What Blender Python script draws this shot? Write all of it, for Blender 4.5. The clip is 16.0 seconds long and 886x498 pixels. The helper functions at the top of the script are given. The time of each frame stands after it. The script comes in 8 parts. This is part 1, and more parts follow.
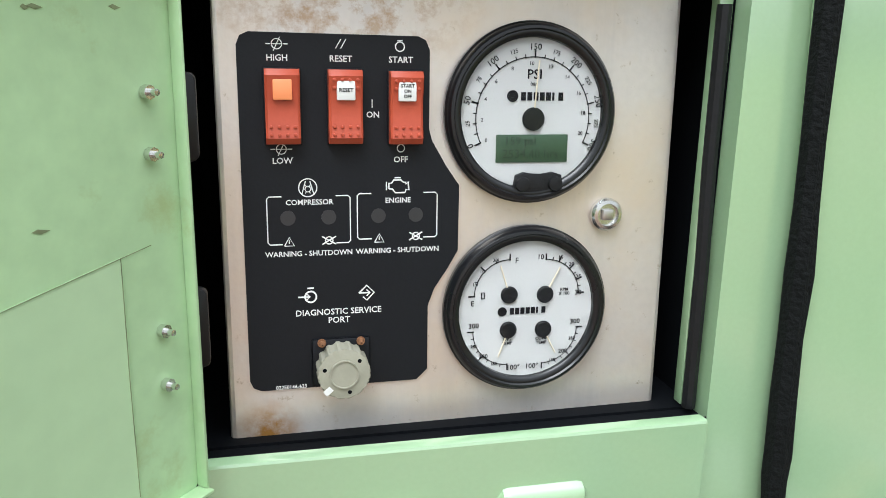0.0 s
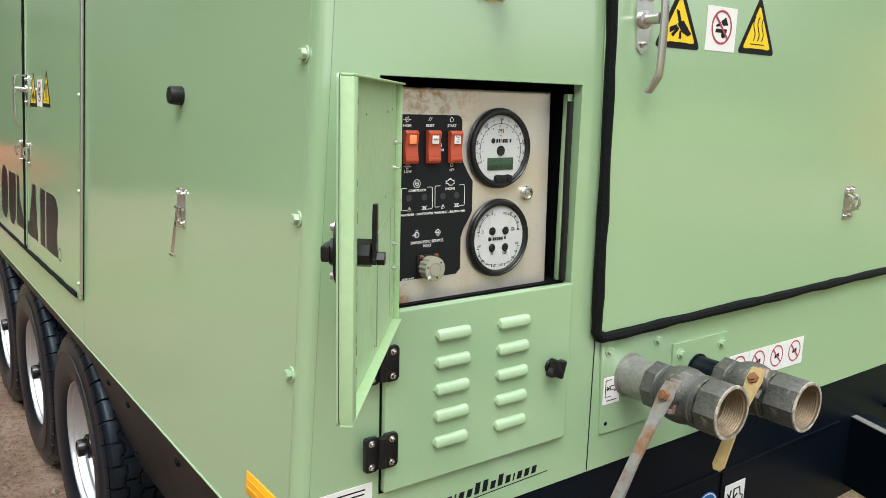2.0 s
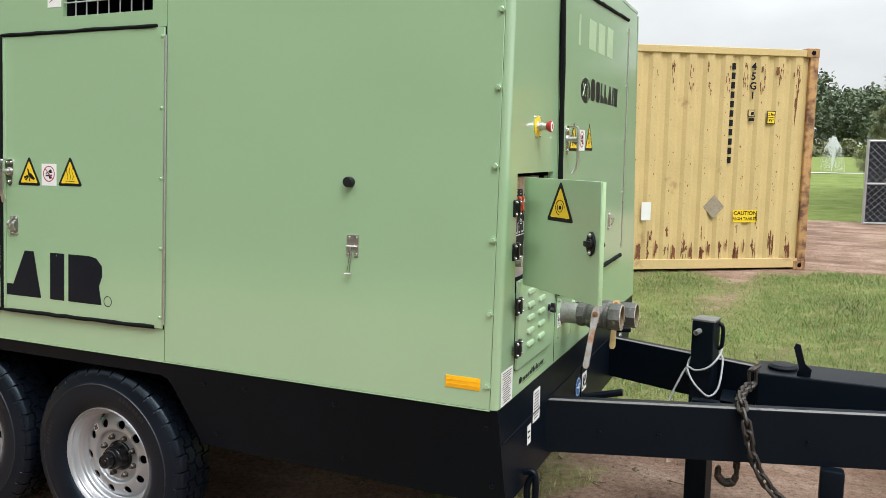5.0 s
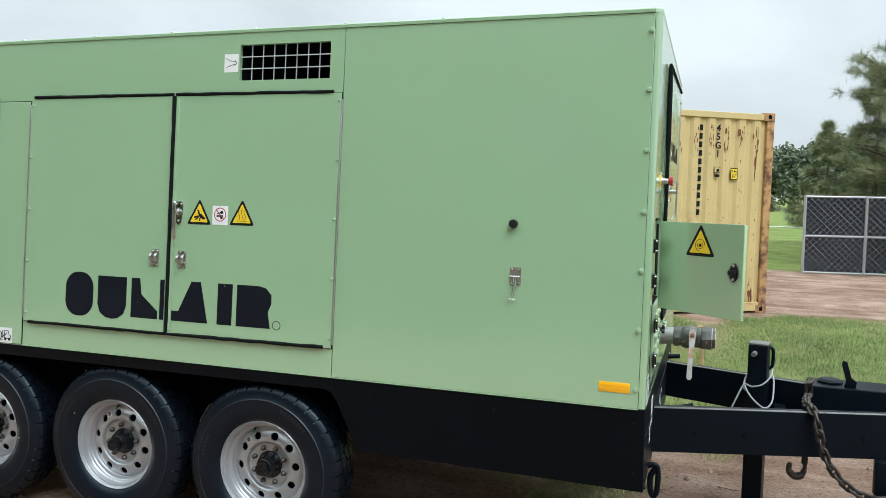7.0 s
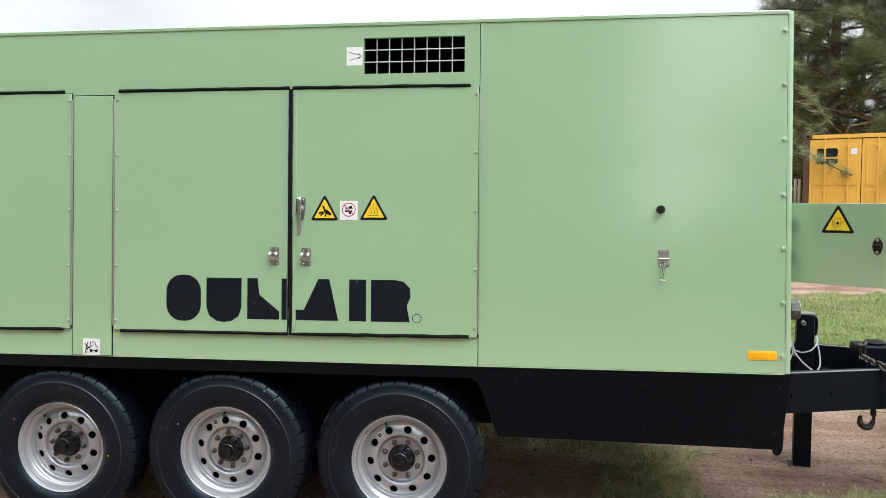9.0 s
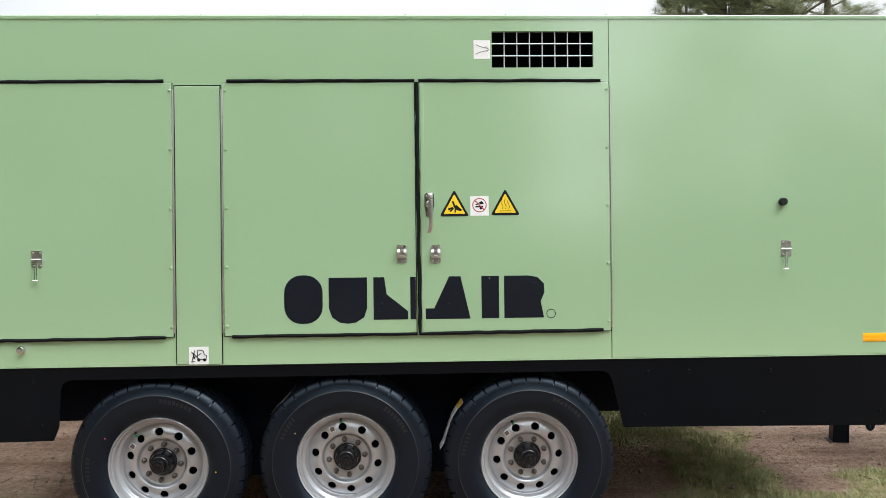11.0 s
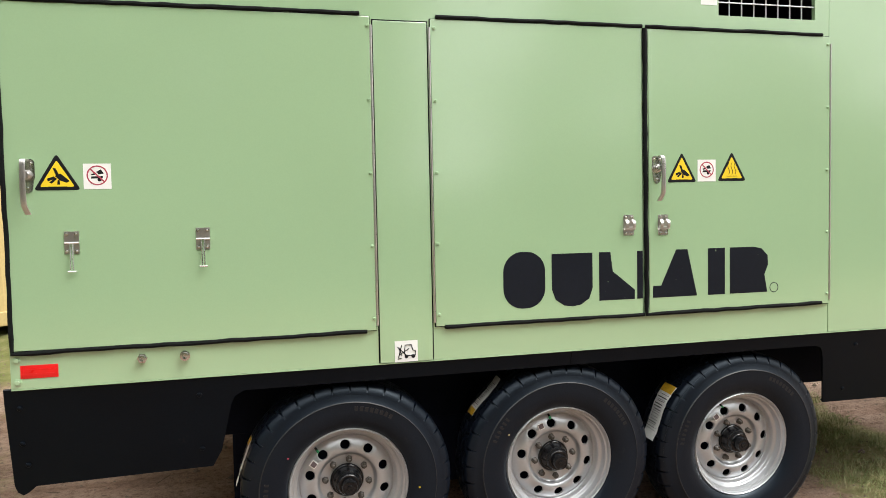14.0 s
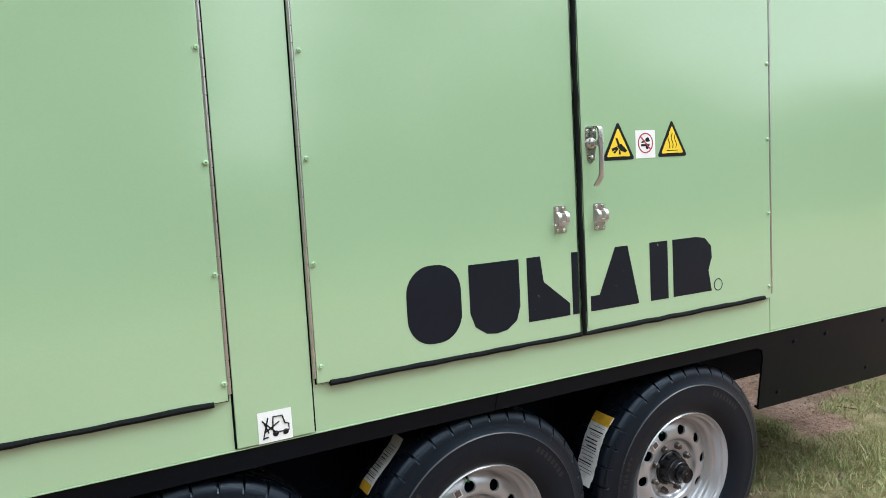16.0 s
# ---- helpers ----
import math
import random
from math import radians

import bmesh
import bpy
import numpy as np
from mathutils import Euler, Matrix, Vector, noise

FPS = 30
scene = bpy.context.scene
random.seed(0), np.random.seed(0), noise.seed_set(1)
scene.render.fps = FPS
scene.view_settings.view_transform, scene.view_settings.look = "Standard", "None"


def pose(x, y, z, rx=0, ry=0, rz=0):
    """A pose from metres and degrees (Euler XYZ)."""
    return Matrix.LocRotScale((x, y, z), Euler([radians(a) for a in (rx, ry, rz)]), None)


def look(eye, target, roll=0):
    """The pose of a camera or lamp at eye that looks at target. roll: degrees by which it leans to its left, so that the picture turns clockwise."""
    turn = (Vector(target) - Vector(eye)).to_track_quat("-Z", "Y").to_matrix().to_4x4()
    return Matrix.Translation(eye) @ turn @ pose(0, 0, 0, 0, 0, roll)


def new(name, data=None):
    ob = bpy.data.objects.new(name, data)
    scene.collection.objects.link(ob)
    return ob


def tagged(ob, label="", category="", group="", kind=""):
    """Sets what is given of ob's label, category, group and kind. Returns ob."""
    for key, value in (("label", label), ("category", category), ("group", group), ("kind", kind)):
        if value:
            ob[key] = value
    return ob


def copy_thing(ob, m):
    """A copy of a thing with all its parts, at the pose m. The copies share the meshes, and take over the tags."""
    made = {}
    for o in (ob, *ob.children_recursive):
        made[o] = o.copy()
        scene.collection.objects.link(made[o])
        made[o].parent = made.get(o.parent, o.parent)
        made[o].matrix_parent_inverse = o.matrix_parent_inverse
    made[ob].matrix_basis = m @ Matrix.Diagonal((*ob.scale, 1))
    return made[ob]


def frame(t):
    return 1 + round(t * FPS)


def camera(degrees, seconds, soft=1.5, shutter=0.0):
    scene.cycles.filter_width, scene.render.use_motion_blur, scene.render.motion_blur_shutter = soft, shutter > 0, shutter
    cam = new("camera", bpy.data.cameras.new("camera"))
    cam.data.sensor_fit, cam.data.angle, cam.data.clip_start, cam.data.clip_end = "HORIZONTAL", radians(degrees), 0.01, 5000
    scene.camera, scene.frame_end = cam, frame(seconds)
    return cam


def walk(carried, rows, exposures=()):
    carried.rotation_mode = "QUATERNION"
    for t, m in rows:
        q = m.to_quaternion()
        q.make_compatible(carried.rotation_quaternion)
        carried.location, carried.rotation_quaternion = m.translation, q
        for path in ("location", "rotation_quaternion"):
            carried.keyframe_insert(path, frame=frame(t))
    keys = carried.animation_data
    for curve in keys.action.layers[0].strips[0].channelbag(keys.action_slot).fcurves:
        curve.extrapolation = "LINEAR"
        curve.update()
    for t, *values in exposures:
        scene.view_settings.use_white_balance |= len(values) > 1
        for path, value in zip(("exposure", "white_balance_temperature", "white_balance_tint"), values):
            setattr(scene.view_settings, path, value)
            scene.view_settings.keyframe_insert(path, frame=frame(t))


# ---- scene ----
cam = camera(59.4, 16.0, 0.5)
PATH = [
    (0, (0.500, 0.194, 1.511), (-1.386, 0.655, 1.032), 1.1),
    (0.5, (0.618, 0.132, 1.515), (-1.238, 0.724, 1.063), 0.8),
    (1, (0.773, 0.019, 1.501), (-1.038, 0.754, 1.079), 0.6),
    (1.5, (0.866, -0.21, 1.523), (-0.844, 0.745, 1.12), 0.8),
    (2, (0.935, -0.456, 1.547), (-0.637, 0.723, 1.172), 1.6),
    (2.5, (0.914, -0.665, 1.557), (-0.506, 0.699, 1.203), 2.1),
    (3, (0.929, -0.909, 1.6), (-0.331, 0.607, 1.261), 2.4),
    (3.2, (0.941, -1.035, 1.602), (-0.248, 0.538, 1.271), 2.4),
    (5.3, (0.661, -2.338, 1.648), (-0.103, -0.504, 1.417), 0.6),
    (5.5, (0.6, -2.411, 1.634), (-0.159, -0.573, 1.425), 0.7),
    (6, (0.444, -2.601, 1.639), (-0.306, -0.754, 1.476), 1.2),
    (6.5, (0.322, -2.824, 1.625), (-0.388, -0.959, 1.499), 1.5),
    (7, (0.153, -3.028, 1.62), (-0.473, -1.132, 1.501), 1.5),
    (7.5, (-0.134, -3.122, 1.588), (-0.662, -1.197, 1.463), 1.1),
    (8, (-0.446, -3.251, 1.593), (-0.876, -1.304, 1.451), 0.6),
    (8.5, (-0.758, -3.387, 1.586), (-1.099, -1.42, 1.456), 0.3),
    (11, (-2.224, -3.421, 1.539), (-2.151, -1.425, 1.427), -0.5),
    (11.5, (-2.494, -3.372, 1.556), (-2.365, -1.38, 1.431), -0.4),
    (12, (-2.817, -3.337, 1.573), (-2.643, -1.35, 1.433), -0.0),
    (12.5, (-3.07, -3.234, 1.553), (-2.85, -1.252, 1.402), 0.1),
    (13, (-3.308, -3.053, 1.57), (-3.025, -1.081, 1.393), 0.1),
    (13.5, (-3.552, -2.894, 1.553), (-3.169, -0.941, 1.359), -0.1),
    (14, (-3.758, -2.716, 1.56), (-3.246, -0.795, 1.347), -0.3),
    (14.5, (-3.871, -2.476, 1.566), (-3.217, -0.601, 1.329), -0.7),
    (15, (-3.984, -2.263, 1.579), (-3.185, -0.448, 1.32), -1.1),
    (15.5, (-3.928, -2.046, 1.581), (-3.01, -0.292, 1.295), -1.4),
    (16, (-3.701, -1.794, 1.591), (-2.729, -0.072, 1.292), -1.5),
]
EXPOSURE = [(0, 0.59, 5900, 7), (0.5, 0.54, 5950, 8), (1.0, 0.51, 5950, 9), (1.5, 0.47, 5850, 9), (2.0, 0.4, 6300, 7), (2.5, 0.32, 6300, 7), (3.0, 0.32, 6350, 8), (5.5, 0.36, 6150, 8), (6.0, 0.32, 6000, 6), (6.5, 0.29, 5600, 4), (7.0, 0.27, 5750, 2), (7.5, 0.35, 5700, 2), (8.0, 0.45, 5850, 7), (8.5, 0.5, 6000, 9), (11.0, 0.53, 6100, 8), (12.5, 0.56, 6650, 8), (13.0, 0.57, 6450, 8), (13.5, 0.66, 6350, 8), (14.5, 0.66, 6700, 9), (15.0, 0.64, 6550, 8), (15.5, 0.69, 5650, 6), (16.0, 0.65, 5850, 7)]
walk(cam, [(t, look(eye, target, roll)) for t, eye, target, roll in PATH], EXPOSURE)

# ---------- world and light ----------
world = bpy.data.worlds.new("overcast_sky")
scene.world = world
world.use_nodes = True
wn, wl = world.node_tree.nodes, world.node_tree.links
wn.clear()
w_out = wn.new("ShaderNodeOutputWorld")
w_bg = wn.new("ShaderNodeBackground")
w_sky = wn.new("ShaderNodeTexSky")
w_sky.sky_type, w_sky.sun_disc = "NISHITA", False
w_sky.sun_elevation, w_sky.sun_rotation = radians(58), radians(124)
w_sky.dust_density = 4.0
w_hsv = wn.new("ShaderNodeHueSaturation")
w_hsv.inputs["Saturation"].default_value = 0.03
w_hsv.inputs["Value"].default_value = 0.09
w_tc = wn.new("ShaderNodeTexCoord")
w_map = wn.new("ShaderNodeMapping")
w_map.inputs["Scale"].default_value = (1.0, 1.0, 2.2)
w_noise = wn.new("ShaderNodeTexNoise")
w_noise.inputs["Scale"].default_value = 1.7
w_noise.inputs["Detail"].default_value = 7.0
w_noise.inputs["Roughness"].default_value = 0.52
w_ramp = wn.new("ShaderNodeValToRGB")
w_ramp.color_ramp.elements[0].position, w_ramp.color_ramp.elements[1].position = 0.33, 0.68
w_ramp.color_ramp.elements[0].color = (0.69, 0.69, 0.69, 1)
w_ramp.color_ramp.elements[1].color = (1.16, 1.155, 1.135, 1)
w_sep = wn.new("ShaderNodeSeparateXYZ")
w_zen = wn.new("ShaderNodeMapRange")
w_zen.inputs["From Min"].default_value, w_zen.inputs["From Max"].default_value = 0.3, 1.0
w_zen.inputs["To Min"].default_value, w_zen.inputs["To Max"].default_value = 0.78, 2.7
w_mul = wn.new("ShaderNodeVectorMath")
w_mul.operation = "SCALE"
w_mix = wn.new("ShaderNodeMix")
w_mix.data_type = "RGBA"
w_mix.inputs["Factor"].default_value = 0.8
wl.new(w_tc.outputs["Generated"], w_map.inputs["Vector"])
wl.new(w_map.outputs["Vector"], w_noise.inputs["Vector"])
wl.new(w_noise.outputs["Fac"], w_ramp.inputs["Fac"])
wl.new(w_tc.outputs["Generated"], w_sep.inputs["Vector"])
wl.new(w_sep.outputs["Z"], w_zen.inputs["Value"])
wl.new(w_ramp.outputs["Color"], w_mul.inputs[0])
wl.new(w_zen.outputs["Result"], w_mul.inputs["Scale"])
wl.new(w_sky.outputs["Color"], w_hsv.inputs["Color"])
wl.new(w_hsv.outputs["Color"], w_mix.inputs["A"])
wl.new(w_mul.outputs["Vector"], w_mix.inputs["B"])
wl.new(w_mix.outputs["Result"], w_bg.inputs["Color"])
w_bg.inputs["Strength"].default_value = 1.0
wl.new(w_bg.outputs["Background"], w_out.inputs["Surface"])

sun = new("sun", bpy.data.lights.new("sun", "SUN"))
sun.data.energy, sun.data.angle, sun.data.color = 2.0, radians(34), (1.0, 0.98, 0.95)
sun.matrix_world = look((5.8, -3.9, 11), (0, 0, 0))


# ---------- materials ----------
def mat(name, color, rough=0.5, metal=0.0, vary=0.12, scale=6.0, fine=60.0, bump=0.05, coat=0.0, spec=0.5, stain=None, stain_amount=0.0, stain_scale=3.0, island=0.0, emit=0.0, wave=0.0):
    """Base colour with variation at two sizes, optional stains, and relief."""
    m = bpy.data.materials.new(name)
    m.use_nodes = True
    n, l = m.node_tree.nodes, m.node_tree.links
    b = n["Principled BSDF"]
    tc = n.new("ShaderNodeTexCoord")
    big, small = n.new("ShaderNodeTexNoise"), n.new("ShaderNodeTexNoise")
    big.inputs["Scale"].default_value, small.inputs["Scale"].default_value = scale, fine
    big.inputs["Detail"].default_value, small.inputs["Detail"].default_value = 4.0, 3.0
    for t in (big, small):
        l.new(tc.outputs["Object"], t.inputs["Vector"])
    add = n.new("ShaderNodeMath")
    add.operation = "ADD"
    l.new(big.outputs["Fac"], add.inputs[0])
    l.new(small.outputs["Fac"], add.inputs[1])
    mr = n.new("ShaderNodeMapRange")
    mr.inputs["From Min"].default_value, mr.inputs["From Max"].default_value = 0.6, 1.4
    mr.inputs["To Min"].default_value, mr.inputs["To Max"].default_value = 1 - vary, 1 + vary
    l.new(add.outputs["Value"], mr.inputs["Value"])
    sc = n.new("ShaderNodeVectorMath")
    sc.operation = "SCALE"
    sc.inputs[0].default_value = color
    l.new(mr.outputs["Result"], sc.inputs["Scale"])
    last = sc.outputs["Vector"]
    if island:
        ob_info = n.new("ShaderNodeObjectInfo")
        r2 = n.new("ShaderNodeMapRange")
        r2.inputs["To Min"].default_value, r2.inputs["To Max"].default_value = 1 - island, 1 + island
        l.new(ob_info.outputs["Random"], r2.inputs["Value"])
        s2 = n.new("ShaderNodeVectorMath")
        s2.operation = "SCALE"
        l.new(last, s2.inputs[0])
        l.new(r2.outputs["Result"], s2.inputs["Scale"])
        last = s2.outputs["Vector"]
    if stain:
        st = n.new("ShaderNodeTexNoise")
        st.inputs["Scale"].default_value, st.inputs["Detail"].default_value, st.inputs["Roughness"].default_value = stain_scale, 8.0, 0.65
        l.new(tc.outputs["Object"], st.inputs["Vector"])
        rp = n.new("ShaderNodeMapRange")
        rp.inputs["From Min"].default_value, rp.inputs["From Max"].default_value = 0.70 - 0.28 * stain_amount, 0.78 - 0.2 * stain_amount
        l.new(st.outputs["Fac"], rp.inputs["Value"])
        mx = n.new("ShaderNodeMix")
        mx.data_type = "RGBA"
        l.new(rp.outputs["Result"], mx.inputs["Factor"])
        l.new(last, mx.inputs["A"])
        mx.inputs["B"].default_value = (*stain, 1)
        last = mx.outputs["Result"]
    l.new(last, b.inputs["Base Color"])
    b.inputs["Roughness"].default_value, b.inputs["Metallic"].default_value = rough, metal
    b.inputs["Coat Weight"].default_value, b.inputs["Coat Roughness"].default_value = coat, 0.26
    b.inputs["Specular IOR Level"].default_value = spec
    rr = n.new("ShaderNodeMapRange")
    rr.inputs["To Min"].default_value, rr.inputs["To Max"].default_value = max(0.02, rough - 0.08), min(1, rough + 0.08)
    l.new(big.outputs["Fac"], rr.inputs["Value"])
    l.new(rr.outputs["Result"], b.inputs["Roughness"])
    if emit:
        l.new(last, b.inputs["Emission Color"])
        b.inputs["Emission Strength"].default_value = emit
    normal = None
    if bump:
        bp = n.new("ShaderNodeBump")
        bp.inputs["Strength"].default_value, bp.inputs["Distance"].default_value = bump, 0.004
        l.new(small.outputs["Fac"], bp.inputs["Height"])
        normal = bp
    if wave:
        wv = n.new("ShaderNodeTexNoise")
        wv.inputs["Scale"].default_value, wv.inputs["Detail"].default_value = 2.6, 1.0
        l.new(tc.outputs["Object"], wv.inputs["Vector"])
        b2 = n.new("ShaderNodeBump")
        b2.inputs["Strength"].default_value, b2.inputs["Distance"].default_value = 1.0, wave
        l.new(wv.outputs["Fac"], b2.inputs["Height"])
        if normal:
            l.new(normal.outputs["Normal"], b2.inputs["Normal"])
        normal = b2
    if normal:
        l.new(normal.outputs["Normal"], b.inputs["Normal"])
    return m


GREEN = mat("green_paint", (0.338, 0.50, 0.294), 0.45, vary=0.03, scale=1.2, fine=240, bump=0.02, coat=1.0, wave=0.006, spec=0.04)
GREEN.node_tree.nodes["Principled BSDF"].inputs["Coat IOR"].default_value = 2.3
GREEN.node_tree.nodes["Principled BSDF"].inputs["Coat Roughness"].default_value = 0.15
GREEN_IN = mat("green_paint_worn", (0.42, 0.6, 0.34), 0.45, vary=0.1, scale=4, fine=70, bump=0.06, stain=(0.35, 0.45, 0.22), stain_amount=0.4, stain_scale=11)
BLACK = mat("black_paint", (0.0024, 0.0052, 0.0095), 0.42, vary=0.25, scale=3, fine=120, bump=0.05, spec=0.15, stain=(0.02, 0.021, 0.022), stain_amount=0.1, stain_scale=6)
# Navy black puts the shade under the chassis and behind the rims into colour.
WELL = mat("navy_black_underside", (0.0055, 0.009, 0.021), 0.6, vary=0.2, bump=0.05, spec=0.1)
# Near-black: recess walls, and the shade in gaps and holes put into colour.
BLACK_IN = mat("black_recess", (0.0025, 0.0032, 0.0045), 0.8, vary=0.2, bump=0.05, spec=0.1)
RUBBER = mat("black_rubber", (0.009, 0.0095, 0.0105), 0.5, vary=0.25, scale=9, fine=160, bump=0.15, spec=0.3)
FOAM = mat("foam_gasket", (0.005, 0.006, 0.006), 0.8, spec=0.15, vary=0.3, scale=30, fine=220, bump=0.6)
TYRE = mat("tyre_rubber", (0.0038, 0.0058, 0.0105), 0.36, vary=0.3, scale=5, fine=150, bump=0.14, spec=0.38, stain=(0.016, 0.018, 0.021), stain_amount=0.03, stain_scale=6)
TYRE.node_tree.nodes["Principled BSDF"].inputs["Specular Tint"].default_value = (0.72, 0.86, 1.0, 1)
SILVER = mat("silver_rim_paint", (0.53, 0.54, 0.56), 0.33, metal=0.7, vary=0.05, scale=4, fine=150, bump=0.03)
STEEL = mat("brushed_steel", (0.60, 0.58, 0.56), 0.3, metal=0.92, vary=0.06, scale=6, fine=200, bump=0.04)
PANEL = mat("stainless_panel", (0.73, 0.68, 0.64), 0.33, metal=0.6, vary=0.05, scale=7, fine=160, bump=0.05, stain=(0.42, 0.27, 0.15), stain_amount=0.24, stain_scale=9)


def weather_panel(m):
    """Warm tarnish, pitted specks and one rusty run on the stainless plate."""
    n, l = m.node_tree.nodes, m.node_tree.links
    b = n["Principled BSDF"]
    last = b.inputs["Base Color"].links[0].from_socket
    tc = n.new("ShaderNodeTexCoord")

    def layer(last, fac, color):
        mx = n.new("ShaderNodeMix")
        mx.data_type = "RGBA"
        l.new(fac, mx.inputs["Factor"])
        l.new(last, mx.inputs["A"])
        mx.inputs["B"].default_value = (*color, 1)
        return mx.outputs["Result"]

    def cloud(scale, lo, hi, top, rough=0.6, stretch=(1, 1, 1)):
        mp = n.new("ShaderNodeMapping")
        mp.inputs["Scale"].default_value = stretch
        l.new(tc.outputs["Object"], mp.inputs["Vector"])
        t = n.new("ShaderNodeTexNoise")
        t.inputs["Scale"].default_value, t.inputs["Detail"].default_value, t.inputs["Roughness"].default_value = scale, 6.0, rough
        l.new(mp.outputs["Vector"], t.inputs["Vector"])
        r = n.new("ShaderNodeMapRange")
        r.inputs["From Min"].default_value, r.inputs["From Max"].default_value, r.inputs["To Max"].default_value = lo, hi, top
        l.new(t.outputs["Fac"], r.inputs["Value"])
        return r.outputs["Result"]

    last = layer(last, cloud(6.5, 0.42, 0.62, 0.6), (0.76, 0.62, 0.47))
    last = layer(last, cloud(16, 0.5, 0.75, 0.5, 0.7, (1.0, 0.12, 1.0)), (0.52, 0.49, 0.47))
    last = layer(last, cloud(85, 0.62, 0.72, 0.75, 0.75), (0.36, 0.27, 0.15))
    # brown spotting gathered at the upper edge of the plate
    e = n.new("ShaderNodeVectorMath")
    e.operation = "DISTANCE"
    e.inputs[1].default_value = (0.26, 1.60, 0.0)
    l.new(tc.outputs["Object"], e.inputs[0])
    em = n.new("ShaderNodeMapRange")
    em.inputs["From Min"].default_value, em.inputs["From Max"].default_value = 0.125, 0.04
    l.new(e.outputs["Value"], em.inputs["Value"])
    ex = n.new("ShaderNodeMath")
    ex.operation = "MULTIPLY"
    l.new(em.outputs["Result"], ex.inputs[0])
    l.new(cloud(48, 0.46, 0.62, 1.2, 0.75), ex.inputs[1])
    last = layer(last, ex.outputs["Value"], (0.42, 0.25, 0.11))
    d = n.new("ShaderNodeVectorMath")
    d.operation = "DISTANCE"
    d.inputs[1].default_value = (0.204, 1.2365, 0.0)
    l.new(tc.outputs["Object"], d.inputs[0])
    near = n.new("ShaderNodeMapRange")
    near.inputs["From Min"].default_value, near.inputs["From Max"].default_value = 0.028, 0.002
    l.new(d.outputs["Value"], near.inputs["Value"])
    mul = n.new("ShaderNodeMath")
    mul.operation = "MULTIPLY"
    l.new(near.outputs["Result"], mul.inputs[0])
    l.new(cloud(70, 0.3, 0.6, 1.3, 0.7), mul.inputs[1])
    l.new(layer(last, mul.outputs["Value"], (0.5, 0.24, 0.06)), b.inputs["Base Color"])


weather_panel(PANEL)
CHROME = mat("zinc_chrome", (0.72, 0.72, 0.7), 0.22, metal=1.0, vary=0.06, bump=0.02)
IRON = mat("grey_iron", (0.105, 0.105, 0.098), 0.48, metal=0.4, vary=0.4, scale=22, fine=140, bump=0.4, stain=(0.3, 0.27, 0.22), stain_amount=0.42, stain_scale=30)
NIPPLE = mat("galvanised_nipple", (0.3, 0.3, 0.28), 0.45, metal=0.5, vary=0.25, scale=14, fine=140, bump=0.15, stain=(0.42, 0.4, 0.36), stain_amount=0.4, stain_scale=12)
LUG = mat("dark_lug_nut", (0.1, 0.09, 0.08), 0.4, metal=0.7, vary=0.3, scale=30, bump=0.1)
HUB = mat("glossy_black_hub", (0.004, 0.0045, 0.006), 0.22, vary=0.2, scale=9, bump=0.03, spec=0.5)
RUST = mat("rusted_steel", (0.26, 0.12, 0.055), 0.75, metal=0.2, vary=0.3, scale=20, fine=140, bump=0.3, stain=(0.32, 0.29, 0.26), stain_amount=0.4, stain_scale=14)
WHITE = mat("white_print", (0.78, 0.78, 0.76), 0.5, vary=0.02, bump=0)
INK = mat("black_print", (0.008, 0.0085, 0.011), 0.45, vary=0.1, bump=0, spec=0.2)
NAVY = mat("navy_decal", (0.006, 0.008, 0.014), 0.38, spec=0.25, vary=0.15, scale=3, bump=0.01, stain=(0.2, 0.28, 0.17), stain_amount=0.02, stain_scale=40)
YELLOW = mat("yellow_decal", (0.82, 0.58, 0.02), 0.4, vary=0.04, bump=0)
RED = mat("red_plastic", (0.40, 0.022, 0.03), 0.35, vary=0.05, bump=0.01)
RED_PRINT = mat("red_print", (0.38, 0.045, 0.08), 0.5, vary=0.03, bump=0)
BLUE_PRINT = mat("blue_print", (0.02, 0.13, 0.4), 0.5, vary=0.03, bump=0)
AMBER = mat("amber_reflector", (0.95, 0.45, 0.008), 0.3, vary=0.06, scale=30, fine=300, bump=0.1)
RED_REFL = mat("red_reflector", (0.75, 0.012, 0.012), 0.3, vary=0.06, scale=30, fine=300, bump=0.1)
ORANGE = mat("orange_switch", (0.44, 0.07, 0.032), 0.42, vary=0.06, fine=300, bump=0.03)
ORANGE_LT = mat("orange_lens", (0.9, 0.3, 0.12), 0.35, vary=0.03, bump=0)
DECAL = mat("charcoal_overlay", (0.008, 0.009, 0.0115), 0.5, spec=0.25, vary=0.1, fine=400, bump=0.04)
DIAL = mat("dial_white", (0.6, 0.61, 0.6), 0.5, vary=0.02, bump=0)
LCD = mat("lcd_green", (0.04, 0.085, 0.045), 0.3, vary=0.04, bump=0)
LCD_INK = mat("lcd_ink", (0.02, 0.042, 0.025), 0.4, vary=0.02, bump=0)
KHAKI = mat("olive_grey_plastic", (0.33, 0.32, 0.25), 0.55, vary=0.08, scale=20, fine=150, bump=0.1)
CREAM = mat("cream_container_paint", (0.59, 0.44, 0.20), 0.55, vary=0.1, scale=2.5, fine=40, bump=0.06, stain=(0.34, 0.2, 0.09), stain_amount=0.3, stain_scale=1.9)
CREAM_RUST = mat("rusty_corner_post", (0.46, 0.26, 0.11), 0.75, vary=0.3, scale=3, fine=40, bump=0.3, stain=(0.12, 0.05, 0.03), stain_amount=0.85, stain_scale=5)
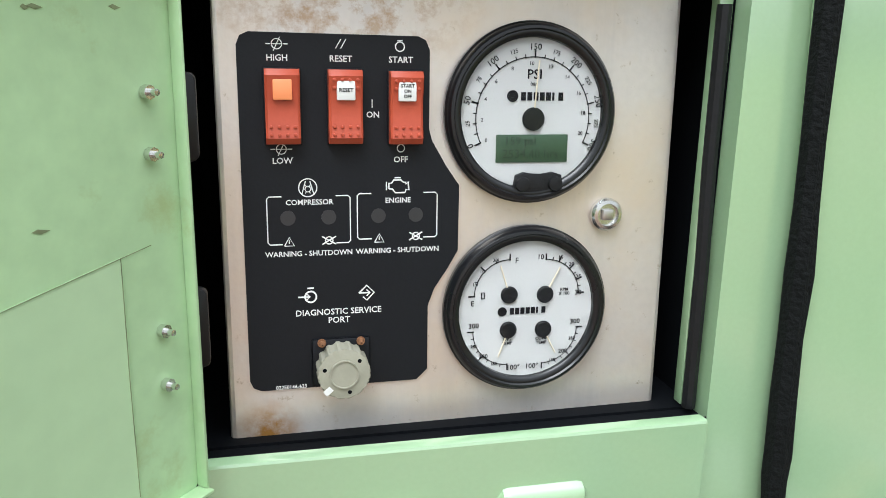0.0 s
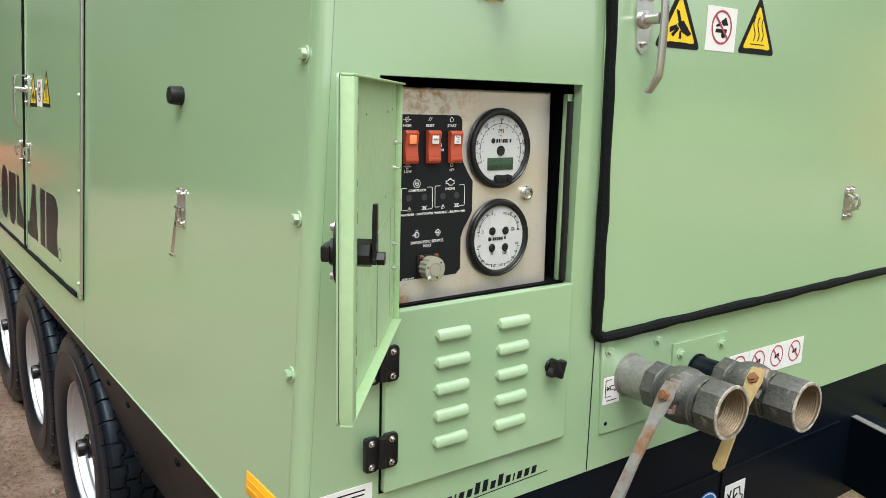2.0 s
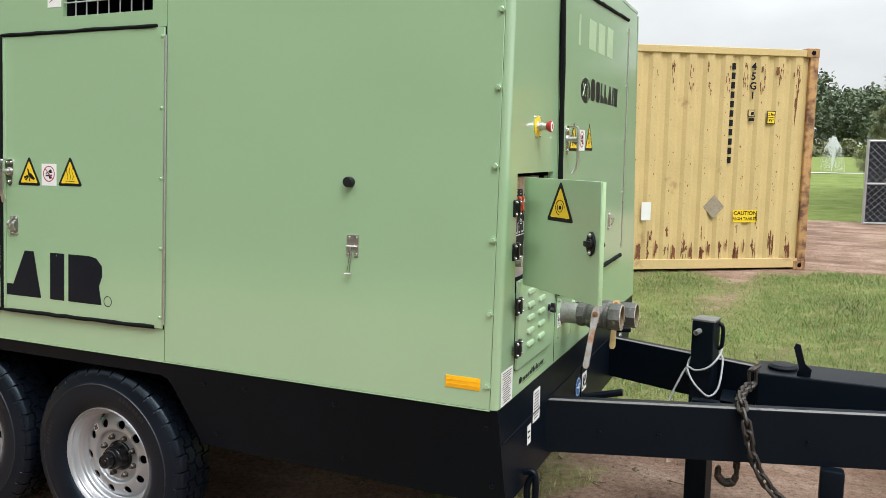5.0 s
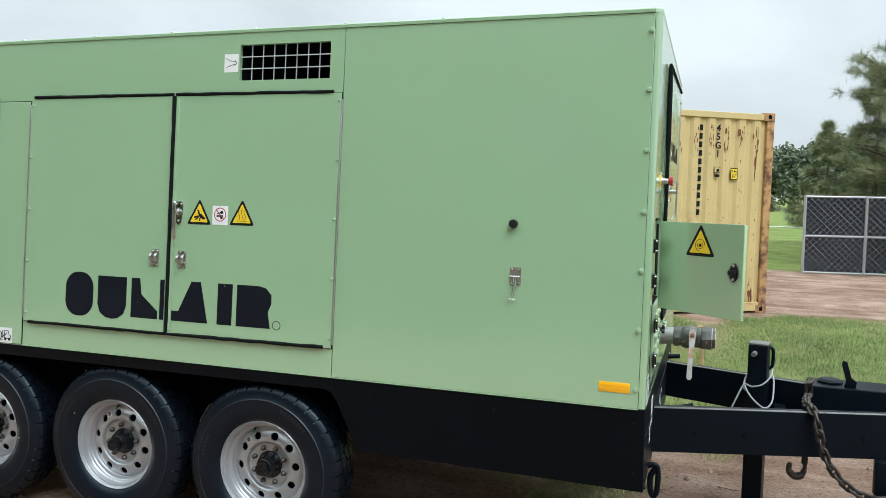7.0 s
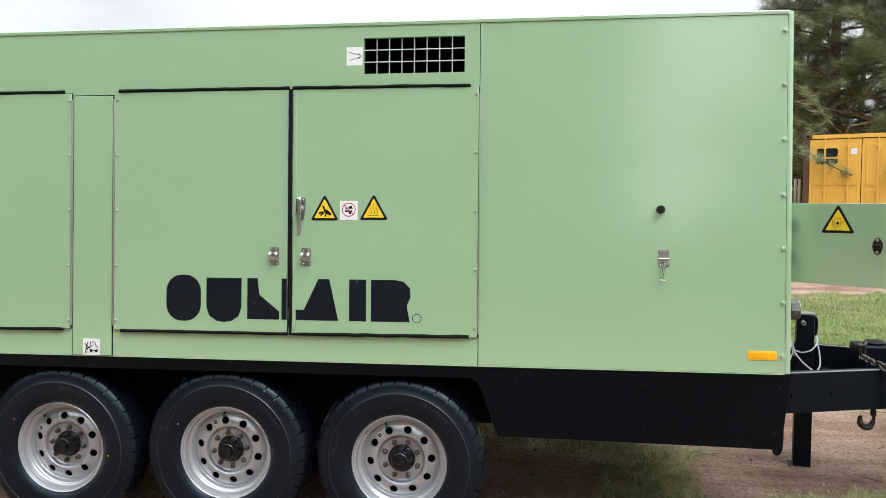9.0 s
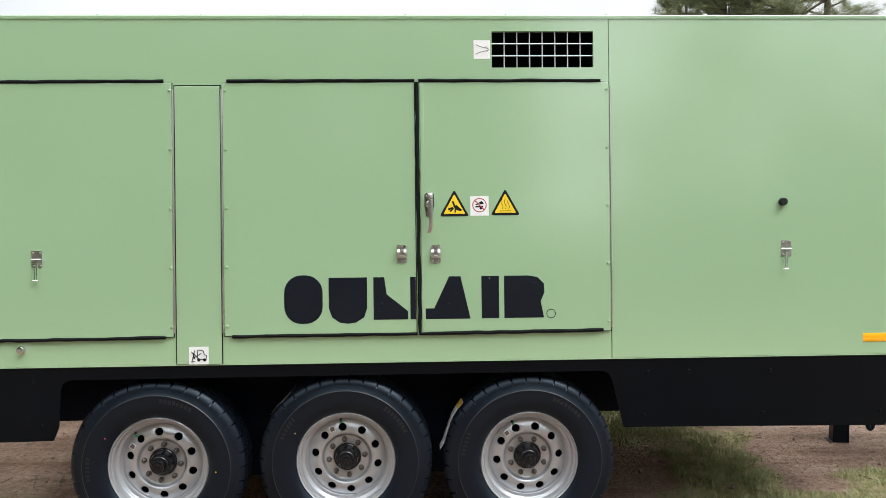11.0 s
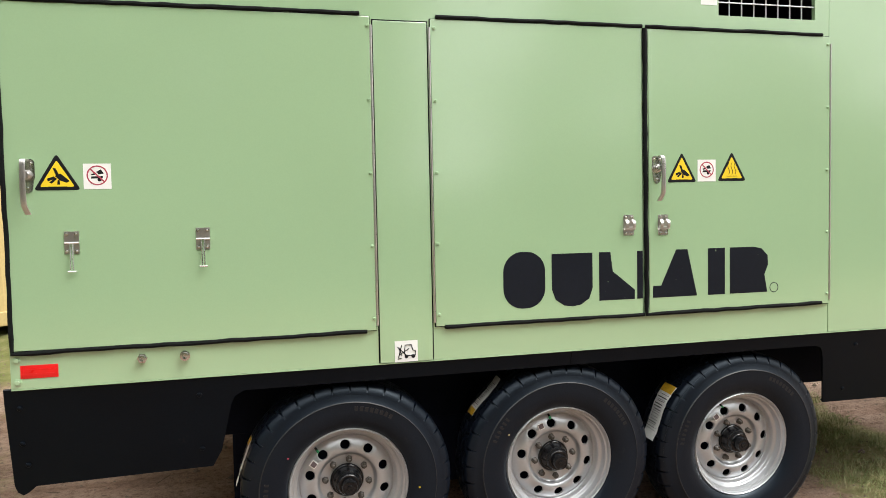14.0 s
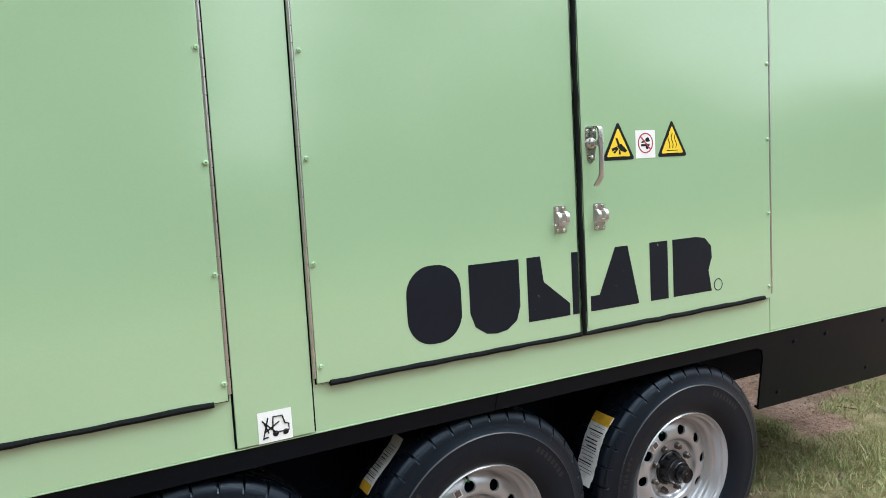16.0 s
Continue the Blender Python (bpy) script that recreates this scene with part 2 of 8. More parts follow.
YELLOW_CT = mat("yellow_container_paint", (0.75, 0.43, 0.06), 0.5, vary=0.1, scale=2, fine=40, bump=0.05, stain=(0.2, 0.08, 0.03), stain_amount=0.14, stain_scale=3)
BROWN_CT = mat("brown_container_frame", (0.09, 0.045, 0.03), 0.6, vary=0.2, bump=0.1)
GALV = mat("galvanised_pipe", (0.5, 0.51, 0.52), 0.45, metal=0.7, vary=0.08, bump=0.04)
SCREEN = mat("dark_screen_cloth", (0.02, 0.023, 0.03), 0.8, spec=0.1, vary=0.2, scale=3, fine=40, bump=0.1)
BARK = mat("bark", (0.10, 0.075, 0.055), 0.9, vary=0.3, scale=5, fine=40, bump=0.8)
LEAF = mat("leaf_green", (0.095, 0.13, 0.055), 0.6, vary=0.35, scale=0.6, fine=6, bump=0, island=0.1)
NEEDLE = mat("pine_needles", (0.150, 0.168, 0.06), 0.6, vary=0.35, scale=0.7, fine=5, bump=0)
# Lighter and greyer than near leaves: distance haze is mixed into the colour.
FAR_LEAF = mat("far_foliage", (0.118, 0.148, 0.09), 0.8, vary=0.5, scale=0.12, fine=0.9, bump=0)
BLADE = mat("grass_blade", (0.30, 0.335, 0.14), 0.6, vary=0.5, scale=2.3, fine=70, bump=0, stain=(0.46, 0.38, 0.20), stain_amount=0.8, stain_scale=24)
BLADE_LAWN = mat("lawn_blade", (0.172, 0.25, 0.068), 0.6, vary=0.5, scale=1.1, fine=60, bump=0, stain=(0.38, 0.33, 0.17), stain_amount=0.5, stain_scale=3.5)
LABEL_Y = mat("tyre_label_paper", (0.7, 0.7, 0.68), 0.6, vary=0.15, scale=20, fine=80, bump=0.1)
WATER = mat("pond_spray", (0.75, 0.77, 0.78), 0.6, vary=0.1, bump=0)
ATV_RED = mat("vehicle_red_plastic", (0.5, 0.02, 0.015), 0.35, vary=0.06, bump=0.02)
GREYED = mat("dusty_black_steel", (0.16, 0.155, 0.15), 0.7, vary=0.3, scale=14, fine=90, bump=0.15, stain=(0.03, 0.03, 0.032), stain_amount=0.4, stain_scale=12)
GLASS = bpy.data.materials.new("gauge_glass")
GLASS.use_nodes = True
_b = GLASS.node_tree.nodes["Principled BSDF"]
_b.inputs["Transmission Weight"].default_value, _b.inputs["Roughness"].default_value, _b.inputs["IOR"].default_value = 1.0, 0.03, 1.25


# ---------- mesh helpers ----------
TH = radians(3.3)
CS, SN = math.cos(TH), math.sin(TH)
# axes in which u runs along, v up and w out of a face
SIDE = Matrix(((1, 0, 0, 0), (0, SN, -CS, -0.87 * SN / CS), (0, CS, SN, 0), (0, 0, 0, 1)))
# the front stands a little askew to the sides
SF, CF = math.sin(radians(0.7)), math.cos(radians(0.7))
FRONT = Matrix(((SF, 0, CF, -0.017), (CF, 0, -SF, 0), (0, 1, 0, 0), (0, 0, 0, 1)))
BACK = Matrix(((0, 0, 1, 0), (1, 0, 0, 0), (0, 1, 0, 0), (0, 0, 0, 1)))


def B():
    return bmesh.new()


def thing(name, label, category, m=None, group="", kind=""):
    ob = new(name)
    ob.empty_display_size = 0.1
    if m is not None:
        ob.matrix_basis = m
    return tagged(ob, label, category, group, kind)


def part(name, bm, material, parent=None, label="", m=None, smooth=True):
    me = bpy.data.meshes.new(name)
    bm.normal_update()
    bm.to_mesh(me)
    bm.free()
    me.materials.append(material)
    if smooth:
        me.shade_smooth()
        me.set_sharp_from_angle(angle=radians(35))
        for f in me.polygons:
            if f.area > 0.012:
                f.use_smooth = False
    ob = new(name, me)
    if parent is not None:
        ob.parent = parent
    if m is not None:
        ob.matrix_basis = m
    if label:
        ob["label"] = label
    return ob


def again(ob, m, parent=None):
    """A further piece on the same mesh."""
    o = new(ob.name.split(".")[0], ob.data)
    o.parent = parent if parent is not None else ob.parent
    o.matrix_basis = m
    for key in ("label",):
        if key in ob:
            o[key] = ob[key]
    return o


def box(bm, u0, u1, v0, v1, w0, w1, bevel=0.0, seg=2, m=None):
    vs = [bm.verts.new((u, v, w)) for u in (u0, u1) for v in (v0, v1) for w in (w0, w1)]
    fs = [bm.faces.new([vs[i] for i in q]) for q in ((0, 1, 3, 2), (4, 6, 7, 5), (0, 4, 5, 1), (2, 3, 7, 6), (0, 2, 6, 4), (1, 5, 7, 3))]
    if bevel:
        es = list({e for f in fs for e in f.edges})
        r = bmesh.ops.bevel(bm, geom=es, offset=bevel, segments=seg, affect="EDGES", profile=0.5)
        vs = list({v for f in r["faces"] for v in f.verts} | {v for v in vs if v.is_valid})
    if m is not None:
        bmesh.ops.transform(bm, matrix=m, verts=[v for v in vs if v.is_valid])
    return bm


def slab(bm, pts, w0, w1, bevel=0.0):
    """A polygon in u, v given depth."""
    n = len(pts)
    a = [bm.verts.new((u, v, w0)) for u, v in pts]
    b = [bm.verts.new((u, v, w1)) for u, v in pts]
    bm.faces.new(a[::-1])
    top = bm.faces.new(b)
    for i in range(n):
        bm.faces.new((a[i], a[(i + 1) % n], b[(i + 1) % n], b[i]))
    if bevel:
        bmesh.ops.bevel(bm, geom=list(top.edges), offset=bevel, segments=2, affect="EDGES", profile=0.5)
    return bm


def rounded(u0, u1, v0, v1, r, k=5):
    out = []
    for cx, cy, a in ((u1 - r, v1 - r, 0), (u0 + r, v1 - r, 90), (u0 + r, v0 + r, 180), (u1 - r, v0 + r, 270)):
        for i in range(k + 1):
            t = radians(a + 90 * i / k)
            out.append((cx + r * math.cos(t), cy + r * math.sin(t)))
    return out


def ring_pts(c, r, k=24, a0=0.0):
    return [(c[0] + r * math.cos(a0 + 2 * math.pi * i / k), c[1] + r * math.sin(a0 + 2 * math.pi * i / k)) for i in range(k)]


def holed(bm, outer, inner, w0, w1):
    """A frame between two closed outlines of the same count."""
    n = len(outer)
    lay = [[bm.verts.new((u, v, w)) for u, v in pts] for pts, w in ((outer, w0), (outer, w1), (inner, w1), (inner, w0))]
    for k in range(4):
        a, b = lay[k], lay[(k + 1) % 4]
        for i in range(n):
            j = (i + 1) % n
            bm.faces.new((a[i], a[j], b[j], b[i]))
    return bm


def lathe(bm, profile, seg=32, m=None, close=False):
    """Turned about w: profile of (radius, w)."""
    rows = []
    for r, w in profile:
        if r < 1e-6:
            rows.append([bm.verts.new((0, 0, w))])
        else:
            rows.append([bm.verts.new((r * math.cos(2 * math.pi * i / seg), r * math.sin(2 * math.pi * i / seg), w)) for i in range(seg)])
    pairs = list(zip(rows, rows[1:])) + ([(rows[-1], rows[0])] if close else [])
    for a, b in pairs:
        for i in range(seg):
            j = (i + 1) % seg
            if len(a) == 1 and len(b) == 1:
                continue
            if len(a) == 1:
                bm.faces.new((a[0], b[i], b[j]))
            elif len(b) == 1:
                bm.faces.new((a[i], a[j], b[0]))
            else:
                bm.faces.new((a[i], a[j], b[j], b[i]))
    if m is not None:
        bmesh.ops.transform(bm, matrix=m, verts=[v for r in rows for v in r])
    return bm


def tube(bm, pts, r, seg=8, closed=False, cap=True, flat=1.0):
    """A round bar swept along points."""
    P = [Vector(p) for p in pts]
    n = len(P)
    rings = []
    side = None
    for i in range(n):
        a = P[(i - 1) % n] if (closed or i) else P[i]
        b = P[(i + 1) % n] if (closed or i < n - 1) else P[i]
        d = (b - a).normalized()
        if side is None:
            side = d.orthogonal().normalized()
        side = (side - d * side.dot(d)).normalized()
        up = d.cross(side)
        rad = r[i] if isinstance(r, (list, tuple)) else r
        rings.append([bm.verts.new(P[i] + rad * (side * math.cos(2 * math.pi * k / seg) * flat + up * math.sin(2 * math.pi * k / seg))) for k in range(seg)])
    for i in range(n if closed else n - 1):
        a, b = rings[i], rings[(i + 1) % n]
        for k in range(seg):
            j = (k + 1) % seg
            bm.faces.new((a[k], a[j], b[j], b[k]))
    if cap and not closed:
        bm.faces.new(rings[0][::-1])
        bm.faces.new(rings[-1])
    return bm


def smooth_path(pts, k=6, closed=False):
    """Points of a curve through the given ones."""
    P = [Vector(p) for p in pts]
    n = len(P)
    out = []
    for i in range(n if closed else n - 1):
        p0 = P[(i - 1) % n] if (closed or i) else P[0]
        p1, p2 = P[i], P[(i + 1) % n]
        p3 = P[(i + 2) % n] if (closed or i < n - 2) else P[-1]
        for s in range(k):
            t = s / k
            out.append(0.5 * ((2 * p1) + (p2 - p0) * t + (2 * p0 - 5 * p1 + 4 * p2 - p3) * t * t + (3 * p1 - p0 - 3 * p2 + p3) * t ** 3))
    if not closed:
        out.append(P[-1])
    return out


def at(u, v, w=0.0, turn=0.0):
    return Matrix.Translation((u, v, w)) @ pose(0, 0, 0, 0, 0, turn)


def words(text, size, material, parent, u, v, w, align="CENTER", turn=0.0, name="lettering", bold=0.0, stretch=1.0):
    cu = bpy.data.curves.new(name, "FONT")
    cu.body, cu.size, cu.align_x, cu.align_y, cu.offset, cu.extrude, cu.resolution_u = text, size, align, "CENTER", bold * size, 0.00015, 2
    tmp = bpy.data.objects.new(name, cu)
    scene.collection.objects.link(tmp)
    bpy.context.view_layer.update()
    me = bpy.data.meshes.new_from_object(tmp)
    bpy.data.objects.remove(tmp)
    bpy.data.curves.remove(cu)
    me.materials.clear()
    me.materials.append(material)
    me.transform(Matrix.Diagonal((stretch, 1, 1, 1)))
    ob = new(name, me)
    ob.parent = parent
    ob.matrix_basis = at(u, v, w, turn)
    return ob


def flat(name, pts, material, parent, w, depth=0.0006, label="", m=None):
    return part(name, slab(B(), pts, w, w + depth), material, parent, label, m, smooth=False)


def tri_pts(u0, u1, v0, v1, r=0.006):
    """A triangle with rounded corners, point up."""
    C = [Vector((u0, v0)), Vector((u1, v0)), Vector(((u0 + u1) / 2, v1))]
    out = []
    for i in range(3):
        p, a, b = C[i], (C[i - 1] - C[i]).normalized(), (C[(i + 1) % 3] - C[i]).normalized()
        for k in range(5):
            t = k / 4
            q = (p + a * r * 1.6) * (1 - t) ** 2 + 2 * t * (1 - t) * (p + (a + b) * 0.15 * r) + (p + b * r * 1.6) * t * t
            out.append((q.x, q.y))
    return out


# ---------- ground ----------
def rise(y):
    """Height of the land: level under the trailer, rising gently behind it."""
    t = max(0.0, y - 2.0)
    return 0.0165 * t * t / (t + 1.2) if t < 60 else 0.0165 * 60 * 60 / 61.2 + 0.0145 * (t - 60)


def land(x, y):
    near = max(0.0, 1 - math.hypot(x + 2, y) / 30)
    return rise(y) + 0.035 * near * (noise.noise(Vector((x * 0.55, y * 0.55, 3.1)))) + 0.012 * near * noise.noise(Vector((x * 2.3, y * 2.3, 7.7)))


# a strip of turf that runs out from under the front
FRONT_TURF = ((-1.25, 2.35), (-0.8, 1.85), (-0.45, 1.4), (-0.5, 0.8), (-0.45, 0.2))


def grass_cover(x, y):
    """How much grass stands at a place: 0 bare earth, 1 lawn."""
    n = noise.noise(Vector((x * 0.5, y * 0.5, 0.3))) * 0.55 + noise.noise(Vector((x * 1.7, y * 1.7, 5.1))) * 0.35
    lawn = 0.0
    if 2.2 < y < 9.4 + 0.25 * x and x > -8:
        lawn = min(1, (y - 2.2) / 1.2) * min(1, max(0, (9.4 + 0.25 * x - y) / 0.9)) * 0.9
    if y > 17 - 0.05 * x:
        lawn = max(lawn, 1.6)
    front = 0.0
    for (ax, ay), (bx, by) in zip(FRONT_TURF, FRONT_TURF[1:]):
        f = max(0.0, min(1.0, ((x - ax) * (bx - ax) + (y - ay) * (by - ay)) / ((bx - ax) ** 2 + (by - ay) ** 2)))
        front = max(front, 1.6 - math.hypot(x - ax - f * (bx - ax), y - ay - f * (by - ay)) / 0.46)
    front = max(front, 1.75 - math.hypot((x + 0.4) / 0.8, (y - 0.2) / 0.6), 1.45 - math.hypot((x - 0.75) / 0.8, (y - 0.55) / 0.6))
    wob = 0.5 * noise.noise(Vector((x * 2.6, y * 2.6, 8.1))) + 0.25 * noise.noise(Vector((x * 7.0, y * 7.0, 6.1)))
    front -= 1.3 * max(0.0, 1.15 + wob - math.hypot((x - 0.15) / 0.45, (y - 1.15) / 0.45)) + 1.5 * max(0.0, 1.1 + wob - math.hypot((x + 1.05) / 0.36, (y - 0.98) / 0.36))
    front -= 1.2 * max(0.0, 0.9 + wob - math.hypot((x + 0.05) / 0.3, (y - 0.62) / 0.16))
    lawn = max(lawn, front * 0.85 + 0.5 * noise.noise(Vector((x * 3.1, y * 3.1, 9.4))))
    left = 1.4 - math.hypot((x + 6.6) / 2.2, (y + 0.8) / 3.2)
    lawn = max(lawn, left * 1.1)
    far_left = 1.0 if (y < -9 or x < -30) else 0
    lawn = max(lawn, far_left)
    if 1.0 < y < 2.0 and x > 0.2:
        lawn -= 0.4
    return max(0.0, min(1.0, lawn + n - 0.25))


def steps(lo, hi, fine_lo, fine_hi, d):
    out = [fine_lo + i * d for i in range(int((fine_hi - fine_lo) / d) + 1)]
    s, p = d, fine_hi
    while p < hi:
        s *= 1.22
        p = min(hi, p + s)
        out.append(p)
    s, p = d, fine_lo
    while p > lo:
        s *= 1.22
        p = max(lo, p - s)
        out.insert(0, p)
    return out


xs, ys = steps(-500, 500, -11, 8, 0.16), steps(-500, 900, -5, 12, 0.16)
verts = [(x, y, land(x, y)) for y in ys for x in xs]
nx = len(xs)
faces = [(j * nx + i, j * nx + i + 1, (j + 1) * nx + i + 1, (j + 1) * nx + i) for j in range(len(ys) - 1) for i in range(nx - 1)]
gm = bpy.data.meshes.new("ground")
gm.from_pydata(verts, [], faces)
cover = gm.attributes.new("cover", "FLOAT", "POINT")
cover.data.foreach_set("value", [grass_cover(x, y) for x, y, z in verts])
lush = gm.attributes.new("lush", "FLOAT", "POINT")
lush.data.foreach_set("value", [1.0 if y > 15 else (0.55 if y > 2.3 else 0.1) for x, y, z in verts])
gm.shade_smooth()
ground = tagged(new("ground", gm), "bare sandy earth with patches of grass", "ground", kind="structure")
GROUND = bpy.data.materials.new("earth_and_grass")
GROUND.use_nodes = True
n, l = GROUND.node_tree.nodes, GROUND.node_tree.links
pb = n["Principled BSDF"]
pb.inputs["Roughness"].default_value = 0.95
pb.inputs["Specular IOR Level"].default_value = 0.2
tc = n.new("ShaderNodeTexCoord")


def gnoise(scale, detail=6, rough=0.6):
    t = n.new("ShaderNodeTexNoise")
    t.inputs["Scale"].default_value, t.inputs["Detail"].default_value, t.inputs["Roughness"].default_value = scale, detail, rough
    l.new(tc.outputs["Object"], t.inputs["Vector"])
    return t


def ramp(src, stops):
    r = n.new("ShaderNodeValToRGB")
    while len(r.color_ramp.elements) < len(stops):
        r.color_ramp.elements.new(0.5)
    for e, (p, c) in zip(r.color_ramp.elements, stops):
        e.position, e.color = p, (*c, 1)
    l.new(src.outputs["Fac"], r.inputs["Fac"])
    return r


earth = ramp(gnoise(1.6), ((0.3, (0.19, 0.128, 0.095)), (0.5, (0.32, 0.228, 0.175)), (0.7, (0.44, 0.335, 0.27))))
crumbs = ramp(gnoise(34, 10, 0.78), ((0.34, (0.5, 0.44, 0.41)), (0.5, (1.05, 1.02, 1.0)), (0.68, (1.42, 1.4, 1.38))))
em = n.new("ShaderNodeMix")
em.data_type, em.blend_type = "RGBA", "MULTIPLY"
em.inputs["Factor"].default_value = 1.0
l.new(earth.outputs["Color"], em.inputs["A"])
l.new(crumbs.outputs["Color"], em.inputs["B"])
rmap = n.new("ShaderNodeMapping")
rmap.inputs["Scale"].default_value = (0.16, 1.5, 1.0)
rmap.inputs["Rotation"].default_value = (0, 0, radians(-10))
l.new(tc.outputs["Object"], rmap.inputs["Vector"])
rut = gnoise(2.2, 7, 0.62)
l.new(rmap.outputs["Vector"], rut.inputs["Vector"])
ruts = ramp(rut, ((0.36, (0.62, 0.5, 0.43)), (0.5, (1.0, 0.97, 0.95)), (0.64, (1.28, 1.27, 1.27))))
em2 = n.new("ShaderNodeMix")
em2.data_type, em2.blend_type = "RGBA", "MULTIPLY"
em2.inputs["Factor"].default_value = 0.65
l.new(em.outputs["Result"], em2.inputs["A"])
l.new(ruts.outputs["Color"], em2.inputs["B"])
turf = ramp(gnoise(5.5, 9, 0.75), ((0.3, (0.15, 0.13, 0.06)), (0.48, (0.25, 0.22, 0.1)), (0.66, (0.46, 0.37, 0.23))))
meadow = ramp(gnoise(1.1, 8, 0.7), ((0.3, (0.11, 0.15, 0.035)), (0.5, (0.17, 0.222, 0.055)), (0.72, (0.26, 0.29, 0.095))))
lat = n.new("ShaderNodeAttribute")
lat.attribute_name = "lush"
tm = n.new("ShaderNodeMix")
tm.data_type = "RGBA"
l.new(lat.outputs["Fac"], tm.inputs["Factor"])
l.new(turf.outputs["Color"], tm.inputs["A"])
l.new(meadow.outputs["Color"], tm.inputs["B"])
attr = n.new("ShaderNodeAttribute")
attr.attribute_name = "cover"
brk = gnoise(9, 6, 0.7)
sm = n.new("ShaderNodeMath")
sm.operation = "ADD"
l.new(attr.outputs["Fac"], sm.inputs[0])
l.new(brk.outputs["Fac"], sm.inputs[1])
mr = n.new("ShaderNodeMapRange")
mr.inputs["From Min"].default_value, mr.inputs["From Max"].default_value = 0.72, 1.05
l.new(sm.outputs["Value"], mr.inputs["Value"])
gx = n.new("ShaderNodeMix")
gx.data_type = "RGBA"
l.new(mr.outputs["Result"], gx.inputs["Factor"])
l.new(em2.outputs["Result"], gx.inputs["A"])
l.new(tm.outputs["Result"], gx.inputs["B"])
l.new(gx.outputs["Result"], pb.inputs["Base Color"])
bp = n.new("ShaderNodeBump")
bp.inputs["Strength"].default_value, bp.inputs["Distance"].default_value = 1.0, 0.06
l.new(gnoise(17, 10, 0.76).outputs["Fac"], bp.inputs["Height"])
l.new(bp.outputs["Normal"], pb.inputs["Normal"])
gm.materials.append(GROUND)

# ---------- enclosure ----------
V0, V1 = 0.851, 2.372          # foot and head of the side, along its slope
XR, XS = -4.475, -1.345        # rear end; seam between engine doors and front panel
enc = thing("compressor_enclosure", "light green painted sheet-metal compressor housing on a trailer", "air compressor")
GU0, GU1, GV0, GV1 = -1.871, -1.414, 2.155, 2.317   # air intake

bm = B()
box(bm, XS + 0.0015, -0.0435, V0, V1, -0.02, 0, 0.002)
front_side = part("side_panel", bm, GREEN, enc, "", SIDE)
bm = B()
box(bm, XR, GU0, 0.972, V1, -0.02, 0)
box(bm, GU1, XS - 0.0015, 0.972, V1, -0.02, 0)
box(bm, GU0, GU1, 0.972, GV0, -0.02, 0)
box(bm, GU0, GU1, GV1, V1, -0.02, 0)
box(bm, XR, XS - 0.0015, V0, 0.972, -0.02, 0)
part("side_panel", bm, GREEN, enc, "", SIDE, smooth=False)

bm = B()
box(bm, XR, -0.0435, V0 - 0.0045, V0 - 0.0008, -0.02, 0.0022, 0.0008)
part("bottom_lip", bm, GREEN, enc, "folded bottom edge", SIDE)

# front wall with the opening of the control recess
OY0, OY1, OZ0, OZ1 = 0.138, 0.541, 1.234, 1.580


def lean0(z):
    return (z - 0.87) * SN / CS + 0.020


def lean1(z):
    return 2.255 - (z - 0.85) * 0.153


ZB, ZT = 0.850, 2.367
OZP = OZ0 - 0.035   # the sheet is cut lower, behind the top of the louvred door
for quad in ([(lean0(ZB), ZB), (lean1(ZB), ZB), (lean1(OZP), OZP), (lean0(OZP), OZP)],
             [(lean0(OZP), OZP), (OY0, OZP), (OY0, OZ1), (lean0(OZ1), OZ1)],
             [(OY1, OZP), (lean1(OZP), OZP), (lean1(OZ1), OZ1), (OY1, OZ1)],
             [(lean0(OZ1), OZ1), (lean1(OZ1), OZ1), (lean1(ZT), ZT), (lean0(ZT), ZT)]):
    fpan = part("front_panel", slab(B(), quad, -0.02, 0), GREEN, enc, "", FRONT, smooth=False)
# rounded corner post where side and front meet: one bent sheet
bm = B()
rows_c = []
for z in (ZB, ZT):
    y = (z - 0.87) * SN / CS
    p, c = Vector((-0.042, y, z)), Vector((-0.017 + y * SF, y, z))
    q = c + Vector((SF, CF, 0)) * 0.0195
    mid = Vector((-0.042, y + 0.03, z))
    outer = [p * (1 - t) ** 2 + c * 2 * t * (1 - t) + q * t * t for t in [i / 14 for i in range(15)]]
    inner_c = [o + (mid - o).normalized() * 0.004 for o in outer]
    rows_c.append(([bm.verts.new(o) for o in outer], [bm.verts.new(o) for o in inner_c]))
(lo_o, lo_i), (hi_o, hi_i) = rows_c
for i in range(14):
    bm.faces.new((lo_o[i], lo_o[i + 1], hi_o[i + 1], hi_o[i]))
    bm.faces.new((lo_i[i + 1], lo_i[i], hi_i[i], hi_i[i + 1]))
    bm.faces.new((hi_o[i], hi_o[i + 1], hi_i[i + 1], hi_i[i]))
    bm.faces.new((lo_o[i + 1], lo_o[i], lo_i[i], lo_i[i + 1]))
part("corner_edge", bm, GREEN, enc)
bm = B()
slab(bm, [(XR, ZB), (-0.013, ZB), (-0.015, ZT), (XR, ZT)], 0, 0.02)
far = part("side_panel", bm, GREEN, enc, "", Matrix(((1, 0, 0, 0), (0, -0.153, -1, 2.255 + 0.153 * 0.85), (0, 1, 0, 0), (0, 0, 0, 1))))
bm = B()
slab(bm, [(lean0(ZB) + 0.02, ZB), (lean1(ZB) - 0.02, ZB), (lean1(ZT) - 0.02, ZT), (lean0(ZT) + 0.02, ZT)], XR, XR + 0.02)
part("rear_panel", bm, GREEN, enc, "", BACK)
bm = B()
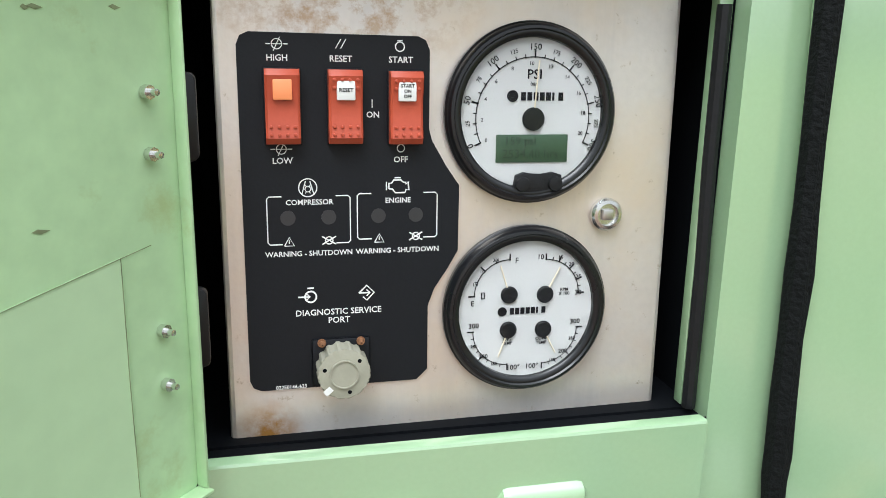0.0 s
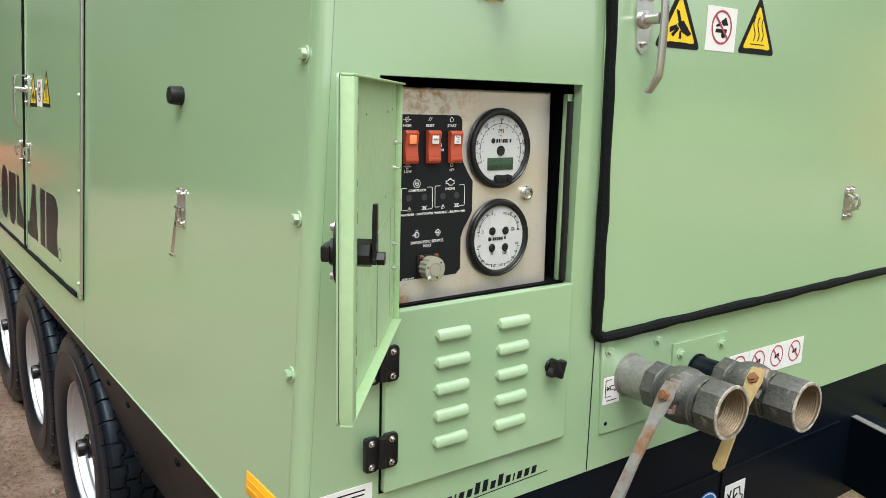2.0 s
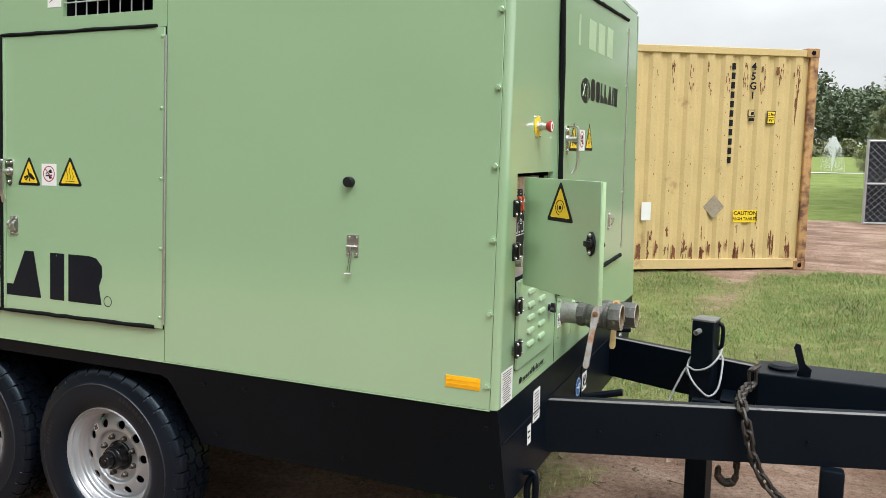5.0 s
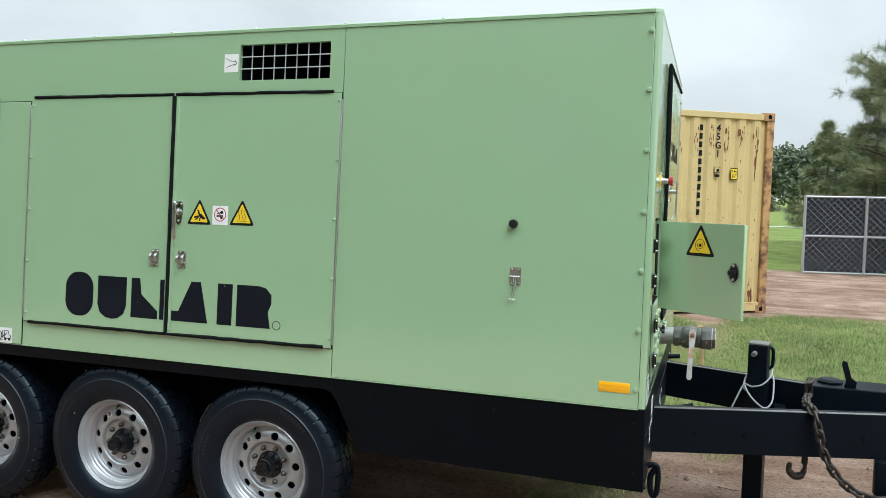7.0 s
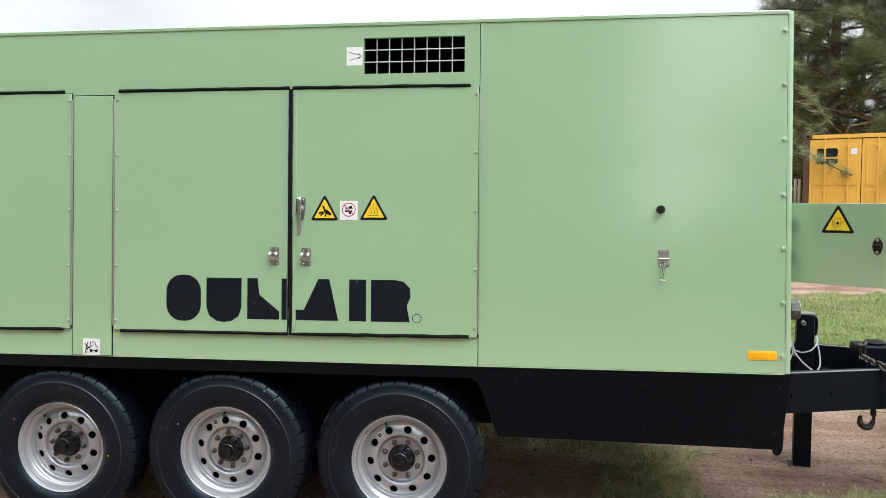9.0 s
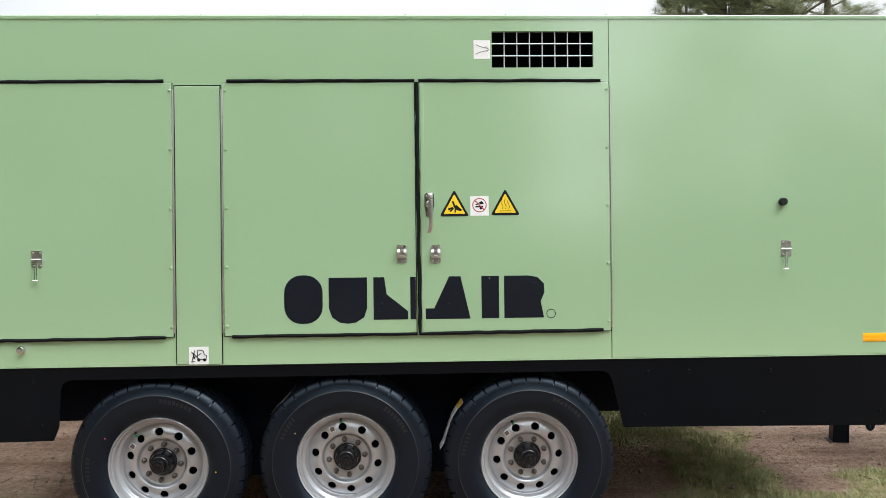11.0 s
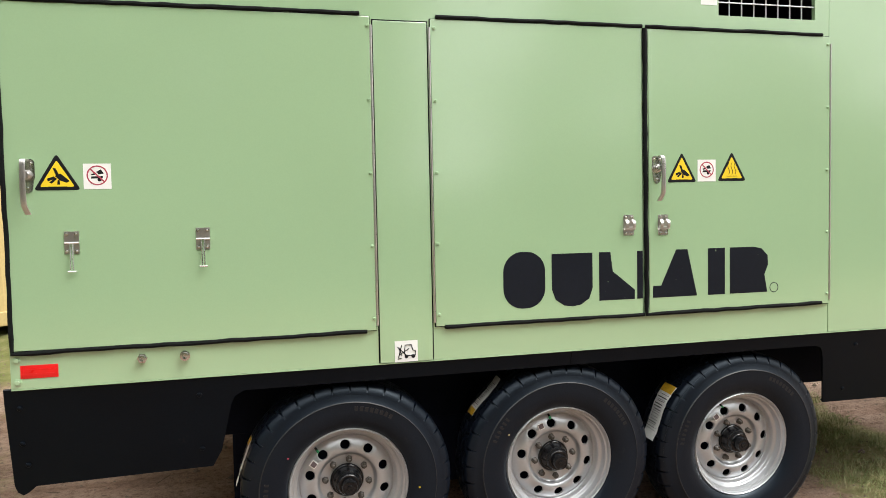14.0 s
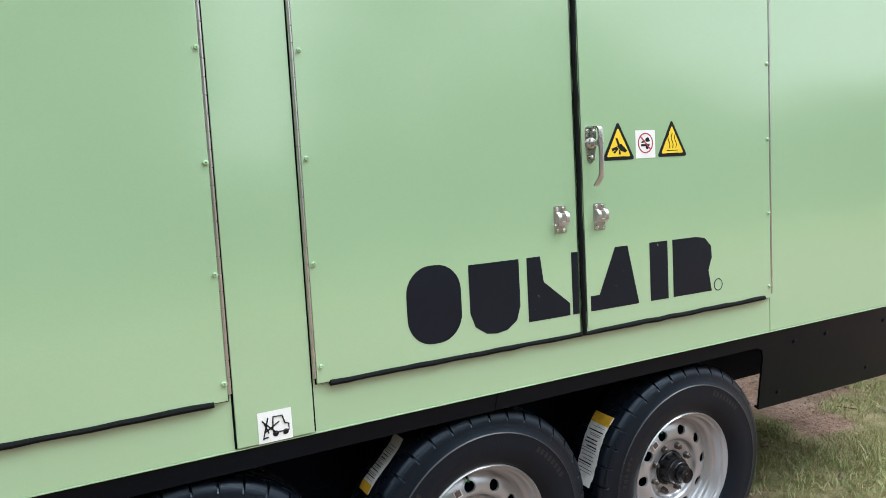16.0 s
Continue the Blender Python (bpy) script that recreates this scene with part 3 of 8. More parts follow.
slab(bm, [(XR - 0.004, 0.082), (-0.043, 0.082), (-0.015, 0.104), (0.010, 2.03), (XR - 0.004, 2.03)], ZT + 0.0015, ZT + 0.018, 0.004)
roof = part("roof", bm, GREEN, enc)
bm = B()
box(bm, XR + 0.03, -0.33, 0.12, 2.1, 0.86, 0.88)
part("floor_pan", bm, BLACK, enc)
bm = B()
lathe(bm, [(0, 0.009), (0.008, 0.008), (0.011, 0.003), (0.011, 0)], 10)
cap0 = part("roof_bolt", bm, GREEN, enc, "", Matrix.Translation((-0.9, 0.1, ZT + 0.018)))
for i in range(7):
    again(cap0, Matrix.Translation((-1.35 - 0.45 * i, 0.1, ZT + 0.018)))

# control recess, black inside; last block is an added filler for the dark slot
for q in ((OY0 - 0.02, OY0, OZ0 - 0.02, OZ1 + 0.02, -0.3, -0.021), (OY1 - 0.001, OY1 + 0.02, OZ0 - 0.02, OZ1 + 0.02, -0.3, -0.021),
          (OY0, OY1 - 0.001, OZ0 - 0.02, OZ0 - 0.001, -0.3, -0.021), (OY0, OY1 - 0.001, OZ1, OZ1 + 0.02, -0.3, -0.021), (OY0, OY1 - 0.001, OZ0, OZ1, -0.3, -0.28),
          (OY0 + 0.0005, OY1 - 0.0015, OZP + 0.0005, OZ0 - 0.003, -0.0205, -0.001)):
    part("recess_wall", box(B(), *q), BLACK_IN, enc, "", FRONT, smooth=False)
# weather strip along the free edge of the opening
bm = B()
tube(bm, [(OY1 - 0.009, OZ0 + 0.002, -0.014), (OY1 - 0.0095, OZ0 + 0.12, -0.014), (OY1 - 0.012, OZ0 + 0.2, -0.014), (OY1 - 0.0125, OZ1 - 0.028, -0.014)], 0.0056, 8)
part("weather_strip", bm, RUBBER, enc, "", FRONT)
bm = B()
box(bm, OY1 - 0.0125, OY1 - 0.0012, OZ0 + 0.001, OZ1 - 0.016, -0.032, -0.0205, 0.001)
part("opening_flange", bm, GREEN, enc, "", FRONT)

# air intake: wire mesh; the black box behind stands in for shade inside
bm = B()
for i in range(1, 8):
    u = GU0 + (GU1 - GU0) * i / 8
    tube(bm, [(u, GV0 - 0.004, -0.012), (u, GV1 + 0.004, -0.012)], 0.0028, 6)
for j in (1, 2):
    v = GV0 + (GV1 - GV0) * j / 3
    tube(bm, [(GU0 - 0.004, v, -0.008), (GU1 + 0.004, v, -0.008)], 0.0028, 6)
part("intake_grille", bm, GALV, enc, "galvanised wire grille", SIDE)
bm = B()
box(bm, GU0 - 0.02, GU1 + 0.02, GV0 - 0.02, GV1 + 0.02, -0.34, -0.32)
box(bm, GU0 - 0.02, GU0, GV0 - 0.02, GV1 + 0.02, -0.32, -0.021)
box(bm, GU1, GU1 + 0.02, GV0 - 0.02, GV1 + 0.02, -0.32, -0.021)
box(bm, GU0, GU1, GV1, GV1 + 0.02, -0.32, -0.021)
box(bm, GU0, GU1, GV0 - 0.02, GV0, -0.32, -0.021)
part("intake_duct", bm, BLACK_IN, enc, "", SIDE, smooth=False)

# bolts down the front edge of the side, proud round heads with washers
bm = B()
lathe(bm, [(0, 0.0098), (0.0072, 0.0098), (0.0085, 0.0088), (0.0085, 0.0021)], 6)
lathe(bm, [(0.0082, 0.0024), (0.0118, 0.002), (0.0122, 0)], 18)
b0 = part("panel_bolt", bm, GREEN, enc, "", SIDE @ at(-0.054, 2.303))
for v in (2.075, 1.843, 1.607, 1.38, 1.152, 0.925):
    again(b0, SIDE @ at(-0.054, v))

# ---------- chassis ----------
cha = thing("trailer_chassis", "black painted steel trailer chassis with three axles and drawbar", "trailer")
# the side skirts slope inwards towards the ground
SC, SS = 0.9604, 0.2785
SKIRT = Matrix(((1, 0, 0, 0), (0, -SS, -SC, 0.001), (0, SC, -SS, 0.848), (0, 0, 0, 1)))
FAR_SKIRT = Matrix(((1, 0, 0, 0), (0, SS, SC, 2.254), (0, SC, -SS, 0.848), (0, 0, 0, 1)))


def down(z):
    """Place along the slope of a skirt for a height."""
    return (z - 0.848) / SC


sk = [(0, 0.848), (-4.50, 0.848), (-4.503, 0.80), (-4.512, 0.489), (-4.506, 0.462), (-4.49, 0.448), (-4.472, 0.456), (-4.445, 0.480), (-3.866, 0.490),
      (-3.834, 0.551), (-3.795, 0.735), (-3.782, 0.765), (-3.749, 0.784), (-1.385, 0.788), (-1.352, 0.773), (-1.332, 0.735), (-1.28, 0.563), (-1.262, 0.505), (0.0, 0.489)]
for m_, end in ((SKIRT, -0.018), (FAR_SKIRT, -0.007)):
    part("skirt", slab(B(), [(u if u < -0.001 else end, down(z)) for u, z in sk], -0.008, 0), BLACK, cha, "", m_, smooth=False)
# folded lip behind the lower edge
part("skirt_lip", box(B(), -1.25, -0.01, down(0.503), down(0.498), -0.03, -0.009), BLACK, cha, "", SKIRT)
bm = B()
slab(bm, [(0.008, 0.847), (0.112, 0.489), (2.143, 0.489), (2.247, 0.847)], -0.012, -0.002)
part("front_skirt", bm, BLACK, cha, "", FRONT, smooth=False)
bm = B()
slab(bm, [(0.008, 0.847), (0.102, 0.53), (2.153, 0.53), (2.247, 0.847)], XR, XR + 0.01)
part("rear_skirt", bm, BLACK, cha, "", BACK)
bm = B()
for y in (0.42, 1.72):
    box(bm, XR + 0.05, -0.035, y, y + 0.08, 0.62, 0.845)
for x in (-4.2, -3.3, -2.1, -1.1, -0.3):
    box(bm, x, x + 0.08, 0.5, 1.72, 0.66, 0.84)
part("frame_rail", bm, BLACK, cha)
bm = B()
box(bm, XR + 0.02, -0.035, 0.02, 2.24, 0.82, 0.845)
part("deck", bm, BLACK, cha)
# upper sheet backs the arch; the lower one is added in place of shade
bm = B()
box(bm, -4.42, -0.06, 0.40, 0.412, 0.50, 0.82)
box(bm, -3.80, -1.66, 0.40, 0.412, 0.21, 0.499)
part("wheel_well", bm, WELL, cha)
HX, HZ = (-1.711, -2.545, -3.384), (0.376, 0.387, 0.380)
for x in HX:
    bm = B()
    tube(bm, [(x, 0.2, 0.378), (x, 2.06, 0.378)], 0.045, 14)
    box(bm, x - 0.06, x + 0.06, 0.41, 0.51, 0.42, 0.47)
    part("axle", bm, BLACK, cha)
    bm = B()
    for k in range(4):
        box(bm, x - 0.36 + 0.08 * k, x + 0.36 - 0.08 * k, 0.43, 0.49, 0.475 + 0.012 * k + 0.001, 0.486 + 0.012 * k)
    for e in (-0.37, 0.37):
        box(bm, x + e - 0.03, x + e + 0.03, 0.425, 0.495, 0.47, 0.63)
    part("leaf_spring", bm, BLACK, cha)

# skirt bolts
bm = B()
lathe(bm, [(0, 0.006), (0.006, 0.0055), (0.009, 0.003), (0.009, 0)], 10)
s0 = part("skirt_bolt", bm, BLACK, cha, "", SKIRT @ at(-0.06, down(0.783)))
for u in (-0.06, -0.615, -1.177, -3.9, -4.46):
    for z in (0.78, 0.566):
        if (u, z) != (-0.06, 0.78):
            again(s0, SKIRT @ at(u, down(z)))
again(s0, SKIRT @ at(-0.99, down(0.782)))
part("skirt_seam", box(B(), -2.521, -2.518, down(0.787), -0.002, -0.001, 0.0012), BLACK_IN, cha, "", SKIRT)
again(s0, SKIRT @ at(-4.468, down(0.649)))

# drawbar: two channels that close in, cross plate, tongue
near_a, near_b = Vector((-0.016, 0.550, 0)), Vector((2.35, 1.26, 0))
far_a, far_b = Vector((-0.012, 1.670, 0)), Vector((1.35, 1.14, 0))


def beam(name, a, b, z0, z1, thick, flange, out):
    d = (b - a).normalized()
    nrm = Vector((-d.y, d.x, 0)) * out
    ln = (b - a).length
    m = Matrix(((d.x, 0, nrm.x, a.x), (d.y, 0, nrm.y, a.y), (0, 1, 0, 0), (0, 0, 0, 1)))
    web = part(name, box(B(), 0, ln, z0, z1, -thick, 0, 0.002), BLACK, cha, "", m)
    part("beam_flange", box(B(), 0, ln, z1 - 0.012, z1 - 0.001, -flange, -thick - 0.0005, 0.002), BLACK, web)
    part("beam_flange", box(B(), 0, ln, z0 + 0.001, z0 + 0.012, -flange, -thick - 0.0005, 0.002), BLACK, web)
    # lighter grey mottled strip along the top edge of the web
    part("worn_lip", box(B(), 0, ln, z1 + 0.0004, z1 + 0.0022, -0.026, -0.001, 0.0008), GREYED, web, "paler grey top edge")
    return web, m


near_beam, NB = beam("drawbar_beam", near_a, near_b, 0.522, 0.722, 0.01, 0.07, -1)
far_beam, FBM = beam("drawbar_beam", far_a, far_b, 0.525, 0.722, 0.01, 0.07, -1)
bm = B()
box(bm, 0.705, 2.6, 1.10, 1.32, 0.60, 0.776, 0.008)
tongue = part("tongue", bm, BLACK, cha)

# ---------- wheels ----------
RT = 0.391
wheel = new("wheel")
wheel.parent = cha
prof = [(0.2145, 0.012), (0.2225, 0.0285), (0.235, 0.041), (0.262, 0.0525), (0.295, 0.0565), (0.322, 0.0545), (0.3265, 0.0552), (0.3295, 0.0530), (0.341, 0.0492), (0.352, 0.0455)]
back = [(0.352, -0.16), (0.29, -0.168), (0.235, -0.155), (0.215, -0.13)]
# tread: five ribs cut by slits, with zigzag grooves between them, over a stepped shoulder
NBLK = 36
cols = sorted({round((o + e) % 1.0, 3) for o in (0.0, 0.3, 0.5, 0.7) for e in (-0.06, -0.035, 0.035, 0.06)})
GR = RT - 0.0105
rows_t = [(0.0452, 0.3535, 0, 0), (0.0440, 0.3620, 0, 0), (0.0385, 0.3735, 0, 0), (0.0365, 0.3760, 0, 0), (0.0345, 0.3750, 0, 0), (0.0275, RT - 0.005, 0, 0), (0.018, RT - 0.001, 0, 0), (-0.0030, RT, 0, 1),
          (-0.0045, GR, -1, 1), (-0.0115, GR, -1, 1), (-0.0130, RT, 1, 1), (-0.029, RT + 0.001, 1, 0), (-0.0460, RT, 1, 1), (-0.0475, GR, -1, 1), (-0.0545, GR, -1, 1),
          (-0.0560, RT, 2, 1), (-0.072, RT + 0.001, 2, 0), (-0.0885, RT, 2, 1), (-0.0900, GR, -1, 1), (-0.0970, GR, -1, 1), (-0.0985, RT, 3, 1), (-0.118, RT - 0.001, 3, 0), (-0.138, RT - 0.008, 3, 0), (-0.150, RT - 0.022, -1, 0)]
offs = (0.0, 0.3, 0.7, 0.5)
bm = B()
angles = [2 * math.pi * (k + c) / NBLK for k in range(NBLK) for c in cols]
fracs = [c for k in range(NBLK) for c in cols]
grid = []
for r, w in prof:
    grid.append([(r * math.cos(a), r * math.sin(a), w) for a in angles])
for i, (w, r, rib, zig) in enumerate(rows_t):
    row = []
    for a, c in zip(angles, fracs):
        q = r
        if rib >= 0 and min(abs(c - offs[rib]), 1 - abs(c - offs[rib])) < 0.04:
            q -= 0.0100 if i > 4 else (0.0070 if i > 1 else 0.001)
        row.append((q * math.cos(a), q * math.sin(a), w + zig * (0.0045 if c < 0.5 else -0.0045)))
    grid.append(row)
for r, w in back:
    grid.append([(r * math.cos(a), r * math.sin(a), w) for a in angles])
grid = [[bm.verts.new(p) for p in row] for row in grid]
for p, q in zip(grid, grid[1:]):
    for i in range(len(p)):
        j = (i + 1) % len(p)
        bm.faces.new((p[i], p[j], q[j], q[i]))
tyre = part("tyre", bm, TYRE, wheel, "black trailer tyre with zigzag tread")
# the ridge is lighter than the tyre: light on its edge is coloured in
bm = B()
lathe(bm, [(0.3248, 0.0546), (0.3268, 0.0562), (0.3300, 0.0526)], 88)
part("sidewall_ridge", bm, mat("grey_rubber_ridge", (0.014, 0.016, 0.02), 0.45, bump=0.05), tyre)
LETTER = mat("moulded_rubber_lettering", (0.0078, 0.009, 0.0115), 0.4, bump=0.05)
for a0, cnt, wd in ((46, 8, 0.0062), (246, 3, 0.0075), (150, 6, 0.0045)):
    for i in range(cnt):
        a = radians(a0 - 3.6 * i)
        part("sidewall_print", box(B(), -wd, wd, -0.0085, 0.0085, 0.0, 0.001), LETTER, tyre, "", Matrix.Translation((0.304 * math.cos(a), 0.304 * math.sin(a), 0.0558)) @ pose(0, 0, 0, 0, 0, math.degrees(a) - 90), smooth=False)
# rim: rolled lip, two drops of the barrel, then the dished disc with its holes
bm = B()
lathe(bm, [(0.1785, -0.0385), (0.1790, -0.0370), (0.1815, -0.0355), (0.1850, -0.0300), (0.1872, -0.0200), (0.1890, -0.0145), (0.1925, -0.0115), (0.1995, -0.0095), (0.2025, -0.0060), (0.2045, 0.0120), (0.2065, 0.0165), (0.2125, 0.0190), (0.2145, 0.0235), (0.2165, 0.031), (0.220, 0.0338), (0.2238, 0.030), (0.2238, 0.020), (0.214, 0.012)], 80)
rin, rout, rhole = 0.1135, 0.1775, 0.1445


def dish(r):
    """Face of the disc: a low dome between the barrel and the sunk bolt ring."""
    t = min(1.0, max(0.0, (rout - r) / (rout - rin)))
    return -0.0375 + 0.0250 * (1 - (1 - t) ** 2.6) - 0.0045 * max(0.0, (t - 0.7) / 0.3) ** 2


for k in range(10):
    a0, a1 = 2 * math.pi * k / 10, 2 * math.pi * (k + 1) / 10
    am = (a0 + a1) / 2
    outer = [(rout * math.cos(a0 + (a1 - a0) * i / 8), rout * math.sin(a0 + (a1 - a0) * i / 8)) for i in range(9)]
    outer += [((rout + (rin - rout) * i / 4) * math.cos(a1), (rout + (rin - rout) * i / 4) * math.sin(a1)) for i in range(1, 4)]
    outer += [(rin * math.cos(a1 + (a0 - a1) * i / 8), rin * math.sin(a1 + (a0 - a1) * i / 8)) for i in range(9)]
    outer += [((rin + (rout - rin) * i / 4) * math.cos(a0), (rin + (rout - rin) * i / 4) * math.sin(a0)) for i in range(1, 4)]
    e1, e2 = Vector((math.cos(am), math.sin(am))), Vector((-math.sin(am), math.cos(am)))
    c = e1 * rhole
    rings = [[bm.verts.new((u, v, dish(math.hypot(u, v)))) for u, v in outer]]
    for f, ru, rv, dw in ((0.5, 0.0, 0.0, 0.0), (0.0, 0.0200, 0.0215, 0.0), (0.0, 0.0178, 0.0193, -0.0008), (0.0, 0.0168, 0.0183, -0.0035), (0.0, 0.0168, 0.0183, -0.009)):
        row = []
        for u, v in outer:
            d = Vector((u, v)) - c
            ang = math.atan2(d.dot(e2), d.dot(e1))
            edge = c + e1 * 0.0200 * math.cos(ang) + e2 * 0.0215 * math.sin(ang)
            q = Vector((u, v)) * f + edge * (1 - f) if f else c + e1 * ru * math.cos(ang) + e2 * rv * math.sin(ang)
            row.append(bm.verts.new((q.x, q.y, dish(q.length) + dw)))
        rings.append(row)
    for A, I in zip(rings, rings[1:]):
        for i in range(24):
            j = (i + 1) % 24
            bm.faces.new((A[i], A[j], I[j], I[i]))
lathe(bm, [(rin, dish(rin)), (0.1110, -0.0205), (0.1085, -0.0270), (0.1060, -0.0330), (0.1020, -0.0365), (0.0980, -0.0375), (0.0680, -0.0375), (0.0640, -0.0390), (0.0620, -0.0440)], 80)
lathe(bm, [(rout, dish(rout)), (0.1785, -0.0385)], 80)
bmesh.ops.remove_doubles(bm, verts=bm.verts, dist=0.0002)
bmesh.ops.recalc_face_normals(bm, faces=bm.faces)
rim = part("rim", bm, SILVER, wheel, "silver painted steel rim with round hand holes")
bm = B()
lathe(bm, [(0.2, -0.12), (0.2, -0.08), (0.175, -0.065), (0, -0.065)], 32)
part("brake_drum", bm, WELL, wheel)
bm = B()
lathe(bm, [(0.0618, -0.050), (0.0612, -0.0330), (0.0590, -0.0310), (0.0560, -0.0310), (0.0545, -0.0250), (0.0500, -0.0060), (0.0490, -0.0040), (0.0490, 0.0000), (0.0455, 0.0012), (0.0415, 0.0080), (0.0405, 0.0165), (0.0385, 0.0185), (0.0335, 0.0190), (0.0325, 0.0170), (0.0300, 0.0172), (0.0288, 0.0420), (0.0266, 0.0470), (0.0225, 0.0480), (0.0215, 0.0455), (0.0120, 0.0450), (0.0105, 0.0480), (0.0070, 0.0490), (0.0035, 0.0475), (0, 0.0473)], 32)
part("hub", bm, HUB, wheel, "black hub with oil cap")
bm = B()
lathe(bm, [(0.0135, -0.0372), (0.0135, -0.0350), (0.0115, -0.0342), (0.0115, -0.0230), (0.0085, -0.0195), (0.0062, -0.0192), (0.0062, -0.0145), (0.0050, -0.0135), (0, -0.0132)], 6)
lug = part("lug_nut", bm, LUG, wheel, "", at(0.0825, 0, 0))
for k in range(1, 8):
    again(lug, at(0.0825 * math.cos(math.pi * k / 4), 0.0825 * math.sin(math.pi * k / 4)))
bm = B()
tube(bm, [(-0.004, 0.1830, -0.0340), (-0.004, 0.1760, -0.0220), (-0.004, 0.1730, -0.0180)], [0.0045, 0.0045, 0.0038], 8)
valve = part("valve_stem", bm, RUBBER, wheel, "short black valve stem")
bm = B()
tube(bm, [(-0.004, 0.1729, -0.0178), (-0.004, 0.1675, -0.0110), (-0.004, 0.1665, -0.0098)], [0.0046, 0.0046, 0.0030], 8)
part("valve_cap", bm, mat("green_valve_cap", (0.03, 0.32, 0.12), 0.5, bump=0), valve, "green valve cap")
LAB = at(0.1500 * math.cos(radians(108)), 0.1500 * math.sin(radians(108)), -0.0120, 12) @ pose(0, 0, 0, -8, -3, 0)
flat("rim_label", [(-0.0125, -0.0125), (0.0125, -0.0125), (0.0125, 0.0125), (-0.0125, 0.0125)], WHITE, wheel, 0, 0.0006, "small white rim label", LAB)
flat("label_print", [(-0.0098, -0.0098), (0.0098, -0.0098), (0.0098, 0.0098), (-0.0098, 0.0098)], mat("dark_label_print", (0.11, 0.08, 0.085), 0.6, vary=0.4, scale=160, bump=0), wheel, 0.0007, 0.0004, "", LAB)
OUT = Matrix(((1, 0, 0, 0), (0, 0, -1, 0), (0, 1, 0, 0), (0, 0, 0, 1)))
wheel.matrix_basis = Matrix.Translation((HX[0], 0.078, HZ[0])) @ OUT @ at(0, 0, 0, 22.5)
wheels = [wheel]

for k, turn in ((1, 7.0), (2, 39.0)):
    wheels.append(copy_thing(wheel, Matrix.Translation((HX[k], 0.078, HZ[k])) @ OUT @ at(0, 0, 0, turn)))
IN = Matrix(((-1, 0, 0, 0), (0, 0, 1, 0), (0, 1, 0, 0), (0, 0, 0, 1)))
for k in range(3):
    wheels.append(copy_thing(wheel, Matrix.Translation((HX[k], 2.19, HZ[k])) @ IN @ at(0, 0, 0, 40 * k)))

# ---------- shipping containers ----------
def container(name, label, m, width, height, length, paint, post_paint, doors):
    """A box container: u along the end, v back, w up; the shown end stands at v = 0."""
    c = thing(name, label, "shipping container", m)
    for u in (0, width - 0.12):
        part("corner_post", box(B(), u, u + 0.12, 0, 0.1, 0.12, height - 0.12, 0.008), post_paint, c, "rust-stained corner post")
    bm = B()
    box(bm, 0.12, width - 0.12, 0.005, 0.09, height - 0.11, height - 0.02, 0.006)
    box(bm, 0.12, width - 0.12, 0.005, 0.12, 0.03, 0.16, 0.006)
    part("end_rail", bm, paint, c)
    for u in (0, width - 0.17):
        for w in (0, height - 0.12):
            bm = B()
            box(bm, u - 0.004, u + 0.174, -0.006, 0.16, w, w + 0.12, 0.008)
            part("corner_casting", bm, post_paint, c)
            bm = B()
            slab(bm, rounded(u + 0.055, u + 0.115, w + 0.03, w + 0.09, 0.02, 3), 0.0, 0.001)
            part("casting_hole", bm, BLACK_IN, c, "", Matrix(((1, 0, 0, 0), (0, 0, -1, -0.0065), (0, 1, 0, 0), (0, 0, 0, 1))))
    bm = B()
    if not doors:
        # trapezoidal corrugation of the end wall
        pitch, deep = 0.25, 0.028
        pts = []
        u = 0.12
        while u < width - 0.12:
            pts += [(u, 0.02), (u + 0.09, 0.02), (u + 0.138, 0.02 + deep), (u + 0.202, 0.02 + deep)]
            u += pitch
        pts = [(min(p, width - 0.12), q) for p, q in pts]
        lo = [bm.verts.new((p, q, 0.16)) for p, q in pts]
        hi = [bm.verts.new((p, q, height - 0.11)) for p, q in pts]
        for i in range(len(pts) - 1):
            if pts[i + 1][0] - pts[i][0] > 1e-4:
                bm.faces.new((lo[i], lo[i + 1], hi[i + 1], hi[i]))
        part("end_wall", bm, paint, c, smooth=False)
    else:
        for k in (0, 1):
            u0 = 0.13 + k * (width - 0.26) / 2
            u1 = u0 + (width - 0.26) / 2 - 0.015
            bm = B()
            box(bm, u0, u1, 0.02, 0.06, 0.17, height - 0.13, 0.006)
            for w0, w1 in ((0.25, 0.85), (0.95, 1.6), (1.7, height - 0.25)):
                box(bm, u0 + 0.08, u1 - 0.08, 0.008, 0.02, w0, w1, 0.006)
            door = part("container_door", bm, paint, c)
            for f in (0.3, 0.75):
                bm = B()
                u = u0 + (u1 - u0) * f
                tube(bm, [(u, -0.03, 0.12), (u, -0.03, height - 0.1)], 0.019, 8)
                for w in (0.3, 0.95, 1.5, height - 0.35):
                    box(bm, u - 0.04, u + 0.04, -0.02, 0.02, w, w + 0.05)
                part("lock_rod", bm, paint, door)
    bm = B()
    pitch = 0.28
    for u in (0.03, width - 0.03):
        pts, v = [], 0.1
        while v < length - 0.1:
            pts += [(v, 0), (v + 0.1, 0), (v + 0.14, 0.036), (v + 0.24, 0.036)]
            v += pitch
        s = 1 if u < 1 else -1
        lo = [bm.verts.new((u + s * q, p, 0.14)) for p, q in pts]
        hi = [bm.verts.new((u + s * q, p, height - 0.1)) for p, q in pts]
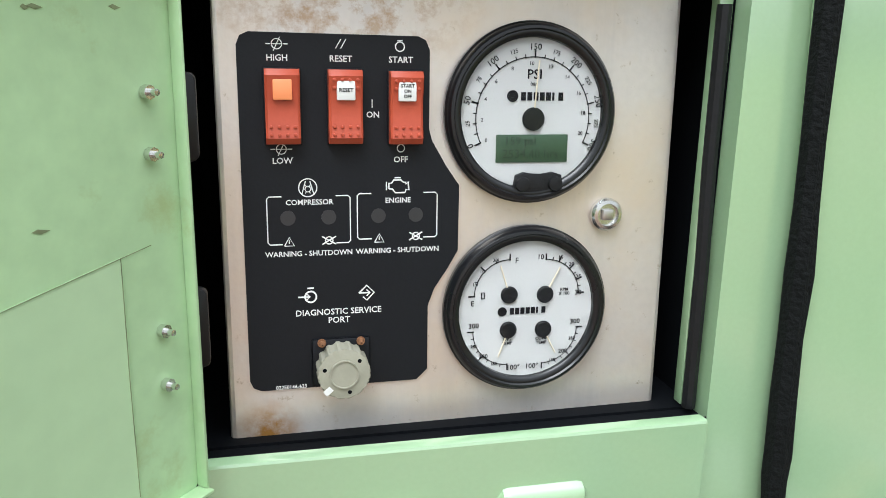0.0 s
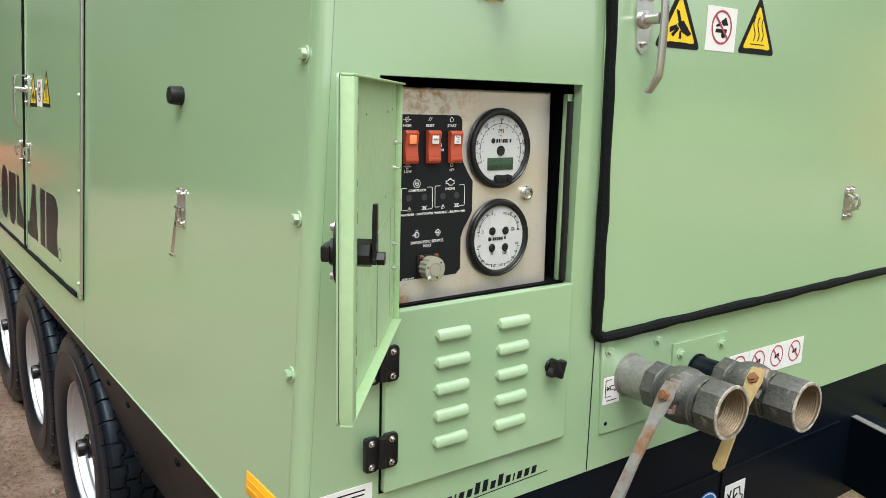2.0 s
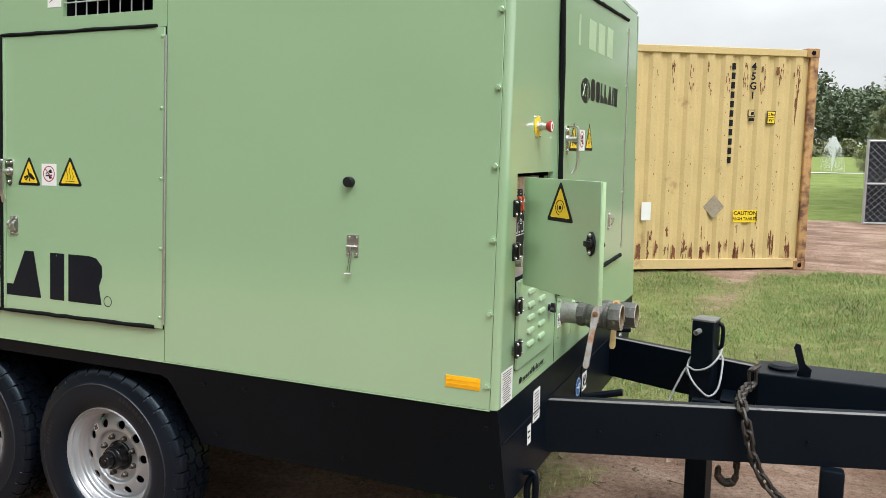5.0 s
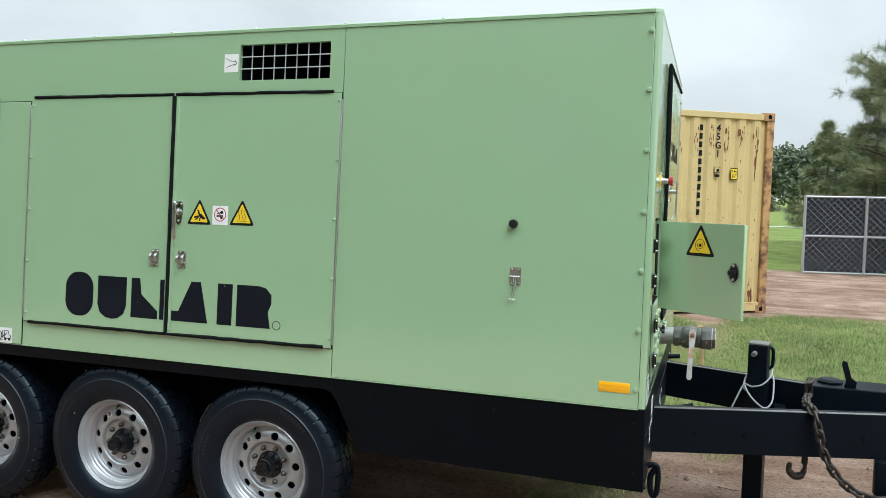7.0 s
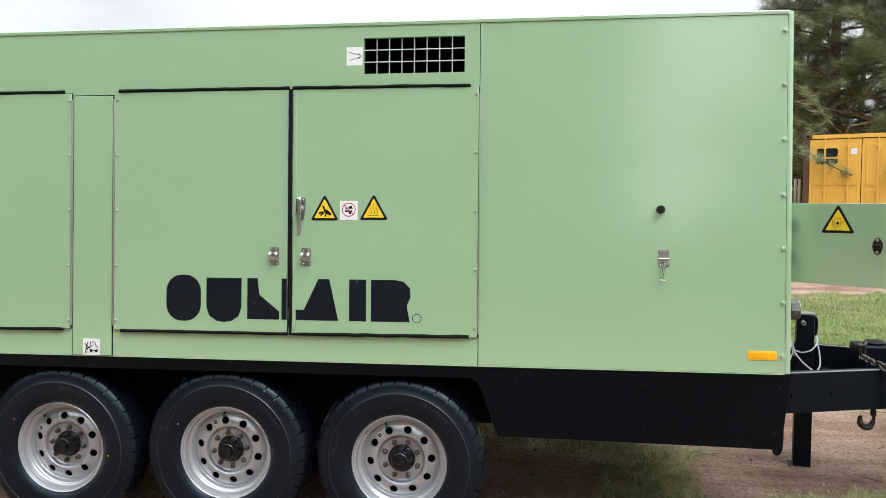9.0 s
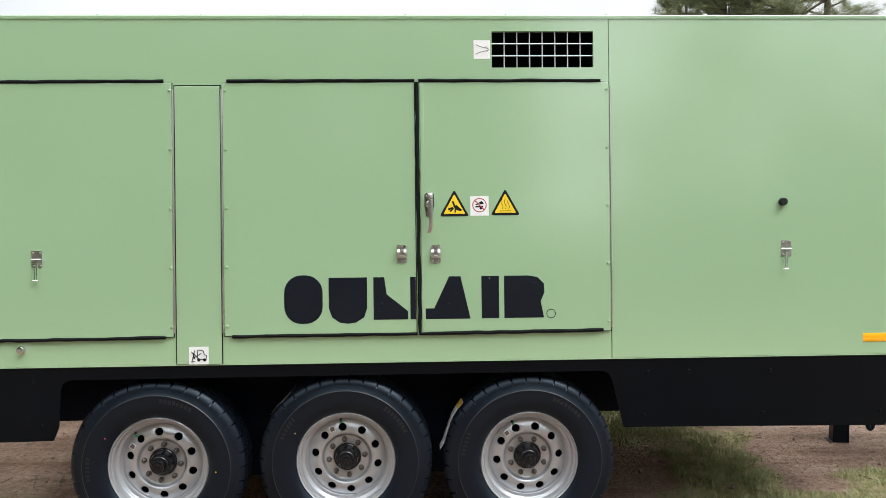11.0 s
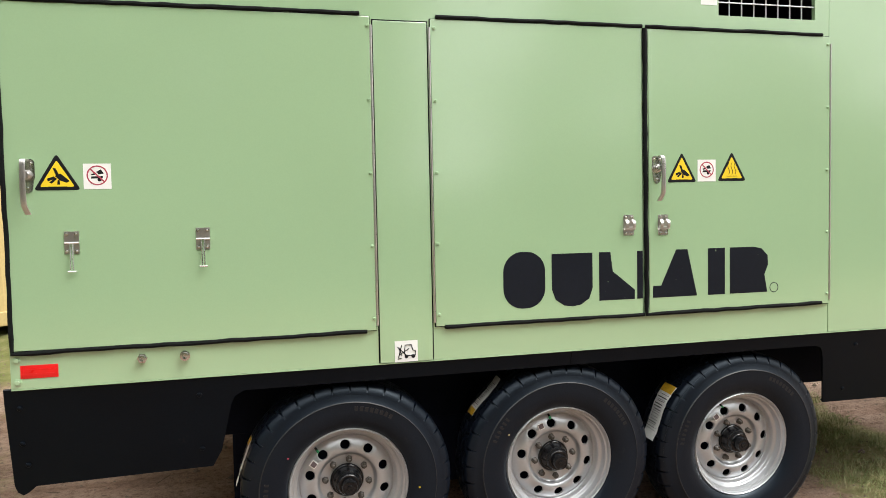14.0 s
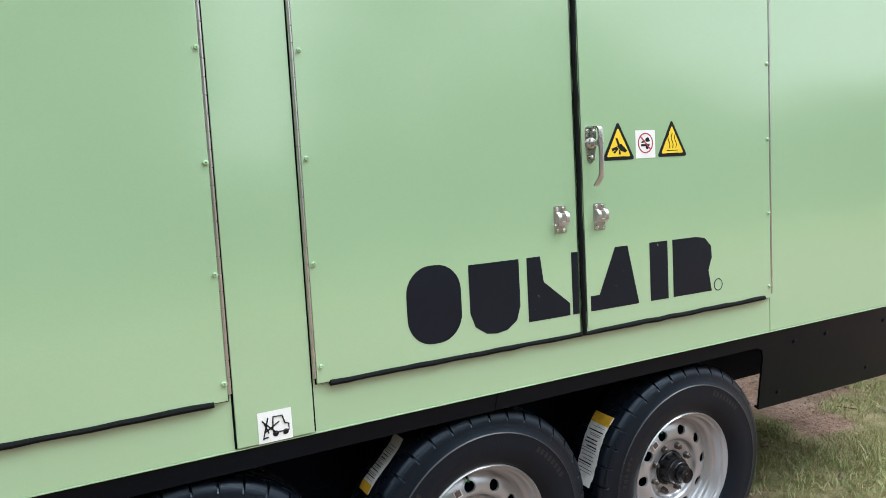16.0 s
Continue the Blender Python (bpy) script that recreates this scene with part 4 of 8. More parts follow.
        for i in range(len(pts) - 1):
            bm.faces.new((lo[i], lo[i + 1], hi[i + 1], hi[i]))
    part("side_wall", bm, paint, c, smooth=False)
    bm = B()
    box(bm, 0.02, width - 0.02, 0.1, length, height - 0.1, height - 0.03)
    box(bm, 0.02, width - 0.02, 0.1, length, 0.02, 0.14)
    box(bm, 0.02, width - 0.02, length - 0.05, length, 0.14, height - 0.1)
    part("roof_and_floor", bm, paint, c)
    return c


ca = math.radians(32.5)
CT = Matrix(((math.cos(ca), -math.sin(ca), 0, 1.13 - 12.19 * math.cos(ca)), (math.sin(ca), math.cos(ca), 0, 9.455 - 12.19 * math.sin(ca)), (0, 0, 1, 0.10), (0, 0, 0, 1)))
ct1 = container("shipping_container", "long cream shipping container streaked with rust on short grass", CT, 12.19, 2.96, 2.438, CREAM, CREAM_RUST, False)
# markings lie on the outer ribs of the wall: u along, v up
FACE = Matrix(((1, 0, 0, 0), (0, 0, -1, 0.0185), (0, 1, 0, -0.10), (0, 0, 0, 1)))


def stamp(name, pts, material, label="", w=0.0):
    return flat(name, pts, material, ct1, w, 0.002, label, FACE)


def rect(u, v, a, b):
    return [(u - a, v - b), (u + a, v - b), (u + a, v + b), (u - a, v + b)]


for k in range(11):
    v = 2.80 - 0.122 * k
    stamp("number_bar", rect(10.99, v, 0.026, 0.042), INK)
for k, ch in enumerate("45G1"):
    o = words(ch, 0.135, INK, ct1, 0, 0, 0, name="code_letter", bold=0.03)
    o.matrix_basis = FACE @ at(11.275, 2.80 - 0.125 * k, 0.001)
for u, v, a, b, m_ in ((11.275, 2.20, 0.05, 0.045, INK), (11.275, 2.20, 0.042, 0.037, CREAM), (11.285, 2.195, 0.02, 0.02, INK), (11.275, 2.115, 0.04, 0.02, INK), (11.56, 2.15, 0.06, 0.085, INK), (11.56, 2.15, 0.05, 0.075, YELLOW), (11.56, 2.148, 0.044, 0.003, INK)):
    stamp("marking", rect(u, v, a, b), m_, "", 0.0005 * (1 + [INK, CREAM, YELLOW].index(m_)) if m_ in (CREAM, YELLOW) else (0.004 if a < 0.045 else 0.0))
stamp("diamond_placard", [(10.81, 0.8), (10.96, 0.96), (10.81, 1.12), (10.66, 0.96)], mat("weathered_placard", (0.3, 0.25, 0.18), 0.7, vary=0.3, scale=9, bump=0.05), "faded grey diamond placard")
stamp("caution_plate", rect(11.27, 0.835, 0.175, 0.085), YELLOW, "yellow caution plate")
o = words("CAUTION", 0.075, INK, ct1, 0, 0, 0, name="caution_lettering", bold=0.02)
o.matrix_basis = FACE @ at(11.27, 0.873, 0.003)
o = words("HIGH TRAILER", 0.055, INK, ct1, 0, 0, 0, name="caution_lettering", bold=0.02)
o.matrix_basis = FACE @ at(11.27, 0.797, 0.003)
for ch, v in (("2.9m", 2.187), ("9'6\"", 2.108)):
    o = words(ch, 0.048, INK, ct1, 0, 0, 0, name="height_lettering", bold=0.02)
    o.matrix_basis = FACE @ at(11.56, v, 0.004)
stamp("paper_label", rect(9.86, 0.90, 0.065, 0.12), WHITE, "white paper label")
rnd = random.Random(21)
RUSTY = mat("rust_streak", (0.17, 0.06, 0.025), 0.85, vary=0.4, scale=9, fine=50, bump=0.2)


def rust(u, v, a, b):
    """A ragged patch of rust that runs downwards."""
    pts = []
    for i in range(14):
        t = 2 * math.pi * i / 14
        r = rnd.uniform(0.25, 1.15)
        pts.append((u + a * r * math.cos(t), v + b * r * math.sin(t) * (1.0 if math.sin(t) > 0 else 1.6)))
    stamp("rust_patch", pts, RUSTY)


for k in range(420):
    u = 12.05 - abs(rnd.gauss(0, 2.2)) - 0.05
    u = 0.12 + 0.25 * round((u - 0.12 - 0.045) / 0.25) + 0.045 + rnd.uniform(-0.036, 0.036)
    if not 0.2 < u < 12.0:
        continue
    kind = rnd.random()
    if kind < 0.24:
        rust(u, 0.29 + abs(rnd.gauss(0, 0.16)), rnd.uniform(0.004, 0.026), rnd.uniform(0.015, 0.10))
    elif kind < 0.46:
        rust(u, rnd.uniform(2.45, 2.85), rnd.uniform(0.004, 0.012), rnd.uniform(0.02, 0.05))
    else:
        rust(u, rnd.uniform(0.35, 2.8), rnd.uniform(0.003, 0.010), rnd.uniform(0.004, 0.014))
for u, v, a, b in ((11.91, 2.30, 0.026, 0.15), (11.93, 2.62, 0.02, 0.08), (10.27, 0.36, 0.042, 0.1), (9.77, 0.36, 0.045, 0.14), (9.52, 0.38, 0.03, 0.1), (11.92, 2.45, 0.02, 0.13), (11.86, 2.72, 0.014, 0.05), (11.62, 2.78, 0.03, 0.05), (10.02, 0.42, 0.03, 0.12), (10.52, 0.38, 0.028, 0.11), (10.76, 0.42, 0.03, 0.1), (11.27, 0.45, 0.016, 0.09), (11.02, 0.44, 0.018, 0.08)):
    rust(u, v, a, b)
C2 = Matrix.Translation((5.05, 15.95, 0.27)) @ pose(0, 0, 0, 0, 0, -20)
ct2 = container("shipping_container", "yellow shipping container with closed doors on bare earth", C2, 2.438, 2.896, 6.06, YELLOW_CT, BROWN_CT, True)
FACE2 = Matrix(((1, 0, 0, 0), (0, 0, -1, 0.005), (0, 1, 0, 0), (0, 0, 0, 1)))
for pts in (rounded(0.28, 0.72, 2.36, 2.56, 0.05, 4), rounded(0.28, 0.72, 2.2, 2.32, 0.03, 4)):
    flat("logo_shape", pts, INK, ct2, 0.0, 0.002, "", FACE2)
flat("marking", rect(1.05, 2.48, 0.07, 0.07), WHITE, ct2, 0.0, 0.002, "", FACE2)

# ---------- signs ----------
def warning_sign(parent, u0, u1, v0, v1, w, symbol):
    s = flat("warning_sign", tri_pts(u0, u1, v0, v1, 0.007), INK, parent, w, 0.0006, "yellow and black triangular warning sticker")
    k = (u1 - u0) * 0.105
    flat("sign_face", tri_pts(u0 + k * 1.25, u1 - k * 1.25, v0 + k * 0.75, v1 - k * 1.45, 0.004), YELLOW, s, w + 0.0007, 0.0003)
    c, b, S = (u0 + u1) / 2, v0, (u1 - u0)
    if symbol == "hand":
        for pts in ([(-0.09, 0.52), (-0.02, 0.5), (0.04, 0.36), (-0.02, 0.33)], [(-0.05, 0.33), (0.08, 0.38), (0.27, 0.21), (0.2, 0.17), (0.06, 0.22)],
                    [(-0.21, 0.27), (-0.06, 0.32), (-0.03, 0.27), (-0.2, 0.2)], [(-0.17, 0.18), (-0.12, 0.15), (0.0, 0.26), (-0.03, 0.29)], [(0.0, 0.13), (0.06, 0.13), (0.05, 0.24), (0.01, 0.24)]):
            flat("sign_symbol", [(c + x * S, b + y * S) for x, y in pts][::-1], INK, s, w + 0.0011, 0.0002)
    elif symbol == "heat":
        for x in (-0.11, 0.0, 0.11):
            path = [Vector((c + (x + 0.03 * math.sin(t * 1.1)) * S, b + (0.2 + 0.06 * t) * S, w + 0.0011)) for t in np.linspace(0, 6, 14)]
            part("sign_symbol", tube(B(), path, 0.0011, 5), INK, s)
        flat("sign_symbol", [(c - 0.19 * S, b + 0.14 * S), (c + 0.19 * S, b + 0.14 * S), (c + 0.19 * S, b + 0.155 * S), (c - 0.19 * S, b + 0.155 * S)], INK, s, w + 0.0011, 0.0002)
    else:
        for r, g in ((0.16, 0.0), (0.095, 2.6)):
            path = [Vector((c + r * S * math.cos(t + g), b + 0.3 * S + r * S * math.sin(t + g), w + 0.0011)) for t in np.linspace(0, 4.6, 22)]
            part("sign_symbol", tube(B(), path, 0.0011, 5), INK, s)
        flat("sign_symbol", ring_pts((c, b + 0.3 * S), 0.045 * S, 14), INK, s, w + 0.0011, 0.0002)
    flat("sign_print", [(c - 0.2 * S, b + 0.075 * S), (c + 0.2 * S, b + 0.075 * S), (c + 0.2 * S, b + 0.085 * S), (c - 0.2 * S, b + 0.085 * S)], INK, s, w + 0.0011, 0.0002)
    return s


def prohibition_sign(parent, u0, u1, v0, v1, w, lines=True):
    s = flat("prohibition_sign", [(u0, v0), (u1, v0), (u1, v1), (u0, v1)], WHITE, parent, w, 0.0006, "white sticker with red prohibition ring")
    c, d, r = (u0 + u1) / 2, v0 + (v1 - v0) * 0.54, min(u1 - u0, v1 - v0) * 0.39
    part("red_ring", holed(B(), ring_pts((c, d), r, 28), ring_pts((c, d), r * 0.87, 28), w + 0.0007, w + 0.001), RED_PRINT, s)
    a = r * 0.66
    flat("red_bar", [(c - a - 0.05 * r, d + a - 0.05 * r), (c + a - 0.05 * r, d - a - 0.05 * r), (c + a + 0.05 * r, d - a + 0.05 * r), (c - a + 0.05 * r, d + a + 0.05 * r)], RED_PRINT, s, w + 0.0012, 0.0002)
    if lines:
        for pts in ([(-0.1, 0.35), (0.35, 0.6), (0.62, 0.15), (0.1, 0.1)], [(-0.55, -0.1), (0.55, -0.08), (0.5, -0.3), (-0.6, -0.32)], [(-0.6, 0.1), (-0.1, 0.3), (-0.05, 0.1), (-0.5, 0.0)]):
            flat("sign_symbol", [(c + x * r, d + y * r) for x, y in pts], INK, s, w + 0.0008, 0.0002)
        flat("sign_symbol", ring_pts((c + 0.2 * r, d - 0.42 * r), 0.2 * r, 12), INK, s, w + 0.0008, 0.0002)
    else:
        flat("sign_symbol", [(c - 0.35 * r, d - 0.2 * r), (c + 0.35 * r, d - 0.1 * r), (c + 0.3 * r, d + 0.25 * r), (c - 0.3 * r, d + 0.1 * r)], INK, s, w + 0.0008, 0.0002)
    return s


def sheet(name, parent, u0, u1, v0, v1, w, label, rows, material=INK, margin=0.1, seed=1):
    """A white sticker with unreadable print as bars."""
    rnd = random.Random(seed)
    s = flat(name, [(u0, v0), (u1, v0), (u1, v1), (u0, v1)], WHITE, parent, w, 0.0006, label)
    h = (v1 - v0) / (rows + 1.5)
    for i in range(rows):
        v = v1 - h * (i + 1.2)
        a, b = u0 + (u1 - u0) * (margin + 0.12 * rnd.random()), u1 - (u1 - u0) * (margin + 0.2 * rnd.random())
        flat("print_bar", [(a, v - h * 0.22), (b, v - h * 0.22), (b, v + h * 0.12), (a, v + h * 0.12)], material, s, w + 0.0007, 0.0002)
    return s


def fork_symbol(parent, u0, u1, v0, v1, w):
    """Crossed-out lift truck."""
    s = flat("lifting_sticker", [(u0, v0), (u1, v0), (u1, v1), (u0, v1)], WHITE, parent, w, 0.0006, "white no-lifting sticker with black lift truck")
    S = u1 - u0
    def P(x, y):
        return Vector((u0 + x * S, v0 + y * (v1 - v0), w + 0.001))
    for pts in ([(0.15, 0.2), (0.3, 0.8)], [(0.12, 0.72), (0.5, 0.3)], [(0.3, 0.3), (0.18, 0.65)], [(0.42, 0.4), (0.45, 0.8), (0.72, 0.8), (0.78, 0.55), (0.9, 0.5), (0.9, 0.3), (0.45, 0.28), (0.42, 0.4)], [(0.12, 0.15), (0.28, 0.17)], [(0.2, 0.35), (0.62, 0.62)]):
        part("sign_symbol", tube(B(), [P(*p) for p in pts], S * 0.022, 5), INK, s)
    for x in (0.5, 0.8):
        flat("sign_symbol", ring_pts((u0 + x * S, v0 + 0.25 * (v1 - v0)), 0.085 * S, 14), INK, s, w + 0.0012, 0.0002)
    return s


# ---------- fittings ----------
def screw(parent, u, v, w, r=0.006, material=GREEN, name="screw"):
    bm = B()
    lathe(bm, [(0, 0.003), (r * 0.25, 0.003), (r * 0.32, 0.0062), (r * 0.75, 0.0058), (r, 0.0034), (r, 0.0012), (r * 1.5, 0.0011), (r * 1.5, 0)], 12)
    return part(name, bm, material, parent, "", at(u, v, w))


def lever_handle(parent, u, v, w, long=0.172, flip=1):
    """An escutcheon plate with a spindle and a bent lever hanging from it."""
    bm = B()
    slab(bm, [(u + x, v + y) for x, y in ring_pts((0, 0), 0.021, 10)[0:6]] + [(u - 0.021, v), (u - 0.014, v - 0.05), (u, v - 0.06), (u + 0.014, v - 0.05)], w, w + 0.003)
    slab(bm, rounded(u - 0.022, u + 0.022, v - 0.02, v + 0.05, 0.012), w + 0.0002, w + 0.004)
    plate = part("handle_plate", bm, CHROME, parent, "zinc-plated handle plate")
    bm = B()
    lathe(bm, [(0.016, 0), (0.016, 0.006), (0.0095, 0.008), (0.0095, 0.036), (0, 0.036)], 16, m=at(u, v, w + 0.003))
    part("spindle", bm, STEEL, plate)
    bm = B()
    d = 0.006 * flip
    path = smooth_path([(u, v + 0.047, w + 0.010), (u + d * 0.5, v + 0.046, w + 0.034), (u + d * 0.7, v + 0.036, w + 0.042), (u + d * 0.9, v - 0.02, w + 0.043), (u + d * 0.9, v - 0.088, w + 0.041), (u + d * 0.5, v - 0.106, w + 0.036), (u - d * 0.6, v - long + 0.046, w + 0.026)], 5)
    for k, p in enumerate(path):
        t = (path[min(k + 1, len(path) - 1)] - path[max(k - 1, 0)]).normalized()
        out_n = Vector((1, 0, 0)).cross(t).normalized()
        cur = [bm.verts.new(p + Vector((1, 0, 0)) * a * 0.0085 + out_n * b * 0.0032) for a, b in ((-1, -0.7), (-0.8, -1), (0.8, -1), (1, -0.7), (1, 0.7), (0.8, 1), (-0.8, 1), (-1, 0.7))]
        if k:
            for q in range(8):
                bm.faces.new((prev[q], prev[(q + 1) % 8], cur[(q + 1) % 8], cur[q]))
        else:
            bm.faces.new(cur[::-1])
        prev = cur
    bm.faces.new(prev)
    part("lever", bm, STEEL, plate, "worn bare steel lever")
    for x, y in ((-0.012, 0.036), (0.012, 0.036), (0, -0.042)):
        screw(plate, u + x, v + y, w + 0.004, 0.0042, CHROME)
    return plate


def hasp(parent, u, v, w):
    """A staple plate with a bulged bridge."""
    bm = B()
    slab(bm, rounded(u - 0.0215, u + 0.0215, v - 0.04, v + 0.04, 0.003), w, w + 0.002)
    plate = part("catch_plate", bm, STEEL, parent, "zinc-plated catch plate")
    bm = B()
    for s in (-1, 1):
        prev = None
        for i in range(9):
            a = math.pi * i / 8
            y, z = v + 0.021 * math.cos(a) + 0.002, w + 0.002 + 0.019 * math.sin(a)
            cur = [bm.verts.new((u + s * 0.0205, y, z)), bm.verts.new((u + s * 0.0085, y, z)), bm.verts.new((u + s * 0.0085, y, z + 0.002)), bm.verts.new((u + s * 0.0205, y, z + 0.002))]
            if prev:
                for k in range(4):
                    bm.faces.new((prev[k], prev[(k + 1) % 4], cur[(k + 1) % 4], cur[k]))
            prev = cur
    box(bm, u - 0.0205, u + 0.0205, v - 0.017, v - 0.006, w + 0.016, w + 0.0195, 0.001)
    box(bm, u - 0.0205, u + 0.0205, v + 0.009, v + 0.018, w + 0.014, w + 0.018, 0.001)
    part("staple", bm, STEEL, plate)
    for x in (-0.012, 0.012):
        for y in (-0.032, 0.032):
            screw(plate, u + x, v + y, w + 0.002, 0.004, CHROME)
    return plate


def hold_back(parent, u, v, w, tilt=0.0):
    """A two-wing plate with a hanging wire T."""
    bm = B()
    for s in (-1, 1):
        slab(bm, rounded(u + s * 0.0145 - 0.008, u + s * 0.0145 + 0.008, v - 0.037, v + 0.037, 0.002), w, w + 0.002)
    slab(bm, [(u - 0.0062, v + 0.002), (u + 0.0062, v + 0.002), (u + 0.0062, v + 0.036), (u - 0.0062, v + 0.036)], w, w + 0.0035)
    plate = part("holder_plate", bm, STEEL, parent, "zinc-plated door holder plate")
    bm = B()
    tube(bm, [(u - 0.0215, v - 0.001, w + 0.006), (u + 0.0215, v - 0.001, w + 0.006)], 0.0032, 8)
    for s in (-1, 1):
        tube(bm, smooth_path([(u + s * 0.0048, v - 0.002, w + 0.008), (u + s * 0.0036 + tilt, v - 0.05, w + 0.012), (u + s * 0.004 + tilt * 2, v - 0.088, w + 0.014)], 4), 0.0021, 6)
    tube(bm, [(u - 0.0125 + tilt * 2, v - 0.093, w + 0.014), (u + 0.0125 + tilt * 2, v - 0.093, w + 0.014)], 0.0032, 8)
    part("wire_hook", bm, CHROME, plate, "bright wire T-hook")
    for x in (-0.0145, 0.0145):
        for y in (-0.028, 0.028):
            screw(plate, u + x, v + y, w + 0.002, 0.0042, CHROME)
    return plate


def gasket(parent, pts, r=0.0082, wob=0.0016, name="gasket", seed=3, frame_m=None):
    """A foam strip squeezed out along an edge, slightly uneven."""
    rnd = random.Random(seed)
    out = []
    for (a, b) in zip(pts, pts[1:]):
        a, b = Vector(a), Vector(b)
        k = max(3, int((b - a).length / 0.05))
        out += [a + (b - a) * i / k + Vector((rnd.uniform(-1, 1), rnd.uniform(-1, 1), 0)) * wob * (0.3 if i == 0 else 1) for i in range(k)]
    out.append(Vector(pts[-1]))
    return part(name, tube(B(), out, [r * (1 + 0.12 * rnd.uniform(-1, 1)) for _ in out], 8), FOAM, parent, "black foam door gasket", frame_m)


def piano_hinge(parent, u, v0, v1, w, m=None):
    k = int((v1 - v0) / 0.04)
    pts, rad = [], []
    for i in range(k):
        a, b = v0 + (v1 - v0) * i / k, v0 + (v1 - v0) * (i + 1) / k
        pts += [(u, a + 0.0002, w), (u, a + 0.001, w), (u, b - 0.0016, w), (u, b - 0.0008, w)]
        rad += [0.0026, 0.0046, 0.0046, 0.0026]
    return part("piano_hinge", tube(B(), pts, rad, 8), STEEL, parent, "long steel piano hinge", m)


# ---------- side doors ----------
def side_door(u0, u1, v0=0.975, v1=2.088, depth=0.010):
    # a thin black sheet, slightly larger than the door, paints the gap's shade
    part("door_gap", box(B(), u0 - 0.003, u1 + 0.003, v0 - 0.003, v1 + 0.003, 0.0004, 0.0012), BLACK_IN, enc, "", SIDE, smooth=False)
    bm = B()
    box(bm, u0, u1, v0, v1, 0.0014, depth, 0.002)
    return part("side_door", bm, GREEN, enc, "closed light green access door", SIDE)


d_rear = side_door(-4.462, -3.283)
d_mid = side_door(-3.062, -2.219)
d_fr = side_door(-2.199, -1.349)
# black sheet again for the shade line round the narrow panel
part("panel_gap", box(B(), -3.2755, -3.0705, 0.853, 2.0805, 0.0004, 0.0012), BLACK_IN, enc, "", SIDE, smooth=False)
bm = B()
box(bm, -3.271, -3.075, 0.853, 2.0755, 0.0014, 0.006, 0.002)
part("narrow_panel", bm, GREEN, enc, "", SIDE)
bm = B()
box(bm, -2.193, -2.178, 0.99, 2.08, 0.0105, 0.014, 0.001)
part("edge_strip", bm, GREEN, d_fr)
for d, u in ((d_rear, -3.279), (d_mid, -3.067), (d_fr, -1.3445)):
    piano_hinge(d, u, 0.99, 2.06, 0.008)
for d, u in ((d_rear, -3.291), (d_mid, -3.049), (d_fr, -1.359)):
    for i in range(5):
        screw(d, u, 1.018 + 0.2592 * i, 0.010)
gasket(d_rear, [(-3.318, 0.972, 0.009), (-4.465, 0.967, 0.009), (-4.469, 2.093, 0.009), (-3.318, 2.097, 0.009)], 0.0075, seed=5)
gasket(d_mid, [(-3.028, 0.972, 0.009), (-2.214, 0.974, 0.009)], 0.0075, seed=6)
gasket(d_mid, [(-2.217, 2.097, 0.009), (-3.042, 2.096, 0.009)], 0.0075, seed=7)
gasket(d_fr, [(-1.385, 0.979, 0.009), (-2.203, 0.973, 0.010), (-2.208, 2.088, 0.013)], 0.0085, seed=8)
gasket(d_fr, [(-2.2, 2.096, 0.009), (-1.386, 2.094, 0.009)], 0.0075, seed=9)
lever_handle(d_fr, -2.157, 1.547, 0.010)
lever_handle(d_rear, -4.396, 1.54, 0.010, flip=-1)
hasp(d_mid, -2.281, 1.328, 0.010)
hasp(d_fr, -2.131, 1.326, 0.010)
hold_back(d_rear, -4.275, 1.32, 0.010)
hold_back(d_rear, -3.868, 1.322, 0.010)
hold_back(front_side, -0.545, 1.334, 0.0, -0.004)
warning_sign(d_rear, -4.380, -4.240, 1.490, 1.608, 0.0102, "hand")
prohibition_sign(d_rear, -4.232, -4.148, 1.492, 1.575, 0.0102)
warning_sign(d_fr, -2.112, -1.980, 1.492, 1.611, 0.0102, "hand")
prohibition_sign(d_fr, -1.975, -1.893, 1.494, 1.581, 0.0102)
warning_sign(d_fr, -1.885, -1.753, 1.495, 1.613, 0.0102, "heat")
# big dark mark across the two doors, as plain shapes
def mark(d, pts):
    flat("logo_shape", pts, NAVY, d, 0.0103, 0.0005)
VB, VT = 1.038, 1.226
mark(d_mid, rounded(-2.800, -2.632, 1.024, 1.238, 0.075, 8))
mark(d_mid, [(-2.605, VT), (-2.605, 1.09), (-2.59, 1.05), (-2.555, 1.027), (-2.52, 1.022), (-2.485, 1.027), (-2.45, 1.05), (-2.436, 1.09), (-2.436, VT)])
mark(d_mid, [(-2.408, VB), (-2.256, VB), (-2.256, 1.075), (-2.35, 1.15), (-2.36, VT), (-2.408, VT)])
mark(d_mid, [(-2.245, VB), (-2.2205, VB), (-2.2205, VT), (-2.245, VT)])
mark(d_fr, [(-2.1985, VB), (-1.979, VB), (-2.022, VT), (-2.073, VT), (-2.14, 1.085), (-2.1985, 1.085)])
mark(d_fr, [(-1.929, VB), (-1.851, VB), (-1.851, VT), (-1.929, VT)])
mark(d_fr, [(-1.828, VB), (-1.651, VB), (-1.665, 1.11), (-1.648, 1.15), (-1.65, 1.19), (-1.68, 1.219), (-1.72, VT), (-1.828, VT)])
part("mark_ring", holed(B(), ring_pts((-1.619, 1.055), 0.021, 24), ring_pts((-1.619, 1.055), 0.0178, 24), 0.0103, 0.0107), NAVY, d_fr)

